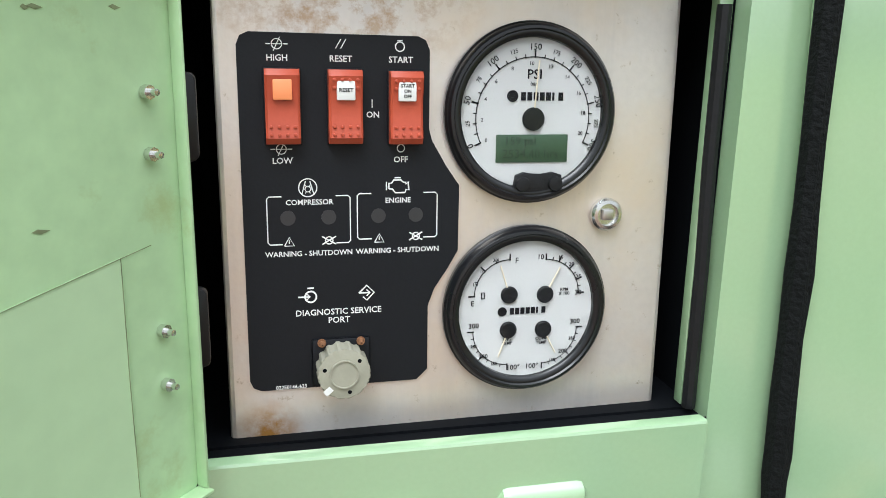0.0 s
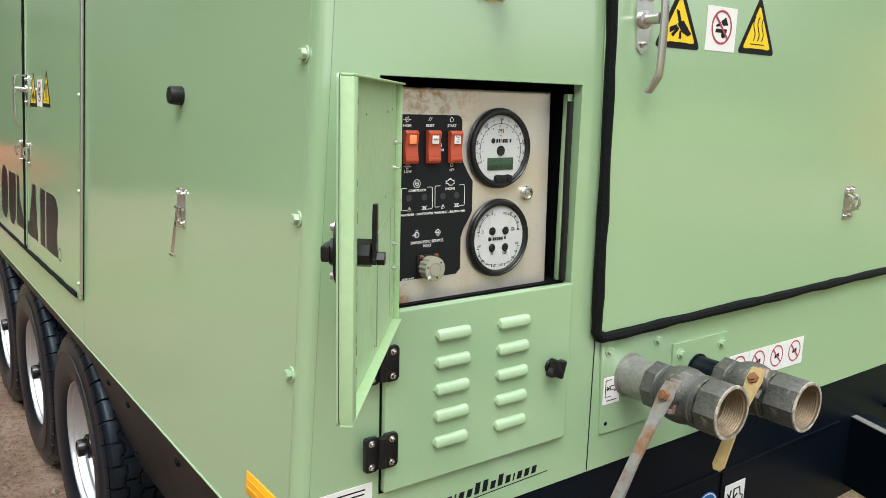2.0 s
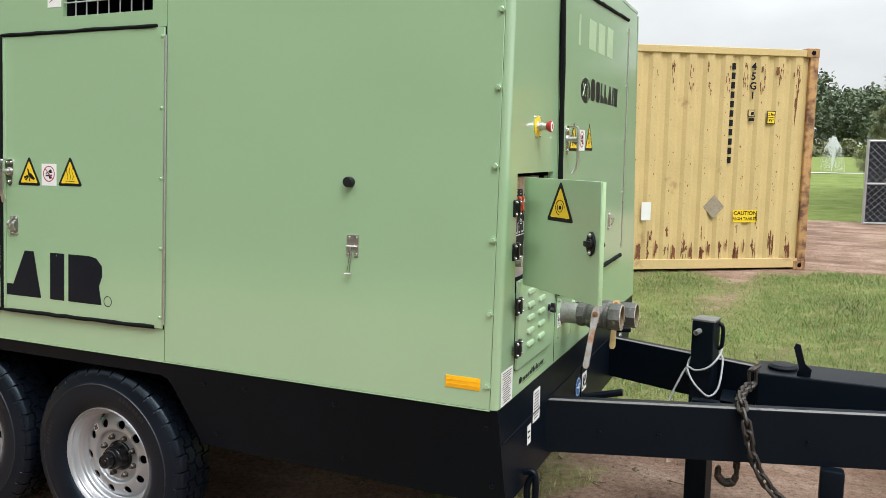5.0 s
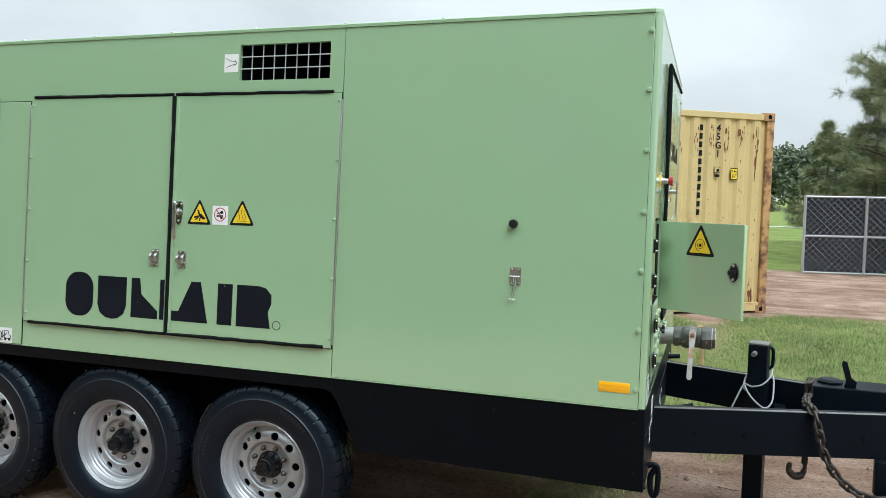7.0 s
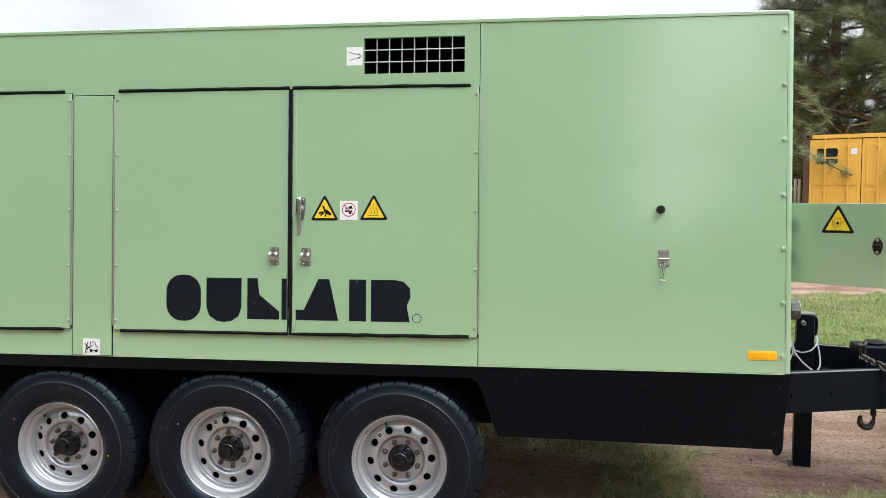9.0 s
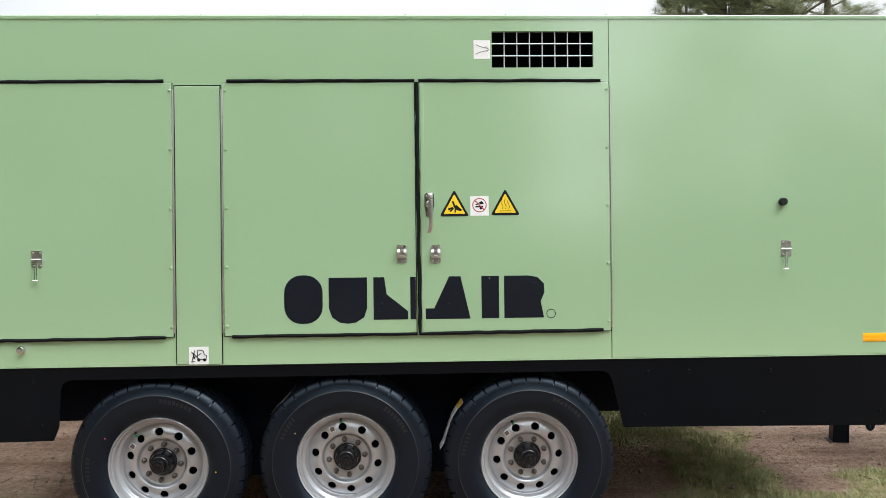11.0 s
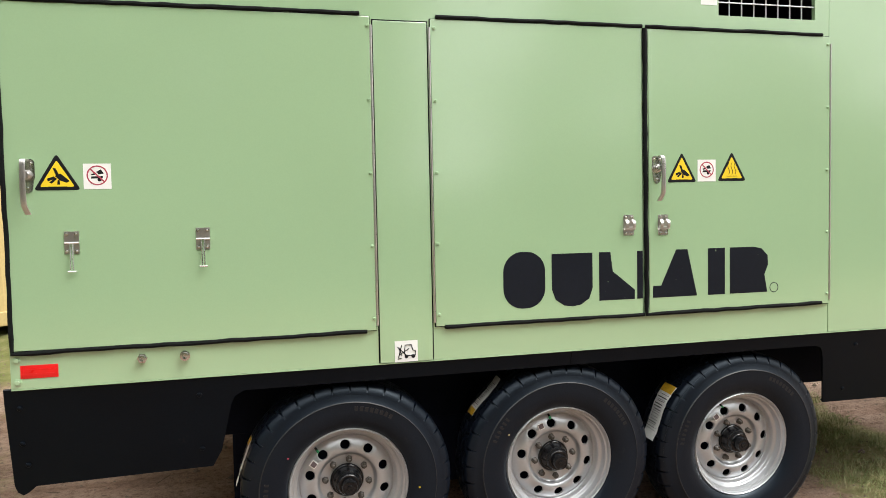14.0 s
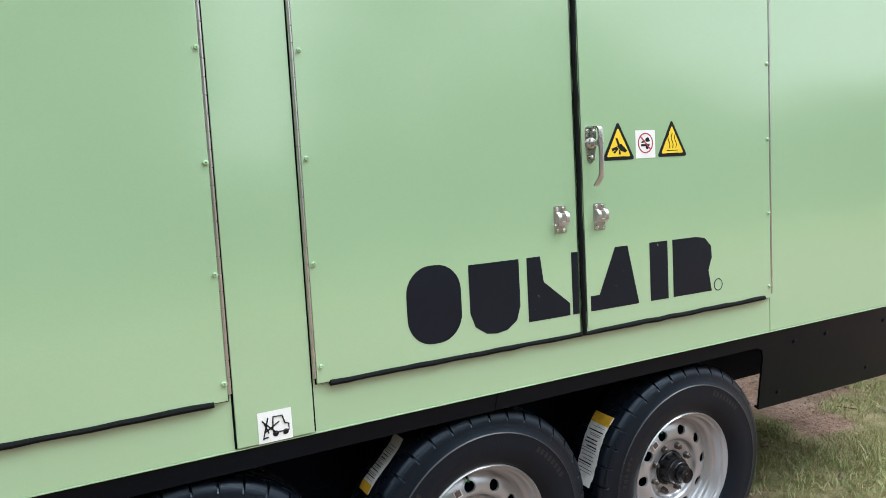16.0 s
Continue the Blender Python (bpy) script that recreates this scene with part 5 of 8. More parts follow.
# plain stickers and reflectors on the side
fork_symbol(front_side, -3.218, -3.133, 0.853, 0.93, 0.0063)
sk2 = flat("airflow_sticker", [(-1.952, 2.194), (-1.878, 2.194), (-1.878, 2.277), (-1.952, 2.277)], WHITE, front_side, 0.0004, 0.0006, "white airflow arrow sticker")
for s in (-1, 1):
    part("sign_symbol", tube(B(), smooth_path([(-1.942, 2.236 + s * 0.022, 0.0012), (-1.92, 2.236 + s * 0.012, 0.0012), (-1.888, 2.236 + s * 0.004, 0.0012)], 4), 0.0011, 5), INK, sk2)
    part("sign_symbol", tube(B(), [(-1.898, 2.236 + s * 0.013, 0.0012), (-1.884, 2.236, 0.0012)], 0.0011, 5), INK, sk2)


def reflector(u0, u1, v0, v1, material, label, w=0.0):
    bm = B()
    box(bm, u0, u1, v0, v1, w + 0.0002, w + 0.0022, 0.0008)
    r = part("reflector", bm, material, enc, label, SIDE)
    bm = B()
    for k in range(1, 3):
        v = v0 + (v1 - v0) * k / 3
        box(bm, u0 + 0.002, u1 - 0.002, v - 0.001, v + 0.001, w + 0.0022, w + 0.003)
    part("ridge", bm, material, r)


reflector(-0.195, -0.077, 0.907, 0.946, AMBER, "amber strip reflector")
reflector(-4.446, -4.334, 0.884, 0.927, RED_REFL, "red strip reflector")
for u in (-4.076, -3.94):
    bm = B()
    lathe(bm, [(0.017, 0), (0.017, 0.01), (0.0135, 0.0105), (0.0135, 0.025), (0.008, 0.0255), (0.0075, 0.008), (0, 0.008)], 6 if u < -4 else 20)
    part("drain_fitting", bm, CHROME, enc, "steel drain fitting", SIDE @ at(u, 0.927))
for u, v in ((-4.455, 0.945), (-4.455, 0.873)):
    again(b0, SIDE @ at(u, v))
# rubber bumper for the control door
bm = B()
lathe(bm, [(0.0175, 0), (0.018, 0.002), (0.017, 0.021), (0.0155, 0.024), (0, 0.025)], 20)
part("door_bumper", bm, RUBBER, enc, "round black rubber bumper", SIDE @ at(-0.561, 1.545))

# ---------- front: hatch, louvred door, plates ----------
def front_part(name, bm, material, label="", smooth=True, parent=None):
    return part(name, bm, material, parent or enc, label, FRONT if parent is None else None, smooth)


bm = B()
slab(bm, [(0.606, 1.130), (1.782, 1.137), (1.758, 2.292), (0.562, 2.246)], 0.0014, 0.010, 0.002)
hatch = front_part("front_hatch", bm, GREEN, "large closed light green front hatch")
gasket(hatch, [(1.768, 1.133, 0.010), (0.626, 1.121, 0.011), (0.612, 1.124, 0.012), (0.603, 1.136, 0.012), (0.602, 1.2, 0.012), (0.595, 1.56, 0.012), (0.582, 1.86, 0.012), (0.561, 2.244, 0.012)], 0.0105, 0.0010, seed=11)
gasket(hatch, [(0.570, 2.25, 0.011), (1.745, 2.296, 0.011)], 0.008, 0.0015, seed=12)
piano_hinge(hatch, 0, 1.17, 2.26, 0.008, Matrix(((1, -0.0212, 0, 1.8135), (0, 1, 0, 0), (0, 0, 1, 0), (0, 0, 0, 1))))
for i in range(5):
    screw(hatch, 1.766 - 0.0056 * i, 1.19 + 0.262 * i, 0.010)
lever_handle(hatch, 0.671, 1.697, 0.010)
hasp(hatch, 1.472, 1.329, 0.010)
warning_sign(hatch, 0.705, 0.838, 1.654, 1.768, 0.0102, "hand")
prohibition_sign(hatch, 0.853, 0.947, 1.656, 1.739, 0.0102)
warning_sign(hatch, 0.957, 1.087, 1.657, 1.772, 0.0102, "heat")
flat("logo_shape", [(0.936 + 0.078 * math.cos(t), 1.896 + 0.050 * math.sin(t)) for t in [2 * math.pi * i / 32 for i in range(32)]], NAVY, hatch, 0.0103, 0.0005)
for k in range(3):
    part("logo_shape", holed(B(), ring_pts((0.973, 1.868 + 0.028 * k), 0.0135, 14), ring_pts((0.973, 1.868 + 0.028 * k), 0.0105, 14), 0.0109, 0.0112), GREEN, hatch)
part("logo_shape", tube(B(), [(0.886, 1.871, 0.011), (0.926, 1.921, 0.011)], 0.0022, 5), GREEN, hatch)
part("logo_shape", tube(B(), [(0.886, 1.921, 0.011), (0.926, 1.871, 0.011)], 0.0022, 5), GREEN, hatch)
for k, (a, b) in enumerate(((0.0, 0.075), (0.09, 0.165), (0.18, 0.245), (0.255, 0.32), (0.325, 0.41), (0.42, 0.445), (0.455, 0.53))):
    u, e = 1.022 + a, 1.022 + b
    lo, hi = 1.865, 1.948
    if k in (0, 1):
        pts = rounded(u, e, lo - 0.003, hi + 0.003 if k == 0 else hi, 0.022, 5)
    elif k in (2, 3):
        pts = [(u, lo), (e, lo), (e, lo + 0.02), (u + 0.024, lo + 0.035), (u + 0.024, hi), (u, hi)]
    elif k == 4:
        pts = [(u, lo), (e, lo), (u + 0.05, hi), (u + 0.03, hi)]
    else:
        pts = [(u, lo), (e, lo), (e, hi), (u, hi)]
    flat("logo_shape", pts, NAVY, hatch, 0.0103, 0.0005)
# weathered ghost of removed figures
GHOST = mat("faded_print", (0.43, 0.57, 0.36), 0.4, vary=0.1, scale=8, fine=60, bump=0.02)
for k in range(4):
    u = 0.80 + 0.165 * k
    flat("faded_mark", [(u, 2.06 + 0.004 * k), (u + (0.03 if k == 0 else 0.12), 2.06 + 0.004 * k), (u + (0.03 if k == 0 else 0.12), 2.175 + 0.008 * k), (u, 2.175 + 0.008 * k)], GHOST, hatch, 0.0102, 0.0003)

# louvred lower door
# black under-sheet draws the shaded joint round this door
front_part("door_gap", box(B(), 0.1435, 0.5400, 0.9410, 1.2335, 0.0004, 0.0012), BLACK_IN, smooth=False)
bm = B()
slab(bm, rounded(0.147, 0.5365, 0.9445, 1.2365, 0.004, 2), 0.0014, 0.012, 0.003)
low = front_part("louvred_door", bm, GREEN, "light green door with two rows of louvres")


def louvre(u0, u1, v):
    """A pressed hood: a long dome, open along its lower edge."""
    bm = B()
    k, h, d = 16, 0.0180, 0.0085
    rows = []
    for j in range(9):
        f = j / 8
        row = []
        for i in range(k + 1):
            s = i / k
            e = min(1.0, min(s, 1 - s) * (u1 - u0) / (h * 0.5))
            e = math.sqrt(max(0.0, 1 - (1 - e) ** 2))
            y = v + (f - 0.5) * h * max(e, 0.02)
            prof = 0.85 if j == 0 else math.sqrt(max(0.0, 1 - ((f - 0.2) / 0.8) ** 2)) if f > 0.2 else 1.0
            row.append(bm.verts.new((u0 + (u1 - u0) * s, y, 0.0121 + d * e * prof)))
        rows.append(row)
    low_edge = [bm.verts.new((p.co.x, p.co.y + 0.0004, 0.0121)) for p in rows[0]]
    rows.insert(0, low_edge)
    for a, b in zip(rows, rows[1:]):
        for i in range(k):
            bm.faces.new((a[i], a[i + 1], b[i + 1], b[i]))
    return part("louvre", bm, GREEN, low)


for u0, u1 in ((0.236, 0.308), (0.362, 0.435)):
    for i in range(5):
        louvre(u0, u1, 1.1865 - 0.0447 * i)


def hinge(parent, u, v, w=0.0):
    """Black moulded hinge: two leaves, a barrel and four screws."""
    bm = B()
    slab(bm, rounded(u - 0.029, u - 0.005, v - 0.0275, v + 0.0275, 0.005), w, w + 0.007, 0.0015)
    slab(bm, rounded(u + 0.005, u + 0.029, v - 0.0275, v + 0.0275, 0.005), w + 0.0002, w + 0.007, 0.0015)
    tube(bm, [(u, v - 0.024, w + 0.007), (u, v + 0.024, w + 0.007)], 0.0068, 12)
    h = part("hinge", bm, mat_hinge, parent, "black moulded hinge with steel screws", FRONT if parent is enc else None)
    for x in (-0.018, 0.018):
        for y in (-0.019, 0.019):
            screw(h, u + x, v + y, w + 0.007, 0.0036, CHROME)
    return h


mat_hinge = mat("black_moulding", (0.008, 0.008, 0.009), 0.32, vary=0.15, bump=0.08, spec=0.35)
for v in (1.158, 1.019, 1.472, 1.334):
    hinge(enc, 0.131 + (0.006 if v < 1.2 else 0), v, 0.0125 if v < 1.2 else 0.0005)


def wing_knob(parent, u, v, w, m=None, tall=False):
    """A black quarter-turn latch: oval plate and grip bar on the control door, four-lobed knob on the lower one."""
    bm = B()
    if tall:
        slab(bm, [(u + 0.0185 * math.cos(t) * (1 - 0.28 * abs(math.sin(t)) ** 3), v + 0.034 * math.sin(t)) for t in [2 * math.pi * i / 28 for i in range(28)]], w, w + 0.006, 0.0015)
        lathe(bm, [(0.014, 0.005), (0.0135, 0.011), (0.0, 0.012)], 20, m=at(u, v, w))
        box(bm, u - 0.0155, u + 0.0155, v - 0.0085, v + 0.0085, w + 0.009, w + 0.019, 0.003)
    else:
        lathe(bm, [(0.013, 0), (0.012, 0.005), (0.0085, 0.007), (0.0085, 0.013), (0, 0.013)], 18, m=at(u, v, w))
        slab(bm, [(u + (0.0165 + 0.0055 * math.cos(4 * t)) * math.cos(t + 0.5), v + (0.0165 + 0.0055 * math.cos(4 * t)) * math.sin(t + 0.5)) for t in [2 * math.pi * i / 40 for i in range(40)]], w + 0.011, w + 0.024, 0.003)
    k = part("quarter_turn_latch", bm, mat_hinge, parent, "black plastic quarter-turn latch", m)
    if tall:
        for q in (-0.0245, 0.0245):
            screw(k, u, v + q, w + 0.006, 0.0042, STEEL)
    return k


wing_knob(low, 0.489, 1.091, 0.012)

# emergency stop
bm = B()
lathe(bm, [(0.0355, 0), (0.0355, 0.0024), (0.0345, 0.003), (0.014, 0.003)], 36)
es = thing("emergency_stop_button", "red mushroom button on a yellow disc", "button", FRONT @ at(0.331, 1.733, 0.0005))
part("disc", bm, YELLOW, es, "yellow plastic disc")
bm = B()
lathe(bm, [(0.018, 0.002), (0.018, 0.009), (0.014, 0.010)], 6)
lathe(bm, [(0.0135, 0.01), (0.0135, 0.022), (0.011, 0.023), (0.011, 0.032)], 20)
part("collar", bm, STEEL, es, "bare steel nut and collar")
bm = B()
lathe(bm, [(0.011, 0.032), (0.0145, 0.035), (0.0185, 0.042), (0.0198, 0.046), (0.0195, 0.0495), (0.0165, 0.0512)], 32)
btn = part("button", bm, RED, es, "red mushroom cap")
bm = B()
lathe(bm, [(0.0164, 0.0512), (0.009, 0.0522)], 28)
part("ring", bm, WHITE, btn)
bm = B()
lathe(bm, [(0.009, 0.0522), (0.0, 0.0526)], 28)
part("centre", bm, RED, btn)
for x in (-0.023, 0.023):
    for y in (-0.031, 0.031):
        screw(es, x, y, 0, 0.003, CHROME)

# plates for the outlets
bm = B()
slab(bm, [(0.641, 0.921), (0.842, 0.921), (0.838, 1.112), (0.628, 1.112)], 0.001, 0.005, 0.001)
pl1 = front_part("outlet_plate", bm, GREEN)
bm = B()
slab(bm, [(0.848, 0.925), (1.03, 0.925), (1.03, 1.069), (0.845, 1.069)], 0.001, 0.005, 0.001)
pl2 = front_part("outlet_plate", bm, GREEN)
for p, u, v in ((pl1, 0.650, 1.089), (pl1, 0.790, 1.089), (pl2, 0.869, 1.046), (pl2, 1.008, 1.047), (pl2, 1.012, 0.945)):
    bm = B()
    lathe(bm, [(0, 0.0085), (0.0065, 0.0085), (0.0075, 0.007), (0.0075, 0.002), (0.012, 0.0018), (0.012, 0)], 6)
    part("hex_bolt", bm, GREEN, p, "", at(u, v, 0.005))
bm = B()
lathe(bm, [(0.004, 0), (0.004, 0.001), (0.0, 0.001)], 10)
part("bolt_hole", bm, BLACK_IN, pl1, "", at(0.653, 0.941, 0.0048))
# outlet sticker
st = flat("outlet_sticker", rounded(0.640, 0.687, 0.981, 1.036, 0.003, 3), WHITE, pl1, 0.0052, 0.0006, "white outlet arrow sticker")
for pts in ([(0.662, 1.030), (0.646, 1.030), (0.646, 0.996), (0.662, 0.996)], [(0.660, 1.017), (0.672, 1.017), (0.672, 1.022), (0.681, 1.013), (0.672, 1.004), (0.672, 1.009), (0.660, 1.009), (0.660, 1.017)], [(0.650, 1.017), (0.657, 1.008)], [(0.650, 1.008), (0.657, 1.017)], [(0.6485, 1.0125), (0.6585, 1.0125)], [(0.650, 0.988), (0.678, 0.988)]):
    part("sign_symbol", tube(B(), [(u, v, 0.006) for u, v in pts], 0.0009, 5), INK, st)
for k in range(4):
    u = 1.054 + 0.0767 * k
    prohibition_sign(fpan, u, u + 0.0760, 0.937, 1.005, 0.0004, False)
# document sticker, web line and skirt stickers
sheet("notice_sticker", fpan, 0.024, 0.132, 0.853, 0.965, 0.0006, "white notice sticker with fine print", 14, seed=4)
flat("logo_shape", [(0.217 + 0.0155 * math.cos(t), 0.8905 + 0.0115 * math.sin(t)) for t in [2 * math.pi * i / 24 for i in range(24)]], INK, fpan, 0.0004, 0.0005)
rnd = random.Random(6)
u = 0.240
for k in range(15):
    wd = 0.0105 if k not in (3, 11) else 0.003
    h = 0.014 if k not in (6, 7, 9) else 0.021
    b = 0.8790 + (u - 0.2) * 0.026
    flat("print_bar", [(u, b), (u + wd, b + 0.0003), (u + wd + 0.003, b + h), (u + 0.003, b + h)], INK, fpan, 0.0004, 0.0005)
    u += wd + 0.0068
flat("print_bar", [(0.240, 0.8735), (0.508, 0.8805), (0.508, 0.8820), (0.240, 0.8750)], INK, fpan, 0.0004, 0.0004)
# vertical seam beside the outlet plates
bm = B()
box(bm, 0.6120, 0.6138, 0.853, 1.118, 0.0002, 0.0012)
front_part("seam", bm, BLACK_IN, smooth=False)

# ---------- open control door ----------
HY, HXo = 0.160, -0.009
dd = Vector((0.758, -0.652, 0)).normalized()
# u runs from hinge to free edge, v up, w towards the side of the trailer (outer face)
nrm = Vector((dd.y, -dd.x, 0))
DM = Matrix(((dd.x, 0, nrm.x, HXo), (dd.y, 0, nrm.y, HY), (0, 1, 0, 0), (0, 0, 0, 1)))
HU, LW, DZ0, DZ1 = 0.020, 0.409, 1.228, 1.570
bm = B()
slab(bm, rounded(HU, LW, DZ0, DZ1, 0.006, 3), -0.0025, 0.0, 0.001)
cdoor = part("control_door", bm, GREEN, enc, "open control panel door in light green", DM)
bm = B()
slab(bm, rounded(HU + 0.002, LW - 0.002, DZ0 + 0.002, DZ1 - 0.002, 0.005, 3), -0.0042, -0.003)
inner = part("inner_sheet", bm, GREEN_IN, cdoor, "scuffed green inner face")
for q in ((HU + 0.0005, LW - 0.0005, DZ0 + 0.0005, DZ0 + 0.003, -0.017, -0.0043), (HU + 0.0005, LW - 0.0005, DZ1 - 0.003, DZ1 - 0.0005, -0.017, -0.0043),
          (LW - 0.003, LW - 0.0005, DZ0 + 0.0032, DZ1 - 0.0032, -0.017, -0.0043), (LW - 0.020, LW - 0.0032, DZ0 + 0.0034, DZ1 - 0.0034, -0.017, -0.0155),
          (HU + 0.0005, HU + 0.003, DZ0 + 0.0032, DZ1 - 0.0032, -0.013, -0.0043)):
    part("door_flange", box(B(), *q, 0.0007), GREEN_IN, cdoor, "folded door edge")
bm = B()
slab(bm, [(0.070, DZ0 + 0.02), (0.180, DZ0 + 0.010), (0.180, 1.381), (0.070, 1.398)], -0.0050, -0.0043)
PATCH_EDGE = mat("dirty_glue_line", (0.2, 0.24, 0.12), 0.8, vary=0.4, scale=60, bump=0.1)
patch = part("patch_sheet", bm, mat("patch_green", (0.44, 0.6, 0.36), 0.55, vary=0.05, scale=6, bump=0.05), cdoor, "pasted green patch sheet")
for a, b in (((0.070, DZ0 + 0.02), (0.070, 1.398)), ((0.048, 1.401), (0.180, 1.381)), ((0.180, DZ0 + 0.010), (0.180, 1.381))):
    part("patch_edge", tube(B(), [(a[0], a[1], -0.0052), ((a[0] + b[0]) / 2 + 0.0006, (a[1] + b[1]) / 2, -0.0052), (b[0], b[1], -0.0052)], 0.00025, 4), PATCH_EDGE, patch)
# chipped paint along the folded free edge and the foot of the inner face
rnd = random.Random(61)
for k in range(15):
    v, e = rnd.uniform(DZ0 + 0.02, DZ1 - 0.02), rnd.uniform(0.002, 0.007)
    u = LW - 0.0195 + rnd.uniform(0.0, 0.0012)
    flat("paint_chip", [(u, v - e), (u + 0.0016, v - e * 0.5), (u + 0.0012, v + e * 0.6), (u + 0.0002, v + e)], PATCH_EDGE, cdoor, -0.0174, 0.0003)
for k in range(9):
    u, e = rnd.uniform(HU + 0.03, LW - 0.04), rnd.uniform(0.002, 0.006)
    v = rnd.choice((DZ0 + 0.008, DZ0 + 0.011, 1.50, 1.53, 1.42)) + rnd.uniform(0, 0.004)
    flat("paint_chip", [(u - e, v), (u, v - 0.0012), (u + e, v + 0.0004), (u + e * 0.3, v + 0.0016)], PATCH_EDGE, cdoor, -0.0046, 0.0003)
warning_sign(cdoor, 0.150, 0.287, 1.446, 1.567, 0.0002, "turn")
wing_knob(cdoor, 0.3750, 1.398, 0.0005, None, True)
bm = B()
lathe(bm, [(0.021, 0), (0.021, 0.007), (0.014, 0.0075), (0.014, 0.024), (0.0, 0.025)], 8, m=Matrix.Translation((0.3750, 1.398, -0.0045)) @ pose(0, 0, 0, 180, 0, 0))
slab(bm, [(0.3680, 1.388), (0.3820, 1.388), (0.3810, 1.431), (0.3795, 1.447), (0.3725, 1.447), (0.3715, 1.431)], -0.0345, -0.0298, 0.001)
lathe(bm, [(0.007, 0), (0.007, 0.012), (0.0, 0.013)], 6, m=Matrix.Translation((0.3750, 1.393, -0.030)) @ pose(0, 0, 0, 180, 0, 0))
part("cam_latch", bm, mat_hinge, cdoor, "black cam latch")
bm = B()
lathe(bm, [(0.0, 0.0105), (0.002, 0.010), (0.002, 0.0045), (0.0042, 0.0045), (0.0042, 0)], 8, m=pose(0, 0, 0, 180, 0, 0))
ds = part("hinge_stud", bm, CHROME, cdoor, "zinc stud and nut", at(0.044, 1.489, -0.0045))
for v in (1.454, 1.347, 1.312):
    again(ds, at(0.044, v, -0.0045))

# ---------- control panel ----------
cp = thing("control_panel", "stainless control panel with gauges and orange rocker switches", "control panel", BACK @ at(0.3475, 1.3945, -0.0515) @ pose(0, 0, 0, -1.5, 0, 0) @ Matrix.Scale(1.028, 4) @ at(-0.351, -1.392, 0))
bm = B()
box(bm, 0.177, 0.512, 1.2275, 1.5595, -0.045, 0, 0.004)
plate = part("panel_plate", bm, PANEL, cp, "rust-speckled stainless plate")
bm = B()
box(bm, 0.185, 0.505, 1.236, 1.262, -0.23, -0.05)
part("panel_support", bm, BLACK_IN, cp)
out = [(0.200, 1.270), (0.313, 1.270)] + [(0.3213, 1.278), (0.3213, 1.327), (0.326, 1.34), (0.336, 1.355), (0.3435, 1.368), (0.3438, 1.416), (0.334, 1.43), (0.3235, 1.448), (0.3213, 1.456), (0.3213, 1.510), (0.3185, 1.5165), (0.313, 1.519), (0.200, 1.5195), (0.1945, 1.517), (0.192, 1.511), (0.192, 1.278), (0.1945, 1.2725)]
overlay = flat("overlay", out, DECAL, plate, 0.0004, 0.0008, "charcoal printed overlay")
WT = 0.0014


def txt(s, size, u, v, material=WHITE, parent=overlay, w=WT, turn=0.0, bold=0.012):
    return words(s, size, material, parent, u, v, w, turn=turn, bold=bold)


def line(pts, r=0.00045, material=WHITE, parent=overlay, w=WT):
    return part("printed_line", tube(B(), [(u, v, w) for u, v in pts], r, 5), material, parent)


def circle(u, v, r, t=0.00045, material=WHITE, parent=overlay, w=WT):
    return part("printed_ring", holed(B(), ring_pts((u, v), r, 22), ring_pts((u, v), r - 2 * t, 22), w, w + 0.0003), material, parent)


T = 0.0058
for s, u, v in (("HIGH", 0.218, 1.503), ("RESET", 0.260, 1.503), ("START", 0.301, 1.503), ("LOW", 0.2195, 1.435), ("OFF", 0.301, 1.435), ("ON", 0.2815, 1.466)):
    txt(s, T, u, v)
for s, u, v, z in (("COMPRESSOR", 0.237, 1.4062, 0.0052), ("ENGINE", 0.299, 1.4062, 0.0052), ("WARNING - SHUTDOWN", 0.2362, 1.370, 0.0052), ("WARNING - SHUTDOWN", 0.299, 1.370, 0.0052), ("DIAGNOSTIC SERVICE", 0.256, 1.3265, 0.0062), ("PORT", 0.256, 1.3202, 0.0062), ("02250146-623", 0.221, 1.2715, 0.0038)):
    txt(s, z, u, v)
# pictograms
for u, v in ((0.218, 1.512), (0.219, 1.443)):
    circle(u, v, 0.0036, 0.0003)
    line([(u - 0.0072, v), (u - 0.004, v)], 0.0004)
    line([(u + 0.0072, v), (u + 0.004, v)], 0.0004)
    line([(u - 0.0022, v - 0.0045), (u + 0.0022, v + 0.0045)], 0.0003)
    line([(u - 0.003, v), (u + 0.003, v)], 0.0003)
for dx in (-0.0016, 0.0018):
    line([(0.260 + dx - 0.0018, 1.5098), (0.260 + dx + 0.0018, 1.5158)], 0.0004)
circle(0.3003, 1.5118, 0.0035, 0.0004)
line([(0.2985, 1.5158), (0.3021, 1.5158)], 0.0005)
line([(0.281, 1.4708), (0.281, 1.4765)], 0.0004)
circle(0.301, 1.443, 0.0029, 0.0003)
circle(0.236, 1.4165, 0.0066, 0.0004)
line([(0.2318, 1.4115), (0.2345, 1.421)], 0.0004)
line([(0.2402, 1.4115), (0.2375, 1.421)], 0.0004)
circle(0.236, 1.4155, 0.0022, 0.0003)
for a in range(6):
    line([(0.236 + 0.002 * math.cos(a * 1.047), 1.4155 + 0.002 * math.sin(a * 1.047)), (0.236 + 0.0034 * math.cos(a * 1.047), 1.4155 + 0.0034 * math.sin(a * 1.047))], 0.0003)
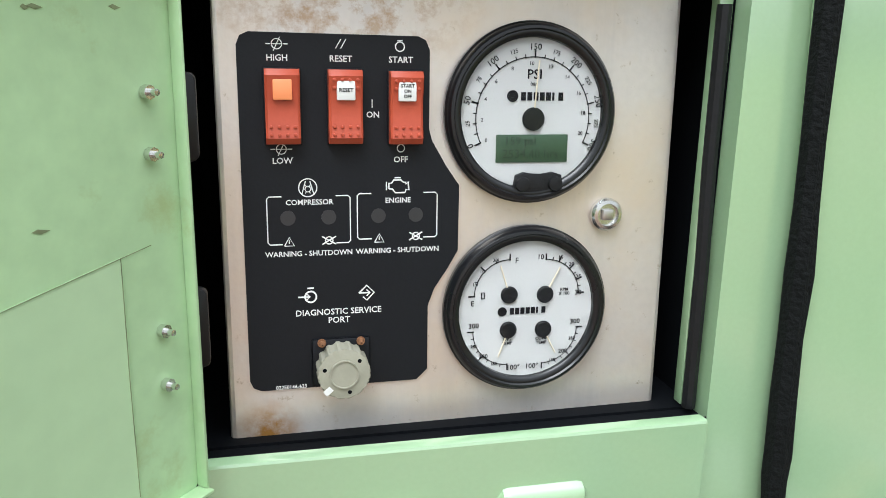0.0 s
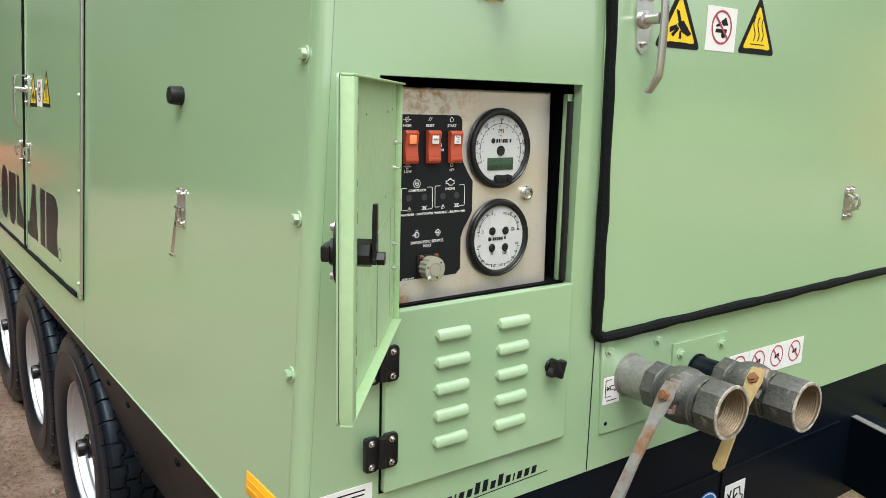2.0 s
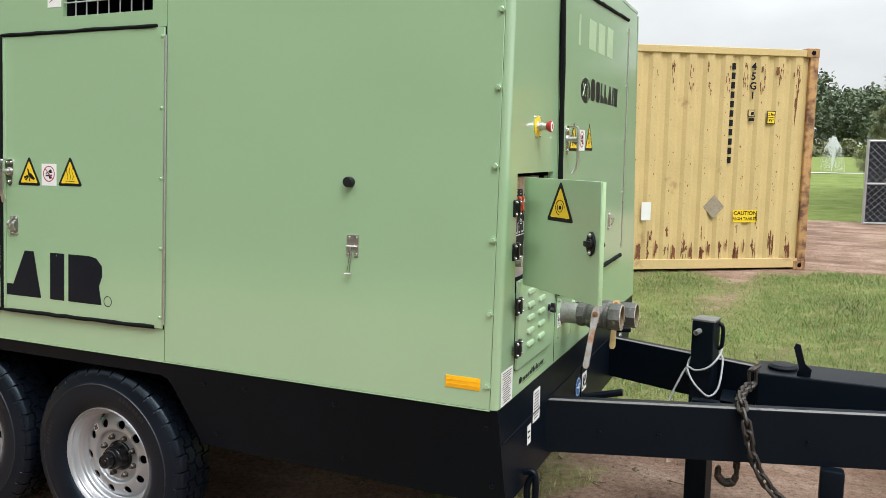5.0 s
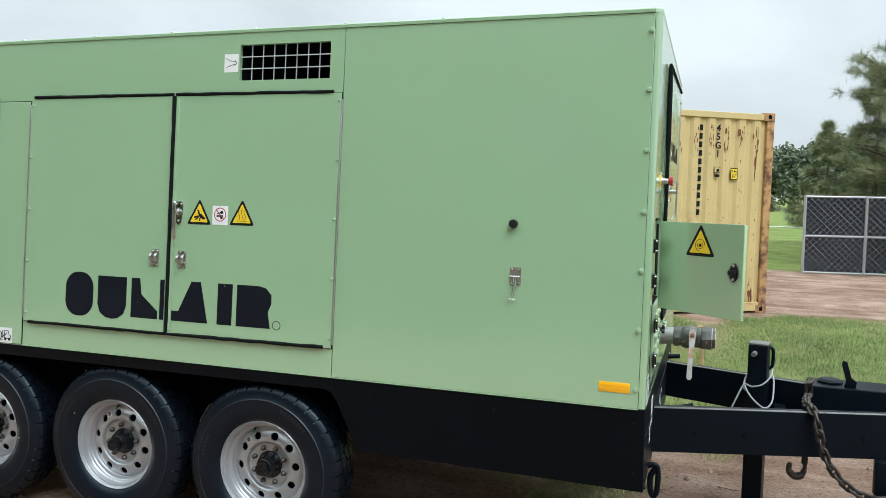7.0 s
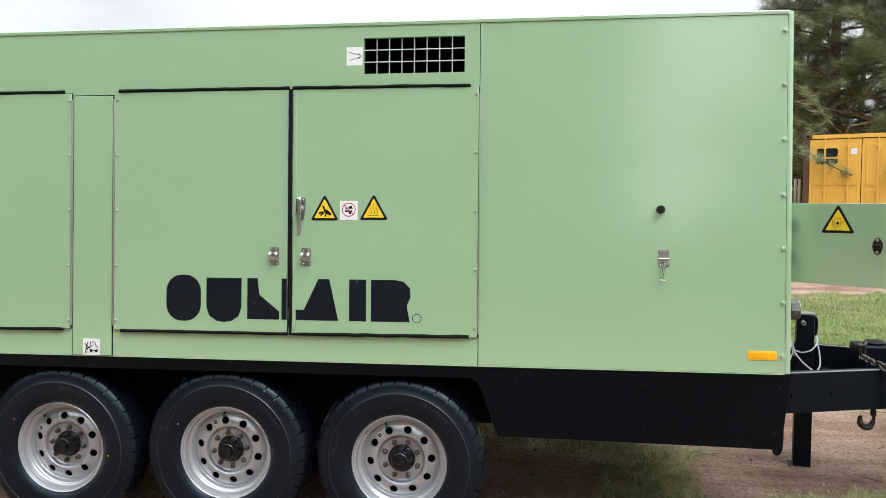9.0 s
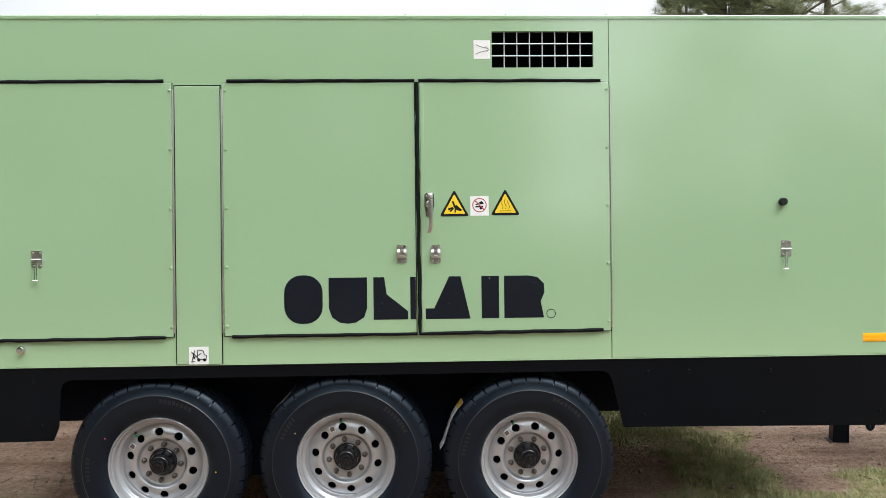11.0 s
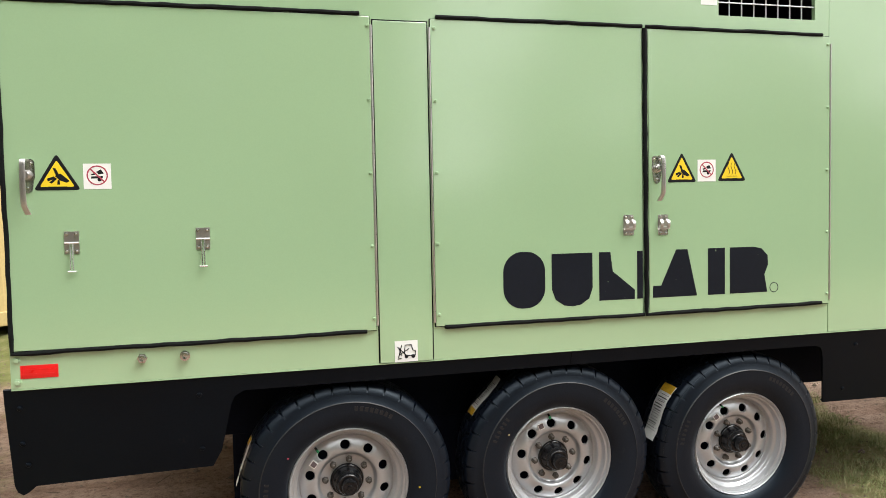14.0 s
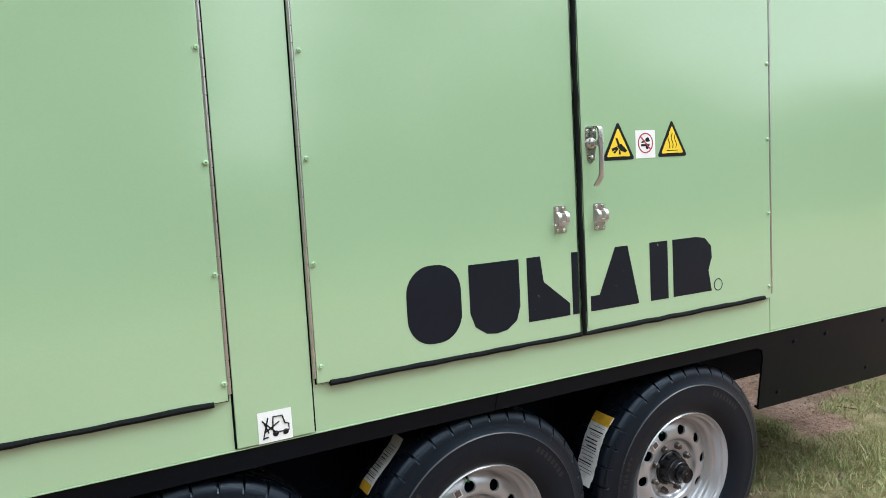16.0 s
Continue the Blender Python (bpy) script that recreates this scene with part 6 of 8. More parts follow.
eng = [(-0.0065, -0.002), (-0.0065, 0.002), (-0.0045, 0.002), (-0.003, 0.0042), (0.002, 0.0042), (0.004, 0.0025), (0.0055, 0.0025), (0.0055, 0.001), (0.0072, 0.003), (0.0078, -0.003), (0.0058, -0.0025), (0.005, -0.0048), (-0.002, -0.0048), (-0.004, -0.0022), (-0.0065, -0.002)]
line([(0.299 + x, 1.4165 + y) for x, y in eng], 0.0006)
line([(0.2965, 1.4223), (0.301, 1.4223)], 0.0005)
line([(0.2908, 1.4135), (0.2908, 1.4195)], 0.0005)
for u0, u1, vb, vt in ((0.208, 0.265, 1.377, 1.4105), (0.270, 0.3275, 1.379, 1.4115)):
    line([(u0 + 0.010, vt), (u0 + 0.0015, vt), (u0, vt - 0.0015), (u0, vb + 0.0015), (u0 + 0.0015, vb), (u0 + 0.010, vb)], 0.00045)
    line([(u1 - 0.010, vt), (u1 - 0.0015, vt), (u1, vt - 0.0015), (u1, vb + 0.0015), (u1 - 0.0015, vb), (u1 - 0.010, vb)], 0.00045)
for u, v in ((0.2225, 1.3785), (0.2855, 1.379)):
    line([(u - 0.0034, v - 0.0026), (u + 0.0034, v - 0.0026), (u, v + 0.0035), (u - 0.0034, v - 0.0026)], 0.0004)
    line([(u, v - 0.001), (u, v + 0.0015)], 0.0004)
for u, v in ((0.250, 1.379), (0.312, 1.380)):
    circle(u, v, 0.003, 0.0004)
    line([(u - 0.0048, v - 0.0028), (u + 0.0048, v + 0.0028)], 0.0005)
    line([(u - 0.0048, v + 0.0028), (u + 0.0048, v - 0.0028)], 0.0005)
LAMP = mat("dark_lamp_window", (0.03, 0.031, 0.034), 0.3, vary=0.05, bump=0)
for u in (0.222, 0.250, 0.285, 0.312):
    flat("lamp_window", ring_pts((u, 1.3955), 0.0052, 20), LAMP, overlay, 0.0013, 0.0002)
circle(0.2362, 1.3385, 0.0046, 0.0006)
line([(0.234, 1.3448), (0.2385, 1.3448)], 0.0006)
line([(0.2275, 1.3385), (0.2355, 1.3385)], 0.0006)
line([(0.233, 1.341), (0.2358, 1.3385), (0.233, 1.336)], 0.0005)
line([(0.2705, 1.3395), (0.2762, 1.345), (0.2815, 1.3395), (0.2762, 1.334), (0.2735, 1.3365)], 0.0006)
line([(0.2705, 1.3395), (0.2785, 1.3395)], 0.0006)
line([(0.276, 1.3418), (0.2785, 1.3395), (0.276, 1.337)], 0.0005)


# rocker switches
def rocker(u, v, kind):
    bm = B()
    box(bm, u - 0.0122, u + 0.0122, v - 0.0253, v + 0.0253, 0.0012, 0.0035, 0.001)
    sw = part("rocker_switch", bm, INK, cp, "orange rocker switch")
    bm = B()
    rows = []
    for i in range(13):
        s = i / 12
        y = v - 0.0245 + 0.049 * s
        z = 0.0035 + 0.0075 + 0.006 * abs(s - 0.46) ** 1.6 * 2 - (0.004 if s in (0.0, 1.0) else 0)
        rows.append([bm.verts.new((u + x, y, 0.0035 if k in (0, 5) else z - (0.0012 if k in (1, 4) else 0))) for k, x in enumerate((-0.0113, -0.0113, -0.0098, 0.0098, 0.0113, 0.0113))])
    for a, b in zip(rows, rows[1:]):
        for k in range(5):
            bm.faces.new((a[k], a[k + 1], b[k + 1], b[k]))
    bm.faces.new([rows[0][k] for k in range(6)][::-1])
    bm.faces.new([rows[-1][k] for k in range(6)])
    part("rocker_cap", bm, ORANGE, sw, "faded orange rocker")
    bm = B()
    for r0 in (0, 1):
        for c0 in range(4):
            lathe(bm, [(0.0012, 0), (0.001, 0.0009), (0, 0.0013)], 8, m=at(u - 0.0078 + 0.0052 * c0, v - 0.013 - 0.0052 * r0, 0.0126 + 0.0009 * r0))
            if kind:
                if r0 == 0 or c0 in (0, 3):
                    lathe(bm, [(0.0012, 0), (0.001, 0.0009), (0, 0.0013)], 8, m=at(u - 0.0078 + 0.0052 * c0, v + 0.018 - 0.0052 * r0, 0.0138 - 0.0005 * r0))
    part("grip_dots", bm, ORANGE, sw)
    bm = B()
    box(bm, u - 0.0062, u + 0.0062, v + 0.0045, v + 0.018, 0.011, 0.0142 if not kind else 0.0137, 0.0008)
    lens = part("lens", bm, WHITE if kind else ORANGE_LT, sw, "white legend lens" if kind else "orange lens")
    if kind == 1:
        txt("RESET", 0.0036, u, v + 0.0112, INK, sw, 0.0139)
    if kind == 2:
        for k, s in enumerate(("START", "ON", "OFF")):
            txt(s, 0.0032, u, v + 0.0148 - 0.0035 * k, INK, sw, 0.0139)


rocker(0.2205, 1.4715, 0)
rocker(0.262, 1.4715, 1)
rocker(0.3035, 1.471, 2)

# service port cap
bm = B()
pts = []
for i in range(60):
    a = 2 * math.pi * i / 60
    r = 0.0188 if (i % 4) < 2 else 0.0175
    pts.append((0.257 + r * math.cos(a), 1.2865 + r * math.sin(a)))
slab(bm, pts, 0.004, 0.022, 0.0012)
port = part("service_port_cap", bm, KHAKI, cp, "knurled olive-grey port cap")
bm = B()
lathe(bm, [(0.0105, 0.0222), (0.0105, 0.0235), (0.0096, 0.0235), (0.0096, 0.0226), (0, 0.0226)], 24, m=at(0.257, 1.2865))
part("cap_ring", bm, KHAKI, port)
bm = B()
box(bm, 0.236, 0.278, 1.272, 1.307, 0.0012, 0.004, 0.002)
part("port_flange", bm, DECAL, port)
for a in (40, 165, 285):
    bm = B()
    lathe(bm, [(0.0015, 0.0), (0.0, 0.0001)], 10, m=at(0.257 + 0.0142 * math.cos(radians(a)), 1.2865 + 0.0142 * math.sin(radians(a)), 0.02205))
    part("cap_hole", bm, BLACK_IN, port)
part("chipped_notch", box(B(), -0.003, 0.003, -0.0022, 0.0022, 0, 0.0006), WHITE, port, "chipped pale notch", at(0.2455, 1.2745, 0.0218, 40))
for u in (0.243, 0.271):
    screw(port, u, 1.3045, 0.004, 0.0021, RUST)

# key switch
bm = B()
lathe(bm, [(0.0125, 0), (0.0125, 0.004), (0.011, 0.006), (0.0085, 0.0065), (0.008, 0.0035), (0.0, 0.0035)], 28, m=at(0.459, 1.392, 0.0005))
key = part("lock_barrel", bm, CHROME, cp, "chrome lock barrel")
bm = B()
box(bm, 0.4548, 0.4632, 1.388, 1.396, 0.0042, 0.007, 0.0006)
part("key_slot", bm, STEEL, key)


# gauges
BEZEL = mat("glossy_black_bezel", (0.006, 0.0065, 0.008), 0.28, vary=0.1, bump=0.01, spec=0.5)

def gauge(u, v, r, label):
    bm = B()
    lathe(bm, [(r - 0.001, 0.0005), (r, 0.002), (r, 0.0055), (r - 0.0012, 0.0068), (r - 0.0016, 0.0075), (r - 0.0018, 0.0095), (r - 0.0035, 0.0115), (r - 0.0055, 0.0118), (r - 0.0066, 0.0106), (r - 0.0075, 0.0108), (r - 0.0098, 0.0102), (r - 0.0112, 0.0088), (r - 0.0116, 0.0053)], 64, m=at(u, v))
    g = part("gauge_bezel", bm, BEZEL, cp, label)
    bm = B()
    lathe(bm, [(r - 0.0114, 0.0052), (0, 0.0052)], 64, m=at(u, v))
    dial = part("dial", bm, DIAL, g, "white printed dial")
    bm = B()
    lathe(bm, [(r - 0.0115, 0.0082), (0, 0.0083)], 48, m=at(u, v))
    gl = part("gauge_glass", bm, GLASS, g)
    gl.visible_shadow = False
    return g


def scale(g, u, v, r, a0, a1, count, long_every, width=0.0007, out=1):
    """Arc with ticks; angles in degrees."""
    W = 0.0056
    arc = [(u + r * math.cos(radians(a0 + (a1 - a0) * i / 40)), v + r * math.sin(radians(a0 + (a1 - a0) * i / 40))) for i in range(41)]
    line(arc, width * 0.5, INK, g, W)
    for i in range(count + 1):
        a = radians(a0 + (a1 - a0) * i / count)
        L = 0.0046 if i % long_every == 0 else 0.0022
        line([(u + (r - 0.0006) * math.cos(a), v + (r - 0.0006) * math.sin(a)), (u + (r + L * out) * math.cos(a), v + (r + L * out) * math.sin(a))], width * (0.85 if i % long_every == 0 else 0.55), INK, g, W)


def knob(g, u, v, r, h):
    bm = B()
    lathe(bm, [(r, 0.0053), (r, h - 0.001), (r - 0.001, h), (0, h + 0.0002)], 24, m=at(u, v))
    part("pointer_hub", bm, RUBBER, g, "black pointer hub")


POINTER = mat("pointer_cream", (0.8, 0.72, 0.55), 0.5, vary=0.02, bump=0)


def pointer(g, u, v, ang, a, b):
    c, s = math.cos(radians(ang)), math.sin(radians(ang))
    line([(u + a * c, v + a * s), (u + b * c, v + b * s)], 0.0006, POINTER, g, 0.0068)


G1 = (0.3955, 1.4672)
g1 = gauge(*G1, 0.0645, "black-rimmed air pressure gauge with display")
H1 = (0.3965, 1.4635)
scale(g1, H1[0], H1[1] + 0.0005, 0.0428, 204, -24, 24, 4)
for k in range(7):
    a = 204 - 228 * k / 6
    txt(str(50 * k), 0.0062, H1[0] + 0.0505 * math.cos(radians(a)), H1[1] + 0.001 + 0.049 * math.sin(radians(a)), INK, g1, 0.0056, a - 90 if k not in (0, 6) else a - 90, 0.004)
for k in range(6):
    a = 204 - 228 * (k + 0.5) / 6
    txt(str(25 + 50 * k), 0.0042, H1[0] + 0.0487 * math.cos(radians(a)), H1[1] + 0.001 + 0.048 * math.sin(radians(a)), INK, g1, 0.0056, a - 90, 0.0)
for k in range(11):
    a = 204 - 228 * k * 2 / 20.7
    txt(str(2 * k), 0.0038, H1[0] + 0.0382 * math.cos(radians(a)), H1[1] + 0.0005 + 0.0382 * math.sin(radians(a)), INK, g1, 0.0056, 0, 0.0)
txt("PSI", 0.0095, 0.3965, 1.4945, INK, g1, 0.0056, 0, 0.01)
txt("bar", 0.0042, 0.3962, 1.4883, INK, g1, 0.0056, 0, 0)
flat("logo_shape", ring_pts((0.3805, 1.4795), 0.0042, 16), INK, g1, 0.0055, 0.0003)
for k in range(7):
    u = 0.3868 + 0.0047 * k
    flat("logo_shape", [(u, 1.4765), (u + (0.0036 if k != 5 else 0.0016), 1.4765), (u + (0.0036 if k != 5 else 0.0016), 1.4823), (u, 1.4823)], INK, g1, 0.0055, 0.0003)
bm = B()
box(bm, 0.369, 0.4235, 1.4325, 1.4525, 0.0053, 0.0062, 0.0004)
part("display", bm, LCD, g1, "green liquid-crystal display")
txt("159 psi", 0.0085, 0.387, 1.4478, LCD_INK, g1, 0.0066, 0, 0.0)
txt("2534.40 hrs", 0.009, 0.395, 1.4385, LCD_INK, g1, 0.0066, 0, 0.0)
bm = B()
slab(bm, [(0.382, 1.413), (0.384, 1.4235), (0.390, 1.4255), (0.401, 1.4235), (0.412, 1.4255), (0.4185, 1.4235), (0.4205, 1.414), (0.412, 1.4095), (0.401, 1.408), (0.391, 1.4092)][::-1], 0.0053, 0.0105, 0.001)
kp = part("keypad", bm, RUBBER, g1, "black two-button keypad")
for u in (0.3885, 0.4135):
    bm = B()
    lathe(bm, [(0.0055, 0.0105), (0.005, 0.0125), (0, 0.0132)], 18, m=at(u, 1.4172))
    part("keypad_button", bm, RUBBER, kp)
knob(g1, *H1, 0.0083, 0.0079)
pointer(g1, *H1, 86, 0.008, 0.041)

G2 = (0.3965, 1.3215)
g2 = gauge(*G2, 0.0645, "black-rimmed four-in-one engine gauge")
hubs = ((0.3825, 1.3335), (0.411, 1.3325), (0.3825, 1.306), (0.4105, 1.305))
for h in hubs:
    knob(g2, *h, 0.0066, 0.0079)
scale(g2, *hubs[0], 0.027, 90, 180, 4, 2)
scale(g2, *hubs[1], 0.027, 90, 0, 8, 2)
scale(g2, *hubs[2], 0.0275, 180, 270, 8, 4, 0.0006)
scale(g2, *hubs[3], 0.0275, 0, -90, 8, 4, 0.0006)
for s, u, v, z in (("E", 0.354, 1.3278, 0.0055), ("F", 0.3878, 1.3595, 0.006), ("1/2", 0.3615, 1.3525, 0.0035), ("3/4", 0.3715, 1.3605, 0.0035), ("1/4", 0.356, 1.3425, 0.0035), ("10", 0.4065, 1.3615, 0.0055), ("15", 0.4225, 1.3605, 0.0045), ("20", 0.4315, 1.355, 0.0045), ("25", 0.4375, 1.345, 0.0045), ("30", 0.438, 1.3325, 0.0055),
                   ("RPM", 0.4265, 1.3355, 0.0036), ("X 100", 0.4265, 1.3322, 0.0036), ("300", 0.3555, 1.3105, 0.0055), ("250", 0.356, 1.2945, 0.0036), ("200", 0.3635, 1.286, 0.0048), ("150", 0.372, 1.2795, 0.0034), ("100°", 0.3875, 1.2755, 0.0058), ("100°", 0.4025, 1.2755, 0.0058), ("150", 0.419, 1.2795, 0.0034), ("200", 0.4275, 1.286, 0.0048), ("250", 0.4345, 1.296, 0.0036), ("300", 0.4365, 1.3095, 0.0055), ("COMP", 0.4095, 1.2975, 0.0035), ("TEMP", 0.4095, 1.2942, 0.0035), ("ENG", 0.382, 1.2985, 0.0035), ("TEMP", 0.382, 1.2952, 0.0035)):
    txt(s, z, u, v, INK, g2, 0.0056, 0, 0.006)
for k, (a, b) in enumerate(((108, 0.024), (62, 0.024), (250, 0.022), (-62, 0.022))):
    pointer(g2, *hubs[k], a, 0.006, b)
flat("logo_shape", ring_pts((0.3775, 1.3205), 0.0036, 16), INK, g2, 0.0055, 0.0003)
for k in range(7):
    u = 0.3835 + 0.0042 * k
    flat("logo_shape", [(u, 1.318), (u + (0.0032 if k != 5 else 0.0014), 1.318), (u + (0.0032 if k != 5 else 0.0014), 1.323), (u, 1.323)], INK, g2, 0.0055, 0.0003)
line([(0.361, 1.3315), (0.361, 1.336), (0.3635, 1.336), (0.3635, 1.3315), (0.361, 1.3315)], 0.0004, INK, g2, 0.0056)


# ---------- outlet valves ----------
def ball_valve(label, y, z, tip, nip, pipe_mat, handle_dir, handle_mat, bolt_at):
    """Along +x from the plate; w is the axis."""
    m = FRONT @ at(y, z, 0.0055)
    v = thing("ball_valve", label, "valve", m, group="air outlet valves")
    bm = B()
    lathe(bm, [(0.0, 0.0), (nip + 0.004, 0.0), (nip + 0.004, 0.003), (nip, 0.004), (nip, 0.072), (0.0, 0.072)], 40)
    part("pipe_nipple", bm, pipe_mat, v, "galvanised pipe nipple" if pipe_mat is NIPPLE else "black pipe nipple")
    bm = B()
    lathe(bm, [(nip + 0.0002, 0.060), (0.043, 0.061), (0.0465, 0.064), (0.0465, 0.088), (0.0435, 0.091)], 8)
    part("union_collar", bm, IRON, v, "dark eight-sided collar")
    bm = B()
    lathe(bm, [(0.0415, 0.089), (0.0425, 0.097), (0.046, 0.100), (0.0495, 0.108), (0.052, 0.118), (0.0525, 0.128), (0.052, 0.138), (0.0495, 0.149), (0.046, 0.156), (0.0455, 0.163), (0.0485, 0.1645), (0.0485, 0.1695), (0.046, 0.171), (0.0465, 0.180)], 44)
    part("valve_body", bm, IRON, v, "weathered grey cast valve body")
    bm = B()
    lathe(bm, [(0.0455, 0.178), (0.0495, 0.182), (0.0515, 0.186), (0.0515, tip - 0.004), (0.049, tip)], 8)
    part("hex_end", bm, IRON, v, "chipped grey hexagonal end")
    bm = B()
    lathe(bm, [(0.0495, tip - 0.0022), (0.0492, tip + 0.0005), (0.0462, tip + 0.0012), (0.0435, tip + 0.0006)], 40)
    part("mouth_rim", bm, CHIPPED, v, "pale chipped rim")
    bm = B()
    lathe(bm, [(0.0478, tip + 0.0004), (0.0425, tip - 0.0006)] + [q for k in range(9) for q in ((0.0425, tip - 0.003 - 0.0045 * k), (0.0402, tip - 0.0052 - 0.0045 * k))] + [(0.0395, tip - 0.048), (0.03, tip - 0.06), (0, tip - 0.06)], 40)
    part("threaded_mouth", bm, mat_brass, v, "threaded mouth with brownish brass threads")
    hb = Vector(bolt_at) - Vector((y, z, 0.0055))
    bm = B()
    ax = Vector((hb.x, hb.y, 0)).normalized()
    m2 = Matrix.Translation((hb.x - ax.x * 0.02, hb.y - ax.y * 0.02, hb.z)) @ ax.to_track_quat("Z", "Y").to_matrix().to_4x4()
    lathe(bm, [(0.016, -0.012), (0.016, 0.006), (0.008, 0.007), (0.008, 0.02)], 18, m=m2)
    part("stem", bm, IRON, v)
    bm = B()
    box(bm, -0.03, 0.03, -0.011, 0.011, -0.010, -0.002, 0.002, m=m2)
    box(bm, 0.022, 0.030, -0.011, 0.011, -0.0018, 0.010, 0.001, m=m2)
    part("stop_bracket", bm, RUST_GREY, v, "stop bracket under the lever")
    bm = B()
    lathe(bm, [(0.0105, 0.0), (0.0105, 0.008), (0.0065, 0.0082), (0.0065, 0.012), (0, 0.0125)], 6, m=m2 @ Matrix.Translation((0, 0, 0.0155)))
    nut = part("stem_nut", bm, RUST, v, "rusty stem nut")
    bm = B()
    end = Vector(handle_dir) - Vector((y, z, 0.0055))
    p0 = Vector((hb.x - ax.x * 0.006, hb.y - ax.y * 0.006, hb.z))
    d = end - p0
    side_v = d.cross(ax).normalized()
    pts = [p0 - d * 0.12, p0, p0 + d * 0.3, p0 + d * 0.6, p0 + d * 0.95, p0 + d]
    wd = [0.012, 0.016, 0.011, 0.0105, 0.012, 0.006]
    lift = [0, 0, 0.004, 0.008, 0.008, 0.008]
    prev = None
    for p, w_, h in zip(pts, wd, lift):
        q = p + ax * h
        cur = [bm.verts.new(q + side_v * w_ - ax * 0.0025), bm.verts.new(q + side_v * w_ * 0.92 + ax * 0.0025), bm.verts.new(q - side_v * w_ * 0.92 + ax * 0.0025), bm.verts.new(q - side_v * w_ - ax * 0.0025)]
        if prev:
            for k in range(4):
                bm.faces.new((prev[k], prev[(k + 1) % 4], cur[(k + 1) % 4], cur[k]))
        else:
            bm.faces.new(cur[::-1])
        prev = cur
    bm.faces.new(prev)
    part("handle", bm, handle_mat, v, "worn steel lever with rust" if handle_mat is RUST_GREY else "tan coated lever")
    return v


CHIPPED = mat("chipped_rim", (0.34, 0.31, 0.26), 0.6, metal=0.2, vary=0.4, scale=60, bump=0.4, stain=(0.62, 0.56, 0.45), stain_amount=0.6, stain_scale=40)
mat_brass = mat("worn_brass", (0.26, 0.2, 0.13), 0.42, metal=0.6, vary=0.25, scale=30, fine=200, bump=0.2, stain=(0.2, 0.2, 0.19), stain_amount=0.5, stain_scale=20)
RUST_GREY = mat("rusty_grey_lever", (0.3, 0.29, 0.28), 0.55, metal=0.4, vary=0.2, scale=16, fine=120, bump=0.2, stain=(0.28, 0.13, 0.065), stain_amount=0.85, stain_scale=14)
TAN = mat("tan_lever_sleeve", (0.42, 0.3, 0.13), 0.6, vary=0.2, scale=20, bump=0.1)
ball_valve("weathered ball valve with rusty lever on a galvanised nipple", 0.712, 1.031, 0.229, 0.0395, NIPPLE, (0.535, 0.868, 0.145), RUST_GREY, (0.632, 1.052, 0.150))
ball_valve("weathered ball valve with tan lever on a black nipple", 0.930, 1.000, 0.246, 0.031, BLACK, (0.750, 0.895, 0.195), TAN, (0.852, 1.052, 0.182))

# ---------- front skirt details ----------
for u0, u1, v0, v1, lb, rows_, sd in ((0.370, 0.451, 0.69, 0.808, "white instruction sticker", 9, 7), (0.31, 0.35, 0.63, 0.70, "cream paper sticker", 2, 9)):
    sheet("notice_sticker", near_beam, u0, u1, v0, v1, 0.0, lb, rows_, seed=sd).matrix_basis = NB.inverted() @ FRONT
fk = fork_symbol(near_beam, 1.09, 1.17, 0.602, 0.682, 0.0)
fk.matrix_basis = NB.inverted() @ FRONT
bl = flat("blue_sign", ring_pts((1.022, 0.645), 0.042, 28), BLUE_PRINT, near_beam, 0.0, 0.0006, "round blue padlock sticker", NB.inverted() @ FRONT)
part("sign_symbol", holed(B(), ring_pts((1.022, 0.645), 0.039, 28), ring_pts((1.022, 0.645), 0.036, 28), 0.0007, 0.001), WHITE, bl)
part("sign_symbol", holed(B(), ring_pts((1.036, 0.645), 0.014, 20), ring_pts((1.036, 0.645), 0.009, 20), 0.0007, 0.001), WHITE, bl)
part("sign_symbol", tube(B(), [(0.995, 0.645, 0.0008), (1.022, 0.645, 0.0008)], 0.003, 5), WHITE, bl)
sheet("notice_sticker", near_beam, 1.885, 1.95, 0.655, 0.736, 0.0, "white instruction sticker", 3, seed=12).matrix_basis = NB.inverted() @ FRONT
bm = B()
box(bm, 0.05, 1.6, 0.7245, 0.7285, -0.0018, 0.003, 0.001)
part("skirt_fold", bm, BLACK, cha, "", FRONT)
bm = B()
box(bm, 1.07, 1.0745, 0.54, 0.722, -0.0018, 0.001)
part("skirt_fold", bm, BLACK_IN, cha, "", FRONT)
# shackle hanging at the front corner
bm = B()
tube(bm, smooth_path([(-0.013, 0.28, 0.545), (0.021, 0.28, 0.55), (0.031, 0.28, 0.51), (0.028, 0.28, 0.44), (0.015, 0.28, 0.42), (0.003, 0.28, 0.44), (0.001, 0.28, 0.5), (0.021, 0.28, 0.54)], 5), 0.012, 10)
part("tie_down_ring", bm, BLACK, cha, "black tie-down ring")

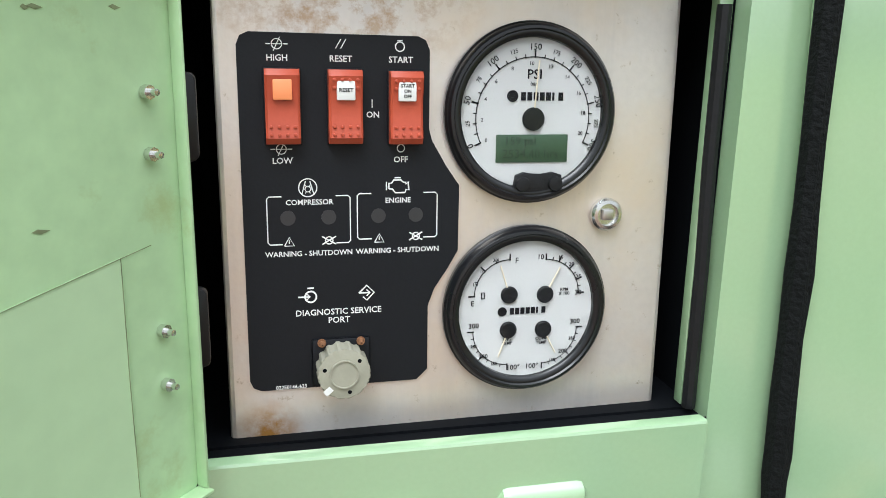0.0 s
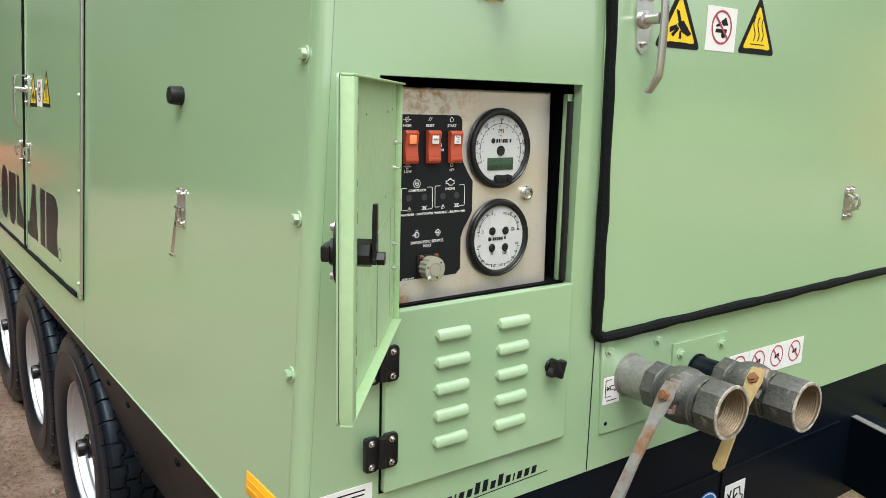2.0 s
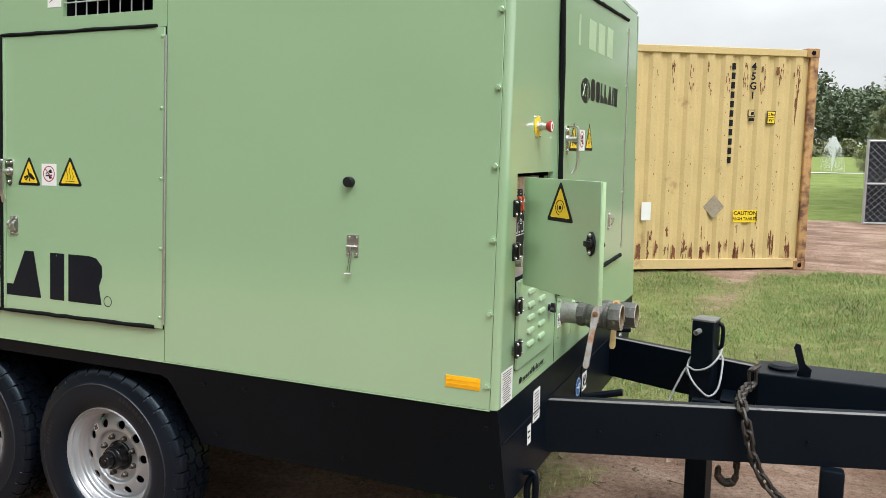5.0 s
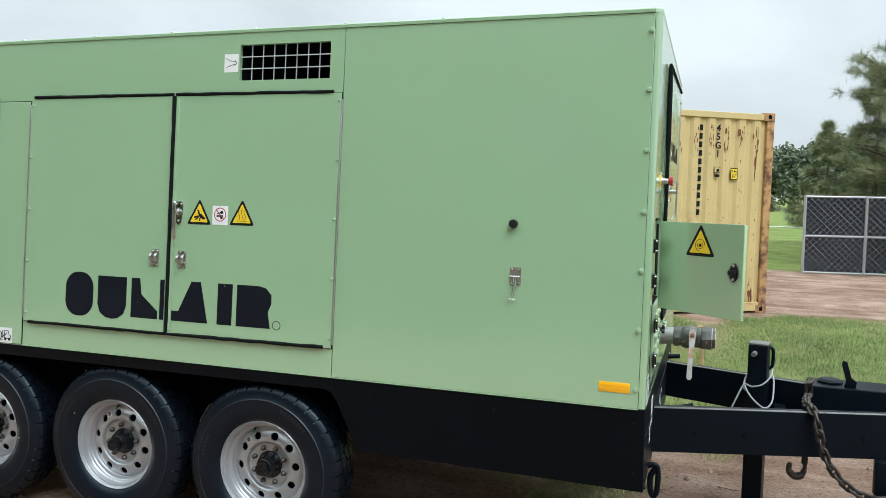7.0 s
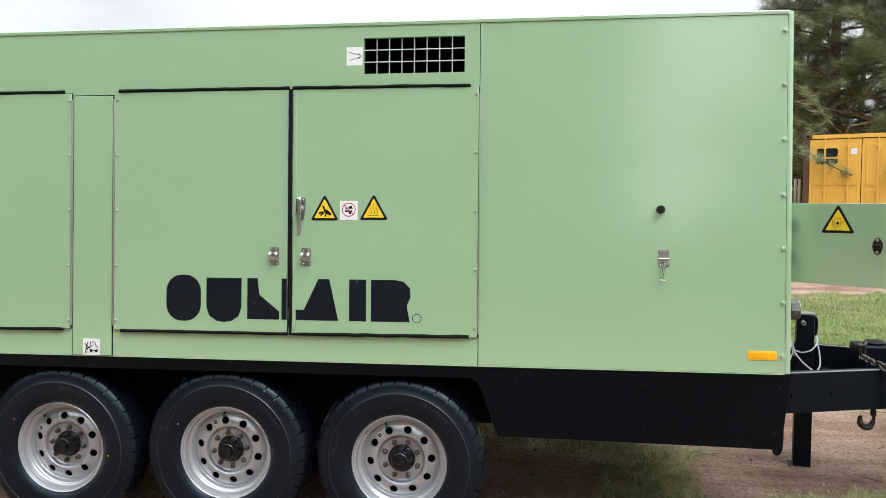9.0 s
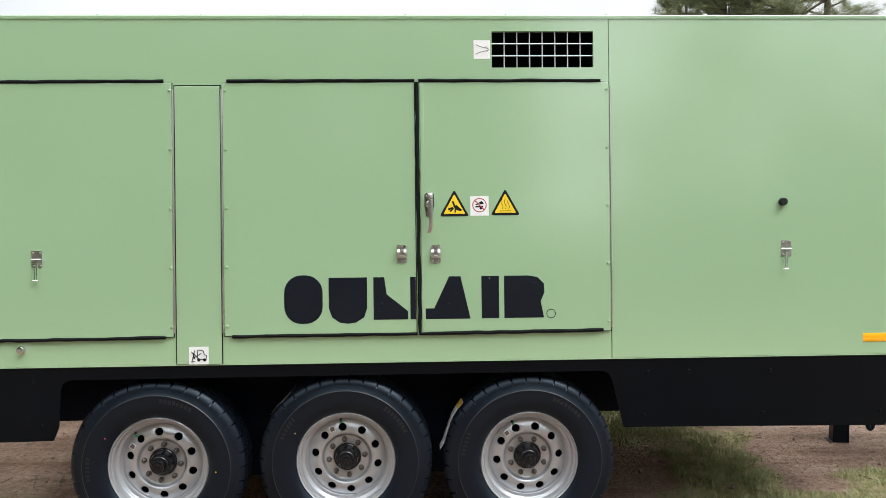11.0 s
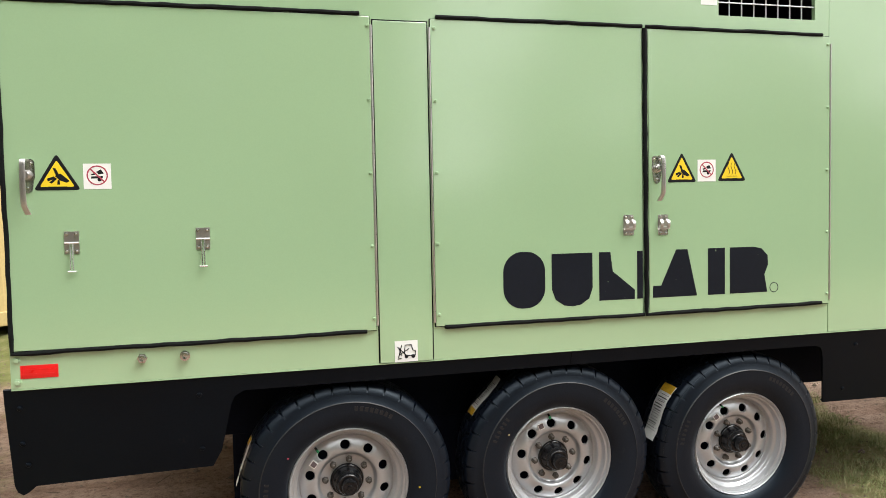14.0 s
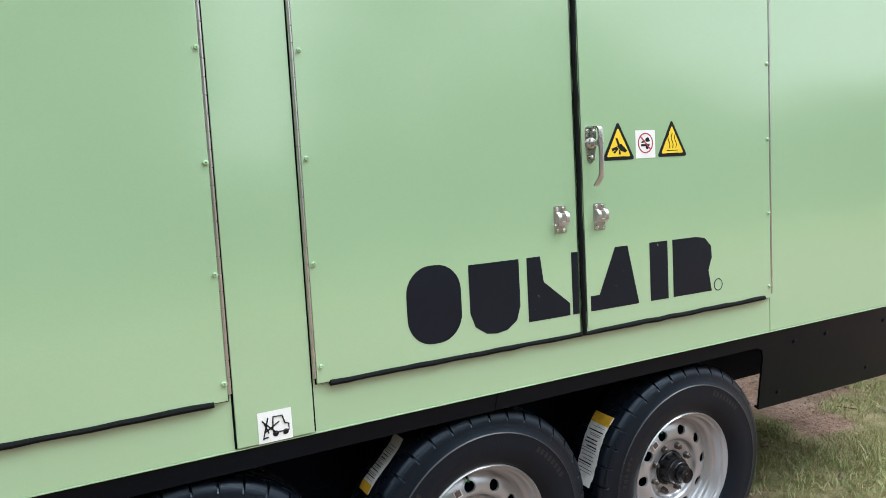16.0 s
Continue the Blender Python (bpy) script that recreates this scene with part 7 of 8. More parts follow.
# ---------- jack ----------
jk = thing("trailer_jack", "black square-tube trailer jack with its foot on the ground", "jack")
jk.matrix_basis = pose(0.480, 1.385, 0, 0, 0, -12.5)
bm = B()
box(bm, -0.0485, 0.0485, -0.0485, 0.0485, 0.50, 0.914, 0.005)
part("outer_tube", bm, BLACK, jk)
bm = B()
box(bm, -0.0505, 0.0505, -0.0505, 0.0505, 0.915, 0.925, 0.0025)
part("cap", bm, GREYED, jk, "dusty steel cap")
bm = B()
box(bm, -0.048, 0.048, -0.048, 0.048, 0.012, 0.499, 0.004)
part("inner_leg", bm, BLACK, jk)
bm = B()
box(bm, -0.075, 0.075, -0.07, 0.07, -0.012, 0.011, 0.003)
part("foot_plate", bm, BLACK, jk)
bm = B()
lathe(bm, [(0.0125, 0.0), (0.0125, 0.048), (0.0105, 0.051), (0.006, 0.051), (0.006, 0.046), (0, 0.046)], 16, m=Matrix.Translation((-0.014, -0.0486, 0.872)) @ pose(0, 0, 0, 90, 0, 0))
part("crank_stub", bm, GREYED, jk, "worn steel crank stub")
bm = B()
tube(bm, smooth_path([(0.047, 0.034, 0.900), (0.061, 0.034, 0.890), (0.066, 0.034, 0.862), (0.062, 0.034, 0.80), (0.047, 0.034, 0.785)], 5), 0.009, 10)
part("grab_handle", bm, BLACK, jk)
for q in ((-0.03, -0.0486, 0.70), (0.03, -0.0486, 0.70)):
    bm = B()
    lathe(bm, [(0.0, 0.006), (0.006, 0.006), (0.008, 0.003), (0.008, 0.0)], 6, m=Matrix.Translation(q) @ pose(0, 0, 0, 90, 0, 0))
    part("clamp_bolt", bm, BLACK, jk)
# grey cable wound loosely round it, one turn drooping
bm = B()
loop = [(-0.119, -0.096, 0.550), (-0.090, -0.079, 0.630), (-0.059, -0.057, 0.700), (-0.018, -0.068, 0.697), (0.033, -0.065, 0.715), (0.066, -0.026, 0.757), (0.056, 0.049, 0.790), (-0.014, 0.063, 0.785), (-0.056, 0.017, 0.745), (-0.058, -0.052, 0.705),
        (-0.026, -0.083, 0.655), (0.022, -0.092, 0.612), (0.056, -0.087, 0.597), (0.081, -0.054, 0.628), (0.079, 0.000, 0.700), (0.062, 0.044, 0.752), (0.000, 0.070, 0.770), (-0.061, 0.035, 0.728), (-0.063, -0.044, 0.690), (-0.050, -0.066, 0.672)]
tube(bm, smooth_path(loop, 5), 0.0046, 8)
cable = part("breakaway_cable", bm, mat("grey_cable", (0.36, 0.37, 0.38), 0.5, vary=0.1, bump=0.05), None, "", jk.matrix_basis)
tagged(cable, "grey cable looped round the jack", "cable")

# ---------- tow chain, hook, tongue fittings ----------
def chain(label, pts, size=0.02):
    c = thing("tow_chain", label, "chain")
    bm = B()
    a, b, r = size * 0.55, size * 1.05, size * 0.27
    loop = [(0.0 + a * math.cos(t) * 1.0, (b - a) * (1 if math.sin(t) >= 0 else -1) + a * math.sin(t), 0) for t in np.linspace(0, 2 * math.pi, 17)[:-1]]
    tube(bm, loop, r, 7, closed=True)
    first = None
    path = smooth_path(pts, 10)
    dist, k, prev = 0.0, 0, path[0]
    pitch = size * 1.5
    for p in path[1:]:
        d = (p - prev)
        while dist + d.length >= pitch:
            step = pitch - dist
            prev = prev + d.normalized() * step
            dirn = d.normalized()
            q = dirn.to_track_quat("Y", "Z").to_matrix().to_4x4()
            m = Matrix.Translation(prev) @ q @ Matrix.Rotation(radians(90 * (k % 2) + 25), 4, "Y")
            if first is None:
                first = part("chain_link", bm, CHAIN, c, "", m)
            else:
                again(first, m, c)
            k += 1
            d = p - prev
            dist = 0.0
        dist += d.length
        prev = p
    return c


CHAIN = mat("weathered_chain", (0.06, 0.05, 0.045), 0.5, metal=0.6, vary=0.3, scale=30, bump=0.2, stain=(0.16, 0.08, 0.04), stain_amount=0.35, stain_scale=18)
chain("dark rusty tow chain draped over the drawbar", [(0.712, 1.13, 0.795), (0.69, 1.085, 0.79), (0.688, 1.075, 0.73), (0.67, 1.0, 0.735), (0.655, 0.86, 0.738), (0.665, 0.755, 0.738), (0.685, 0.715, 0.68), (0.715, 0.71, 0.56), (0.775, 0.71, 0.46), (0.87, 0.72, 0.39), (1.0, 0.76, 0.37), (1.15, 0.82, 0.41)], 0.027)
chain("short dark chain hanging under the drawbar", [(0.656, 0.84, 0.56), (0.656, 0.84, 0.51), (0.656, 0.84, 0.475)], 0.018)
bm = B()
tube(bm, smooth_path([(0.655, 0.84, 0.485), (0.658, 0.84, 0.445), (0.645, 0.84, 0.41), (0.615, 0.84, 0.402), (0.592, 0.84, 0.425), (0.594, 0.84, 0.462)], 6), [0.009] * 8 + [0.013] * 4 + [0.0175] * 6 + [0.016] * 7 + [0.012] * 4 + [0.008] * 2, 9)
hook = part("grab_hook", bm, CHAIN, None)
tagged(hook, "rusty grab hook hanging under the drawbar", "hook")
bm = B()
slab(bm, [(-0.02, 0), (0.03, 0), (0.034, 0.03), (0.008, 0.05), (-0.012, 0.125), (-0.03, 0.13), (-0.036, 0.112), (-0.012, 0.03)], -0.006, 0.006, 0.001)
part("coupler_lever", bm, BLACK, cha, "", Matrix(((1, 0, 0, 0.87), (0, 0, -1, 1.13), (0, 1, 0, 0.776), (0, 0, 0, 1))))
bm = B()
lathe(bm, [(0.058, 0), (0.058, 0.01), (0.045, 0.02), (0, 0.022)], 24, m=Matrix.Translation((0.80, 1.215, 0.7763)))
part("access_cap", bm, BLACK, cha)
bm = B()
box(bm, 0.45, 0.70, 1.20, 1.24, 0.53, 0.60, 0.004)
box(bm, 0.56, 0.62, 0.76, 1.42, 0.53, 0.60, 0.004)
part("cross_member", bm, BLACK, cha)
# bolts along the beams
bm = B()
lathe(bm, [(0, 0.009), (0.008, 0.009), (0.0085, 0.007), (0.0085, 0.0)], 6)
bb = part("beam_bolt", bm, BLACK, cha, "", NB @ at(0.2, 0.61, 0.0))
for u, v in ((0.42, 0.61), (0.95, 0.61), (1.3, 0.61)):
    again(bb, NB @ at(u, v, 0.0))
bm = B()
box(bm, 0.94, 1.02, 0.80, 0.86, 0.36, 0.523, 0.01)
part("landing_bracket", bm, BLACK, cha)
bm = B()
tube(bm, [(-0.016, 1.158, 0.556), (0.16, 1.17, 0.60)], 0.016, 12)
part("drain_pipe", bm, BLACK, cha)
bm = B()
tube(bm, [(-0.016, 1.858, 0.72), (0.07, 1.867, 0.728)], 0.014, 10)
part("lift_pin", bm, BLACK, cha)

# ---------- tyre paper labels ----------
def on_tread(a, w, lift):
    q = RT + lift
    return Vector((q * math.cos(radians(a)), q * math.sin(radians(a)), w))


for k, a0, a1, w0, w1, lift in ((0, 139, 174, 0.004, -0.084, 0.006), (1, 150, 124, -0.030, -0.088, 0.004), (2, 150, 176, -0.012, -0.060, 0.004)):
    bm = B()
    rnd = random.Random(60 + k)
    rows_ = []
    for i in range(17):
        f = i / 16
        curl = lift + 0.003 * math.sin(7 * f + k) + (0.010 * (f - 0.85) / 0.15 if f > 0.85 else 0.0)
        rows_.append([bm.verts.new(on_tread(a0 + (a1 - a0) * f, w + rnd.uniform(-0.0015, 0.0015), curl + rnd.uniform(0, 0.0012))) for w in (w0, (w0 + w1) / 2, w1)])
    for p, q in zip(rows_, rows_[1:]):
        for j in (0, 1):
            bm.faces.new((p[j], q[j], q[j + 1], p[j + 1]))
    lab = part("tread_label", bm, LABEL_Y, cha, "peeling white and yellow paper label on tread", Matrix.Translation((HX[k], 0.078, HZ[k])) @ OUT)
    bm = B()
    rr = [[bm.verts.new(on_tread(a0 + (a1 - a0) * f, w, lift + 0.0055)) for w in (w0 - 0.001, w1 + 0.001)] for f in (0.0, 0.05, 0.1, 0.155)]
    for p, q in zip(rr, rr[1:]):
        bm.faces.new((p[0], q[0], q[1], p[1]))
    part("label_band", bm, mat("label_amber", (0.62, 0.36, 0.02), 0.6, vary=0.2, scale=40, bump=0.05), lab, "amber band", smooth=False)
    v = 0.20
    while v < 0.84:
        th = rnd.choice((0.006, 0.008, 0.016))
        e0, e1 = rnd.uniform(0.06, 0.22), rnd.uniform(0.70, 0.94)
        bm = B()
        rr = [[bm.verts.new(on_tread(a0 + (a1 - a0) * f, w0 + (w1 - w0) * e, lift + 0.0056)) for e in (e0, e1)] for f in (v, v + th)]
        bm.faces.new((rr[0][0], rr[1][0], rr[1][1], rr[0][1]))
        part("print_bar", bm, INK, lab, smooth=False)
        v += th + rnd.uniform(0.016, 0.05)

for k, m_, a in ((1, TAN, 148 - 7), (2, RED_PRINT, 148 - 39), (2, YELLOW, -5 - 39)):
    bm = B()
    lathe(bm, [(0.0, 0.0012), (0.0035, 0.001), (0.0035, 0)], 12)
    part("balance_mark", bm, m_, wheels[k], "", at(0.262 * math.cos(radians(a)), 0.262 * math.sin(radians(a)), 0.0526))

# ---------- fence with dark screening ----------
def fence(label, a, b, z, height, panels):
    f = thing("fence", label, "fence")
    A, Bv = Vector((*a, z)), Vector((*b, z + 0.03))
    d = (Bv - A)
    ln = d.length
    d = d.normalized()
    nr = Vector((d.y, -d.x, 0))
    m = Matrix(((d.x, nr.x, 0, A.x), (d.y, nr.y, 0, A.y), (d.z, nr.z, 1, A.z), (0, 0, 0, 1)))
    for i in range(panels + 1):
        u = ln * i / panels
        bm = B()
        tube(bm, [(u, 0, -0.02), (u, 0, height + 0.03)], 0.03, 10)
        part("post", bm, GALV, f, "", m)
    for h in (0.06, height * 0.5, height):
        bm = B()
        tube(bm, [(0, 0.001, h), (ln, 0.001, h)], 0.022, 8)
        part("rail", bm, GALV, f, "", m)
    bm = B()
    k = int(ln / 0.14)
    for i in range(-int(height / 0.14), k):
        for s in (1, -1):
            u0 = i * 0.14 if s > 0 else i * 0.14 + height
            p, q = (u0, 0.07), (u0 + s * (height - 0.1), height - 0.03)
            lo, hi = max(min(p[0], q[0]), 0), min(max(p[0], q[0]), ln)
            if hi - lo < 0.05:
                continue
            def on(u):
                return p[1] + (q[1] - p[1]) * (u - p[0]) / (q[0] - p[0])
            tube(bm, [(lo, 0.034, on(lo)), (hi, 0.034, on(hi))], 0.0032, 4)
    part("chain_link_mesh", bm, GALV, f, "diamond wire mesh", m)["kind"] = "stuff"
    bm = B()
    box(bm, 0.02, ln - 0.02, -0.04, -0.035, 0.05, height - 0.02)
    part("privacy_screen", bm, SCREEN, f, "dark woven privacy screen", m)
    return f


fence("galvanised chain-link fence with dark screening", (2.42, 16.45), (5.0, 16.8), 0.19, 1.79, 2)
gp = thing("gate_post", "galvanised gate post with open gate frame", "post")
for u in (5.13, 5.22):
    bm = B()
    tube(bm, [(u, 16.75, 0.15), (u, 16.75, 2.15)], 0.035, 10)
    part("post", bm, GALV, gp)
for h in (0.5, 1.2, 1.9):
    bm = B()
    tube(bm, [(5.03, 16.76, h), (5.24, 16.76, h)], 0.025, 8)
    part("hinge_clamp", bm, GALV, gp)

# ---------- trees ----------
def limb(bm, p, d, ln, r, depth, tips, rnd, bend=0.25):
    pts, rad = [p.copy()], [r]
    k = 5
    for i in range(k):
        d = (d + Vector((rnd.uniform(-1, 1), rnd.uniform(-1, 1), rnd.uniform(-0.4, 0.6))) * bend * 0.4).normalized()
        p = p + d * ln / k
        pts.append(p.copy())
        rad.append(r * (1 - 0.62 * (i + 1) / k))
    tube(bm, pts, rad, 6)
    if depth == 0:
        tips += [(q, d) for q in pts[2:]]
        return
    for i in range(2, k + 1):
        for _ in range(2 if i > 2 else 1):
            a = rnd.uniform(0, 2 * math.pi)
            nd = (d * 0.55 + Vector((math.cos(a), math.sin(a), rnd.uniform(-0.1, 0.55))) * 0.8).normalized()
            limb(bm, pts[i], nd, ln * rnd.uniform(0.42, 0.62), rad[i] * 0.6, depth - 1, tips, rnd, bend)


def leaves_mesh(name, spots, size, per, rnd, spread, long=1.0):
    """Small bent leaf cards in clumps."""
    vs, fs = [], []
    for (p, d) in spots:
        for _ in range(per):
            c = p + Vector((rnd.gauss(0, 1), rnd.gauss(0, 1), rnd.gauss(0, 0.8))) * spread
            a = Vector((rnd.uniform(-1, 1), rnd.uniform(-1, 1), rnd.uniform(-0.7, 0.7))).normalized()
            b = a.orthogonal().normalized()
            b.rotate(Matrix.Rotation(rnd.uniform(0, 6.28), 3, a))
            s = size * rnd.uniform(0.6, 1.3)
            k = len(vs)
            q = a.cross(b) * s * 0.18
            vs += [c - a * s * long * 0.5, c + b * s * 0.32 + q, c + a * s * long * 0.5, c - b * s * 0.32 + q]
            fs.append((k, k + 1, k + 2, k + 3))
    me = bpy.data.meshes.new(name)
    me.from_pydata([tuple(v) for v in vs], [], fs)
    return me


def needles_mesh(name, spots, rnd, length=0.16, per=42):
    """Bursts of pine needles at twig ends."""
    vs, fs = [], []
    for p, d in spots:
        for _ in range(per):
            a = (d * 0.7 + Vector((rnd.gauss(0, 1), rnd.gauss(0, 1), rnd.gauss(0, 1) + 0.15))).normalized()
            o = p + Vector((rnd.gauss(0, 1), rnd.gauss(0, 1), rnd.gauss(0, 1))) * 0.05
            b = a.orthogonal().normalized() * 0.007
            L = length * rnd.uniform(0.7, 1.25)
            k = len(vs)
            vs += [o + b, o - b, o + a * L]
            fs.append((k, k + 1, k + 2))
    me = bpy.data.meshes.new(name)
    me.from_pydata([tuple(v) for v in vs], [], fs)
    return me


def hang(name, me, material, parent, label=""):
    me.materials.append(material)
    o = new(name, me)
    o.parent = parent
    if label:
        o["label"] = label
    return o


def broadleaf(x, y, h, seed, leaf=LEAF, label="spreading green broadleaf tree beyond the fence", size=0.13, per=15, spread=0.28):
    rnd = random.Random(seed)
    t = thing("tree", label, "tree", Matrix.Translation((x, y, rise(y) - 0.05)))
    bm, tips = B(), []
    base = [Vector((0, 0, 0)), Vector((0.05, 0.02, h * 0.2)), Vector((-0.05, 0.1, h * 0.42)), Vector((0.05, 0, h * 0.7)), Vector((0, 0, h * 0.9))]
    tube(bm, smooth_path(base, 4), [0.034 * h * (1 - 0.85 * i / 16) for i in range(17)], 10)
    for i in range(11):
        f = 0.25 + 0.62 * i / 10
        a = i * 2.4 + rnd.uniform(-0.4, 0.4)
        limb(bm, Vector((0, 0.03, h * f)), Vector((math.cos(a), math.sin(a), rnd.uniform(0.1, 0.6))).normalized(), h * 0.36 * (1.25 - f * 0.65), 0.011 * h * (1.2 - f), 1, tips, rnd)
    part("trunk", bm, BARK, t)
    hang("crown", leaves_mesh("crown", tips, size, per, rnd, spread), leaf, t)
    return t


def pine(x, y, h, seed, label="tall pine with long needles beyond the fence", low=0.12, thick=3.6, per=46):
    rnd = random.Random(seed)
    t = thing("pine_tree", label, "tree", Matrix.Translation((x, y, rise(y) - 0.05)))
    bm, tips = B(), []
    tube(bm, [(0.02 * math.sin(i), 0.02 * math.cos(i * 1.3), h * i / 10) for i in range(11)], [0.02 * h * (1 - 0.9 * i / 10) for i in range(11)], 10)
    n_ = int(h * thick)
    for i in range(n_):
        f = low + (1 - low) * i / n_
        a = i * 2.39 + rnd.uniform(-0.5, 0.5)
        L = h * (0.30 * (1.06 - f)) * rnd.uniform(0.7, 1.2)
        limb(bm, Vector((0, 0, h * f)), Vector((math.cos(a), math.sin(a), rnd.uniform(-0.05, 0.35))).normalized(), L, 0.006 * h * (1.1 - f), 1, tips, rnd, 0.35)
    part("trunk", bm, BARK, t)
    hang("crown", needles_mesh("crown", tips, rnd, 0.26, per), NEEDLE, t)
    return t


pine(7.1, 19.9, 11.5, 3, low=0.14, thick=6.5, per=64)
pine(6.9, 22.6, 9.5, 21, low=0.05, thick=5.5, per=56)
pine(5.3, 24.5, 6.0, 4, "young bushy pine beyond the fence", 0.03)
pine(7.3, 25.5, 8.0, 8, "young bushy pine beyond the fence", 0.03)
pine(4.5, 28.5, 4.6, 5, "young bushy pine beyond the fence", 0.03)
pine(5.9, 21.8, 4.8, 9, "young bushy pine beyond the fence", 0.02)
pine(8.5, 18.7, 13.0, 6, low=0.1, thick=5.5, per=60)
pine(11.4, 22.0, 12.0, 7, low=0.08)
pine(9.2, 23.5, 9.0, 10, "young bushy pine beyond the fence", 0.03)


def woods(name, label, spots, seed, card, per, material, bush=False):
    """A belt of trees, uncountable from here, in one mesh with trunks."""
    rnd = random.Random(seed)
    vs, fs = [], []

    def card_at(c, s):
        a = Vector((rnd.uniform(-1, 1), rnd.uniform(-1, 1), rnd.uniform(-0.8, 0.8))).normalized()
        b = a.orthogonal().normalized()
        b.rotate(Matrix.Rotation(rnd.uniform(0, 6.28), 3, a))
        q = a.cross(b) * s * 0.2
        k = len(vs)
        vs.extend([c - a * s * 0.5, c + b * s * 0.36 + q, c + a * s * 0.5, c - b * s * 0.36 + q])
        fs.append((k, k + 1, k + 2, k + 3))

    for x, y, h, r in spots:
        z = rise(y)
        k = len(vs)
        for i in range(5):
            a = 2 * math.pi * i / 5
            vs.extend([Vector((x + 0.018 * h * math.cos(a), y + 0.018 * h * math.sin(a), z - 0.1)), Vector((x + 0.006 * h * math.cos(a), y + 0.006 * h * math.sin(a), z + h * 0.8))])
        for i in range(5):
            j = (i + 1) % 5
            fs.append((k + 2 * i, k + 2 * j, k + 2 * j + 1, k + 2 * i + 1))
        lobes = [(Vector((rnd.gauss(0, 0.45) * r, rnd.gauss(0, 0.45) * r, h * rnd.uniform(0.05 if bush else 0.3, 0.95))), r * rnd.uniform(0.35, 0.7)) for _ in range(11)]
        for c, q in lobes:
            for _ in range(per // 11):
                o = Vector((rnd.gauss(0, 1), rnd.gauss(0, 1), rnd.gauss(0, 0.85))).normalized() * q * rnd.uniform(0.55, 1.05)
                p = Vector((x, y, z)) + c + o
                p.z = max(p.z, z + 0.05)
                card_at(p, card * rnd.uniform(0.6, 1.4))
    me = bpy.data.meshes.new(name)
    me.from_pydata([tuple(v) for v in vs], [], fs)
    me.materials.append(material)
    return tagged(new(name, me), label, "woods", kind="stuff")


rnd = random.Random(11)
woods("far_woods", "dark far belt of mixed trees across the field", [(rnd.uniform(-130, 190), 122 + rnd.uniform(0, 40), rnd.uniform(8, 12.5), rnd.uniform(2.8, 4.6)) for _ in range(260)], 12, 0.75, 880, FAR_LEAF)
woods("shrub_bank", "low reedy shrubs along the field edge", [(rnd.uniform(-80, 120), 98 + rnd.uniform(0, 12), rnd.uniform(1.2, 2.8), rnd.uniform(1.5, 2.6)) for _ in range(150)], 13, 0.7, 110, mat("dry_reeds", (0.13, 0.14, 0.07), 0.8, vary=0.4, scale=0.2, fine=2, bump=0), True)
woods("woods_edge", "shady edge of woodland behind bare earth", [(-17.5 - rnd.uniform(0, 9), rnd.uniform(-16, 10), rnd.uniform(5, 11), rnd.uniform(1.5, 2.8)) for _ in range(46)] + [(-16.2 - rnd.uniform(0, 2), rnd.uniform(-12, 9), rnd.uniform(1.5, 3), rnd.uniform(0.9, 1.5)) for _ in range(40)], 14, 0.26, 1000, LEAF, True)

belt = []
for i in range(84):
    belt.append((0.9 - rnd.uniform(0, 40), -18 - rnd.uniform(0, 7), rnd.uniform(9.5, 15), rnd.uniform(1.8, 3.0)))
for i in range(18):
    belt.append((1.5 + rnd.uniform(0, 8.5), -18 - rnd.uniform(0, 4), rnd.uniform(2.4, 4.0), rnd.uniform(1.0, 1.5)))
for i in range(34):
    belt.append((9 + rnd.uniform(0, 34), -18 - rnd.uniform(0, 8), rnd.uniform(3.5, 6.2), rnd.uniform(1.4, 2.2)))
woods("woods_behind", "belt of mixed woodland behind the standpoint", belt, 15, 0.5, 620, LEAF, True)
broadleaf(7.4, -19.5, 9.0, 17, LEAF, "tall broadleaf tree behind the standpoint", 0.3, 12, 0.4)
broadleaf(14.0, -20.5, 8.0, 18, LEAF, "tall broadleaf tree behind the standpoint", 0.3, 12, 0.4)

# ---------- field: pale path, pond fountain ----------
bm = B()
pts = [(-90 + 18 * i, 45 + 1.2 * math.sin(i * 0.5)) for i in range(14)]
for (a, b) in zip(pts, pts[1:]):
    bm.faces.new([bm.verts.new((x, y, rise(y) + 0.03)) for x, y in (a, b, (b[0], b[1] + 1.0), (a[0], a[1] + 1.0))])
pathway = part("path", bm, mat("pale_path", (0.5, 0.49, 0.46), 0.9, vary=0.15, scale=0.4, fine=5, bump=0), None)
tagged(pathway, "pale gravel path across the far lawn", "path", kind="structure")
rnd = random.Random(31)
vs, fs = [], []
FX, FY = 3.55, 49.5
for k in range(600):
    a, sp = rnd.uniform(0, 2 * math.pi), rnd.uniform(0.1, 1.0)
    for j in range(5):
        t = rnd.random()
        r = 0.75 * sp * t
        z = 2.2 * (1 - 0.35 * sp) * (4 * t * (1 - t) if sp > 0.25 else t)
        p = Vector((FX + r * math.cos(a), FY + r * math.sin(a), rise(FY) + z))
        s = rnd.uniform(0.008, 0.022)
        i = len(vs)
        vs += [p + Vector((-s, 0, 0)), p + Vector((s, 0, 0)), p + Vector((0, 0, s * 3))]
        fs.append((i, i + 1, i + 2))
me = bpy.data.meshes.new("fountain_spray")
me.from_pydata([tuple(v) for v in vs], [], fs)
me.materials.append(WATER)
tagged(new("fountain_spray", me), "white spray of a pond fountain", "fountain", kind="stuff")

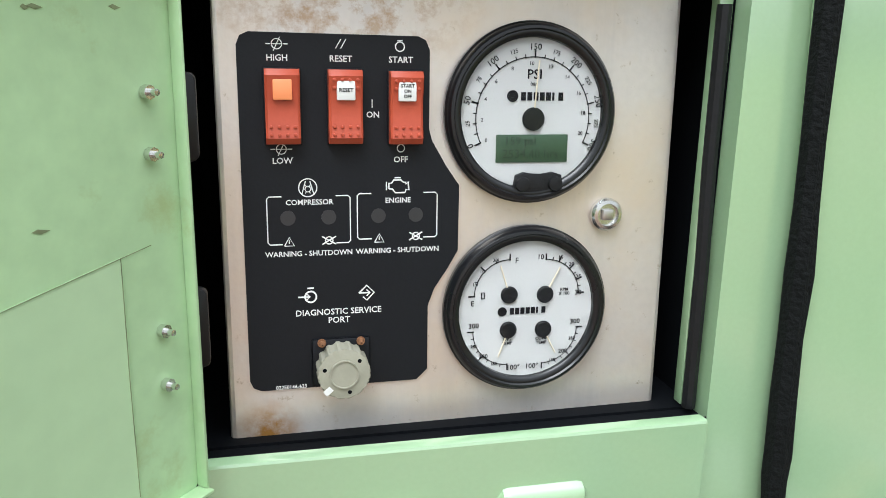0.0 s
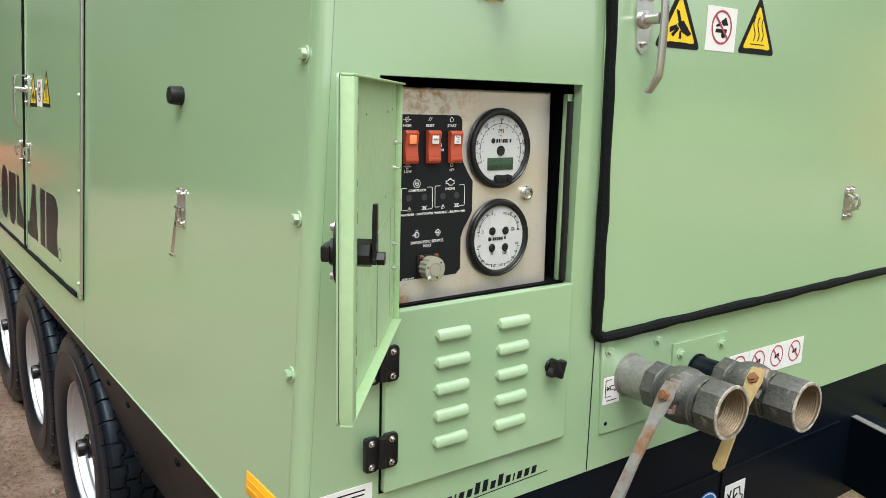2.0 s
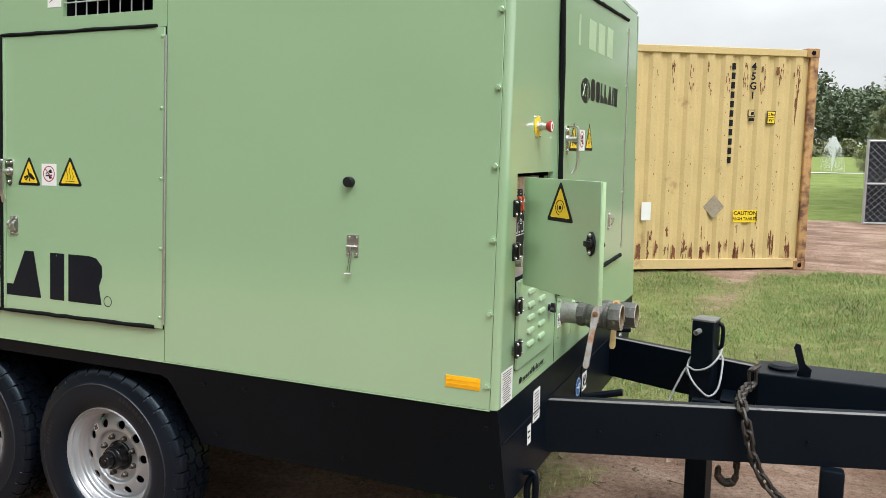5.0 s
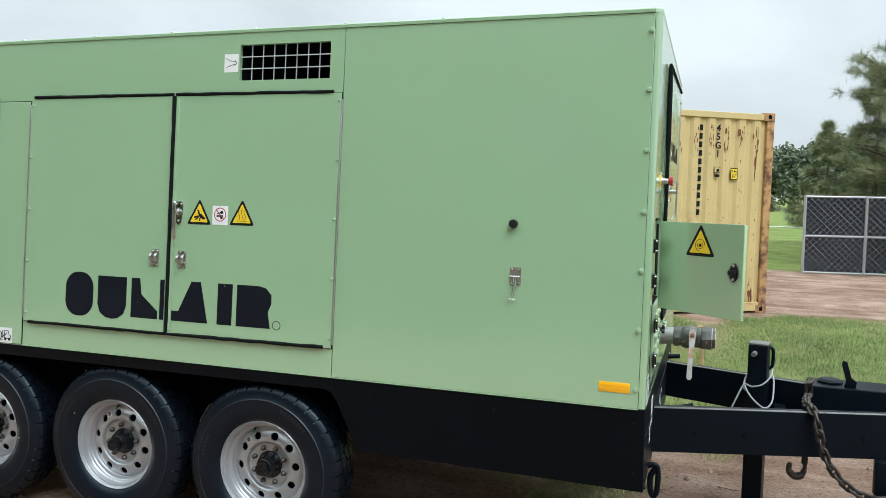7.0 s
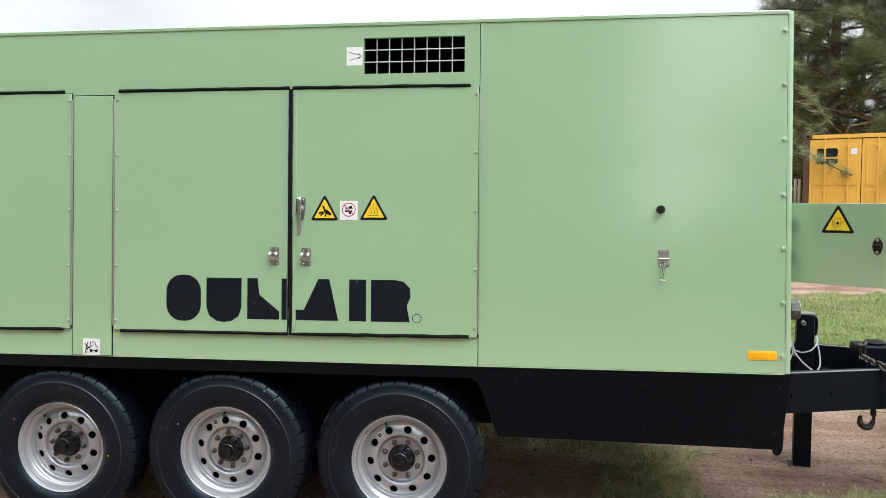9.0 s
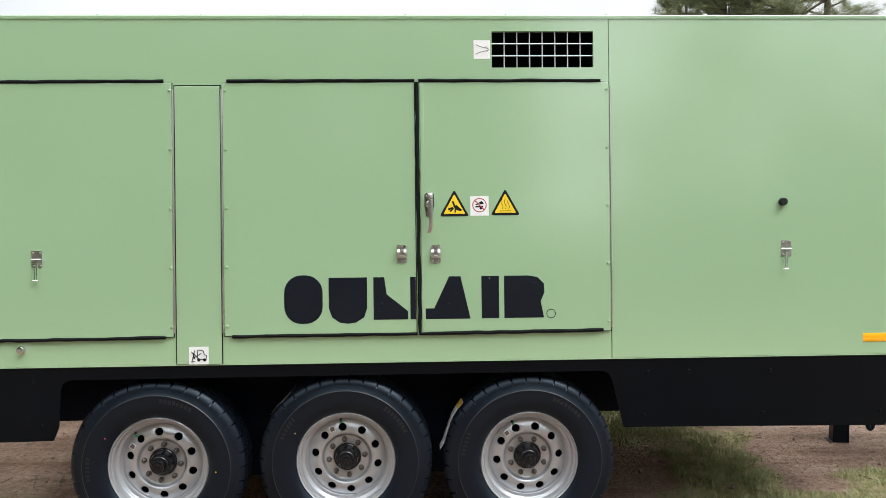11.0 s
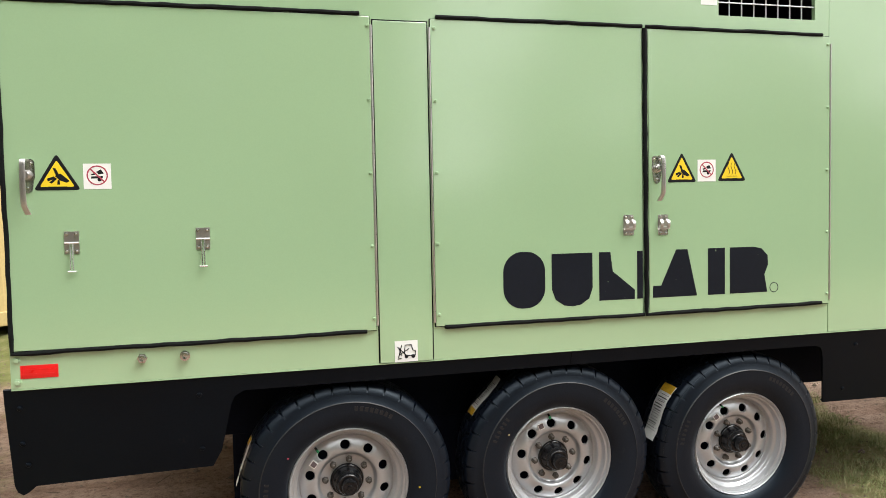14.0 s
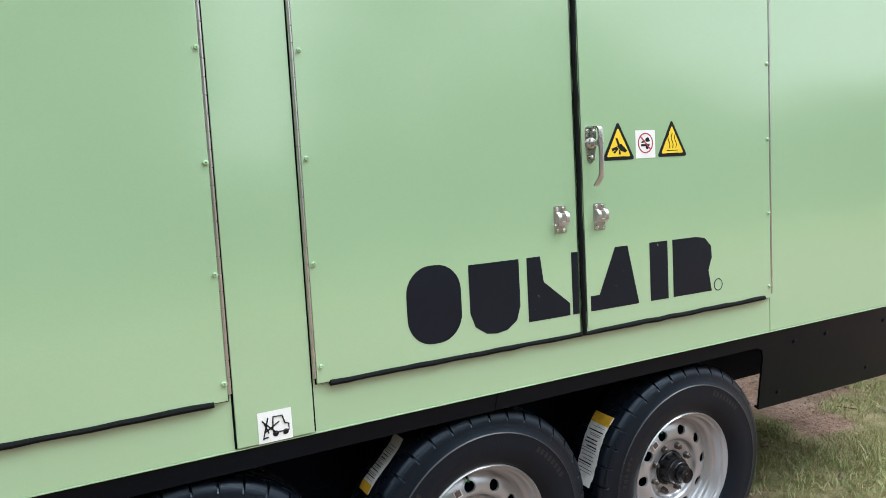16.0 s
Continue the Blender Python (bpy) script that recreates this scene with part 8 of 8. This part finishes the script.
# ---------- red utility vehicle by the woods ----------
uv = thing("utility_vehicle", "small red off-road vehicle with knobbly black tyres", "vehicle", Matrix.Translation((-11.3, -0.62, rise(0))) @ pose(0, 0, 0, 0, 0, 0))


def atv_wheel(x, y):
    w_ = new("wheel")
    w_.parent = uv
    w_.matrix_basis = Matrix.Translation((x, y, 0.36)) @ Matrix(((0, 0, 1, 0), (1, 0, 0, 0), (0, 1, 0, 0), (0, 0, 0, 1)))
    bm = B()
    lathe(bm, [(0.16, -0.11), (0.2, -0.125), (0.3, -0.13), (0.34, -0.11), (0.35, 0), (0.34, 0.11), (0.3, 0.13), (0.2, 0.125), (0.16, 0.11)], 36)
    for k in range(18):
        for s in (-1, 1):
            box(bm, 0.335, 0.368, -0.03, 0.03, min(0.02 * s, 0.12 * s), max(0.02 * s, 0.12 * s), m=pose(0, 0, 0, 0, 0, 20 * k + 5 * s))
    part("tyre", bm, TYRE, w_)
    bm = B()
    lathe(bm, [(0.165, 0.1), (0.15, 0.06), (0.06, 0.05), (0.05, 0.075), (0, 0.078)], 24)
    part("rim", bm, BLACK, w_)


for x in (0.75, -0.75):
    for y in (0.28, -0.85):
        atv_wheel(x, y)
bm = B()
box(bm, -1.1, 1.05, -0.72, 0.14, 0.42, 0.62, 0.06)
box(bm, 0.35, 1.12, -0.68, 0.12, 0.6, 0.93, 0.08)
box(bm, -1.15, -0.35, -0.75, 0.2, 0.6, 0.92, 0.05)
part("body", bm, ATV_RED, uv, "red moulded body")
for x in (0.75, -0.75):
    for y in (0.28, -0.85):
        bm = B()
        for i in range(8):
            a0, a1 = radians(20 + 140 * i / 8), radians(20 + 140 * (i + 1) / 8)
            vs_ = [bm.verts.new((x + 0.44 * math.cos(a), y + s, 0.36 + 0.44 * math.sin(a))) for a in (a0, a1) for s in (-0.16, 0.16)]
            bm.faces.new((vs_[0], vs_[1], vs_[3], vs_[2]))
        bmesh.ops.solidify(bm, geom=bm.faces, thickness=0.02)
        part("fender", bm, ATV_RED, uv)
bm = B()
box(bm, -0.3, 0.25, -0.66, 0.08, 0.62, 0.74, 0.04)
box(bm, -0.4, -0.26, -0.66, 0.08, 0.7, 1.15, 0.04)
part("seat", bm, RUBBER, uv)
bm = B()
for y in (-0.72, 0.14):
    tube(bm, smooth_path([(0.45, y, 0.85), (0.2, y, 1.7), (0.0, y, 1.82), (-0.4, y, 1.82), (-0.55, y, 1.6), (-0.6, y, 0.85)], 5), 0.025, 8)
for x, z in ((0.1, 1.8), (-0.45, 1.8)):
    tube(bm, [(x, -0.72, z), (x, 0.14, z)], 0.025, 8)
part("roll_cage", bm, BLACK, uv)

# ---------- grass, pebbles and litter ----------
def scatter_grass(name, x0, x1, y0, y1, count, seed, hmin, hmax, need=0.34, material=BLADE):
    rnd = np.random.RandomState(seed)
    P = rnd.uniform((x0, y0), (x1, y1), (count, 2))
    vs, fs = [], []
    for x, y in P:
        c = grass_cover(x, y) + 0.18 * noise.noise(Vector((x * 4.1, y * 4.1, 2.2)))
        if y < 2.2:
            c *= 0.62 + 0.75 * noise.noise(Vector((x * 6.3, y * 6.3, 4.4))) + 0.5 * noise.noise(Vector((x * 15.0, y * 15.0, 1.4)))
        if c < need or (c < 0.75 and rnd.rand() > c):
            continue
        if -4.6 < x < -1.3 and 0.35 < y < 1.9 and rnd.rand() > 0.25:
            continue
        h = rnd.uniform(hmin, hmax) * (0.55 + 0.6 * c)
        a, b, lean = rnd.rand() * 6.283, rnd.rand() * 6.283, rnd.rand() * 1.5 * h
        w = rnd.uniform(0.0012, 0.0027) * (1 + 0.06 * max(0.0, y))
        z = land(x, y) - 0.004
        ca_, sa = math.cos(a) * w, math.sin(a) * w
        lx, ly = math.cos(b) * lean, math.sin(b) * lean
        k = len(vs)
        vs += [(x - ca_, y - sa, z), (x + ca_, y + sa, z), (x + lx * 0.4 + ca_ * 0.7, y + ly * 0.4 + sa * 0.7, z + h * 0.6), (x + lx * 0.4 - ca_ * 0.7, y + ly * 0.4 - sa * 0.7, z + h * 0.6), (x + lx, y + ly, z + h)]
        fs += [(k, k + 1, k + 2, k + 3), (k + 3, k + 2, k + 4)]
    me = bpy.data.meshes.new(name)
    me.from_pydata(vs, [], fs)
    me.materials.append(material)
    return tagged(new(name, me), "short uneven green grass growing from sandy earth", "grass", kind="stuff")


scatter_grass("grass", -2.6, 3.6, -1.2, 2.4, 46000, 1, 0.008, 0.034, 0.42)
scatter_grass("grass", -1.9, 1.7, -0.7, 2.4, 150000, 5, 0.010, 0.055, 0.2)
scatter_grass("grass", -2.8, 4.6, 2.2, 10.5, 170000, 2, 0.015, 0.055, 0.34, BLADE_LAWN)
scatter_grass("grass", -9.5, -4.2, -4.5, 2.5, 40000, 3, 0.02, 0.07)
rnd = random.Random(41)
vs, fs = [], []
for k in range(8000):
    x, y = rnd.uniform(-7.5, 3.2), rnd.uniform(-2.2, 4.5)
    s = rnd.uniform(0.003, 0.010) * (2.6 if rnd.random() < 0.05 else 1)
    z = land(x, y) + s * 0.2
    i = len(vs)
    vs += [(x + s * rnd.uniform(0.6, 1.2), y, z), (x, y + s * rnd.uniform(0.6, 1.2), z), (x - s * rnd.uniform(0.6, 1.2), y, z), (x, y - s * rnd.uniform(0.6, 1.2), z), (x, y, z + s * 0.7), (x, y, z - s * 0.7)]
    fs += [(i, i + 1, i + 4), (i + 1, i + 2, i + 4), (i + 2, i + 3, i + 4), (i + 3, i, i + 4), (i + 1, i, i + 5), (i + 2, i + 1, i + 5), (i + 3, i + 2, i + 5), (i, i + 3, i + 5)]
me = bpy.data.meshes.new("pebbles")
me.from_pydata(vs, [], fs)
me.materials.append(mat("pebble_brown", (0.2, 0.15, 0.11), 0.9, vary=0.4, scale=3, fine=20, bump=0))
tagged(new("pebbles", me), "small stones and crumbs of earth", "pebbles", kind="stuff")

# dry twigs lying about
vs, fs = [], []
rnd = random.Random(51)
for k in range(240):
    x, y = rnd.uniform(-6.5, 3.0), rnd.uniform(-1.0, 3.5)
    a, L, r = rnd.uniform(0, 6.28), rnd.uniform(0.03, 0.13), rnd.uniform(0.0012, 0.003)
    d, s = Vector((math.cos(a), math.sin(a), 0)), Vector((-math.sin(a), math.cos(a), 0))
    p, q = Vector((x, y, land(x, y) + r)), Vector((x + d.x * L, y + d.y * L, land(x + d.x * L, y + d.y * L) + r * 2))
    i = len(vs)
    for c in (p, q):
        vs += [c + s * r, c - s * r, c + Vector((0, 0, r * 1.6))]
    fs += [(i, i + 3, i + 5, i + 2), (i + 2, i + 5, i + 4, i + 1), (i + 1, i + 4, i + 3, i)]
me = bpy.data.meshes.new("twigs")
me.from_pydata([tuple(v) for v in vs], [], fs)
me.materials.append(mat("dry_twig", (0.12, 0.085, 0.055), 0.9, vary=0.4, scale=6, bump=0))
tagged(new("twigs", me), "dry twigs and straw on the earth", "twigs", kind="stuff")
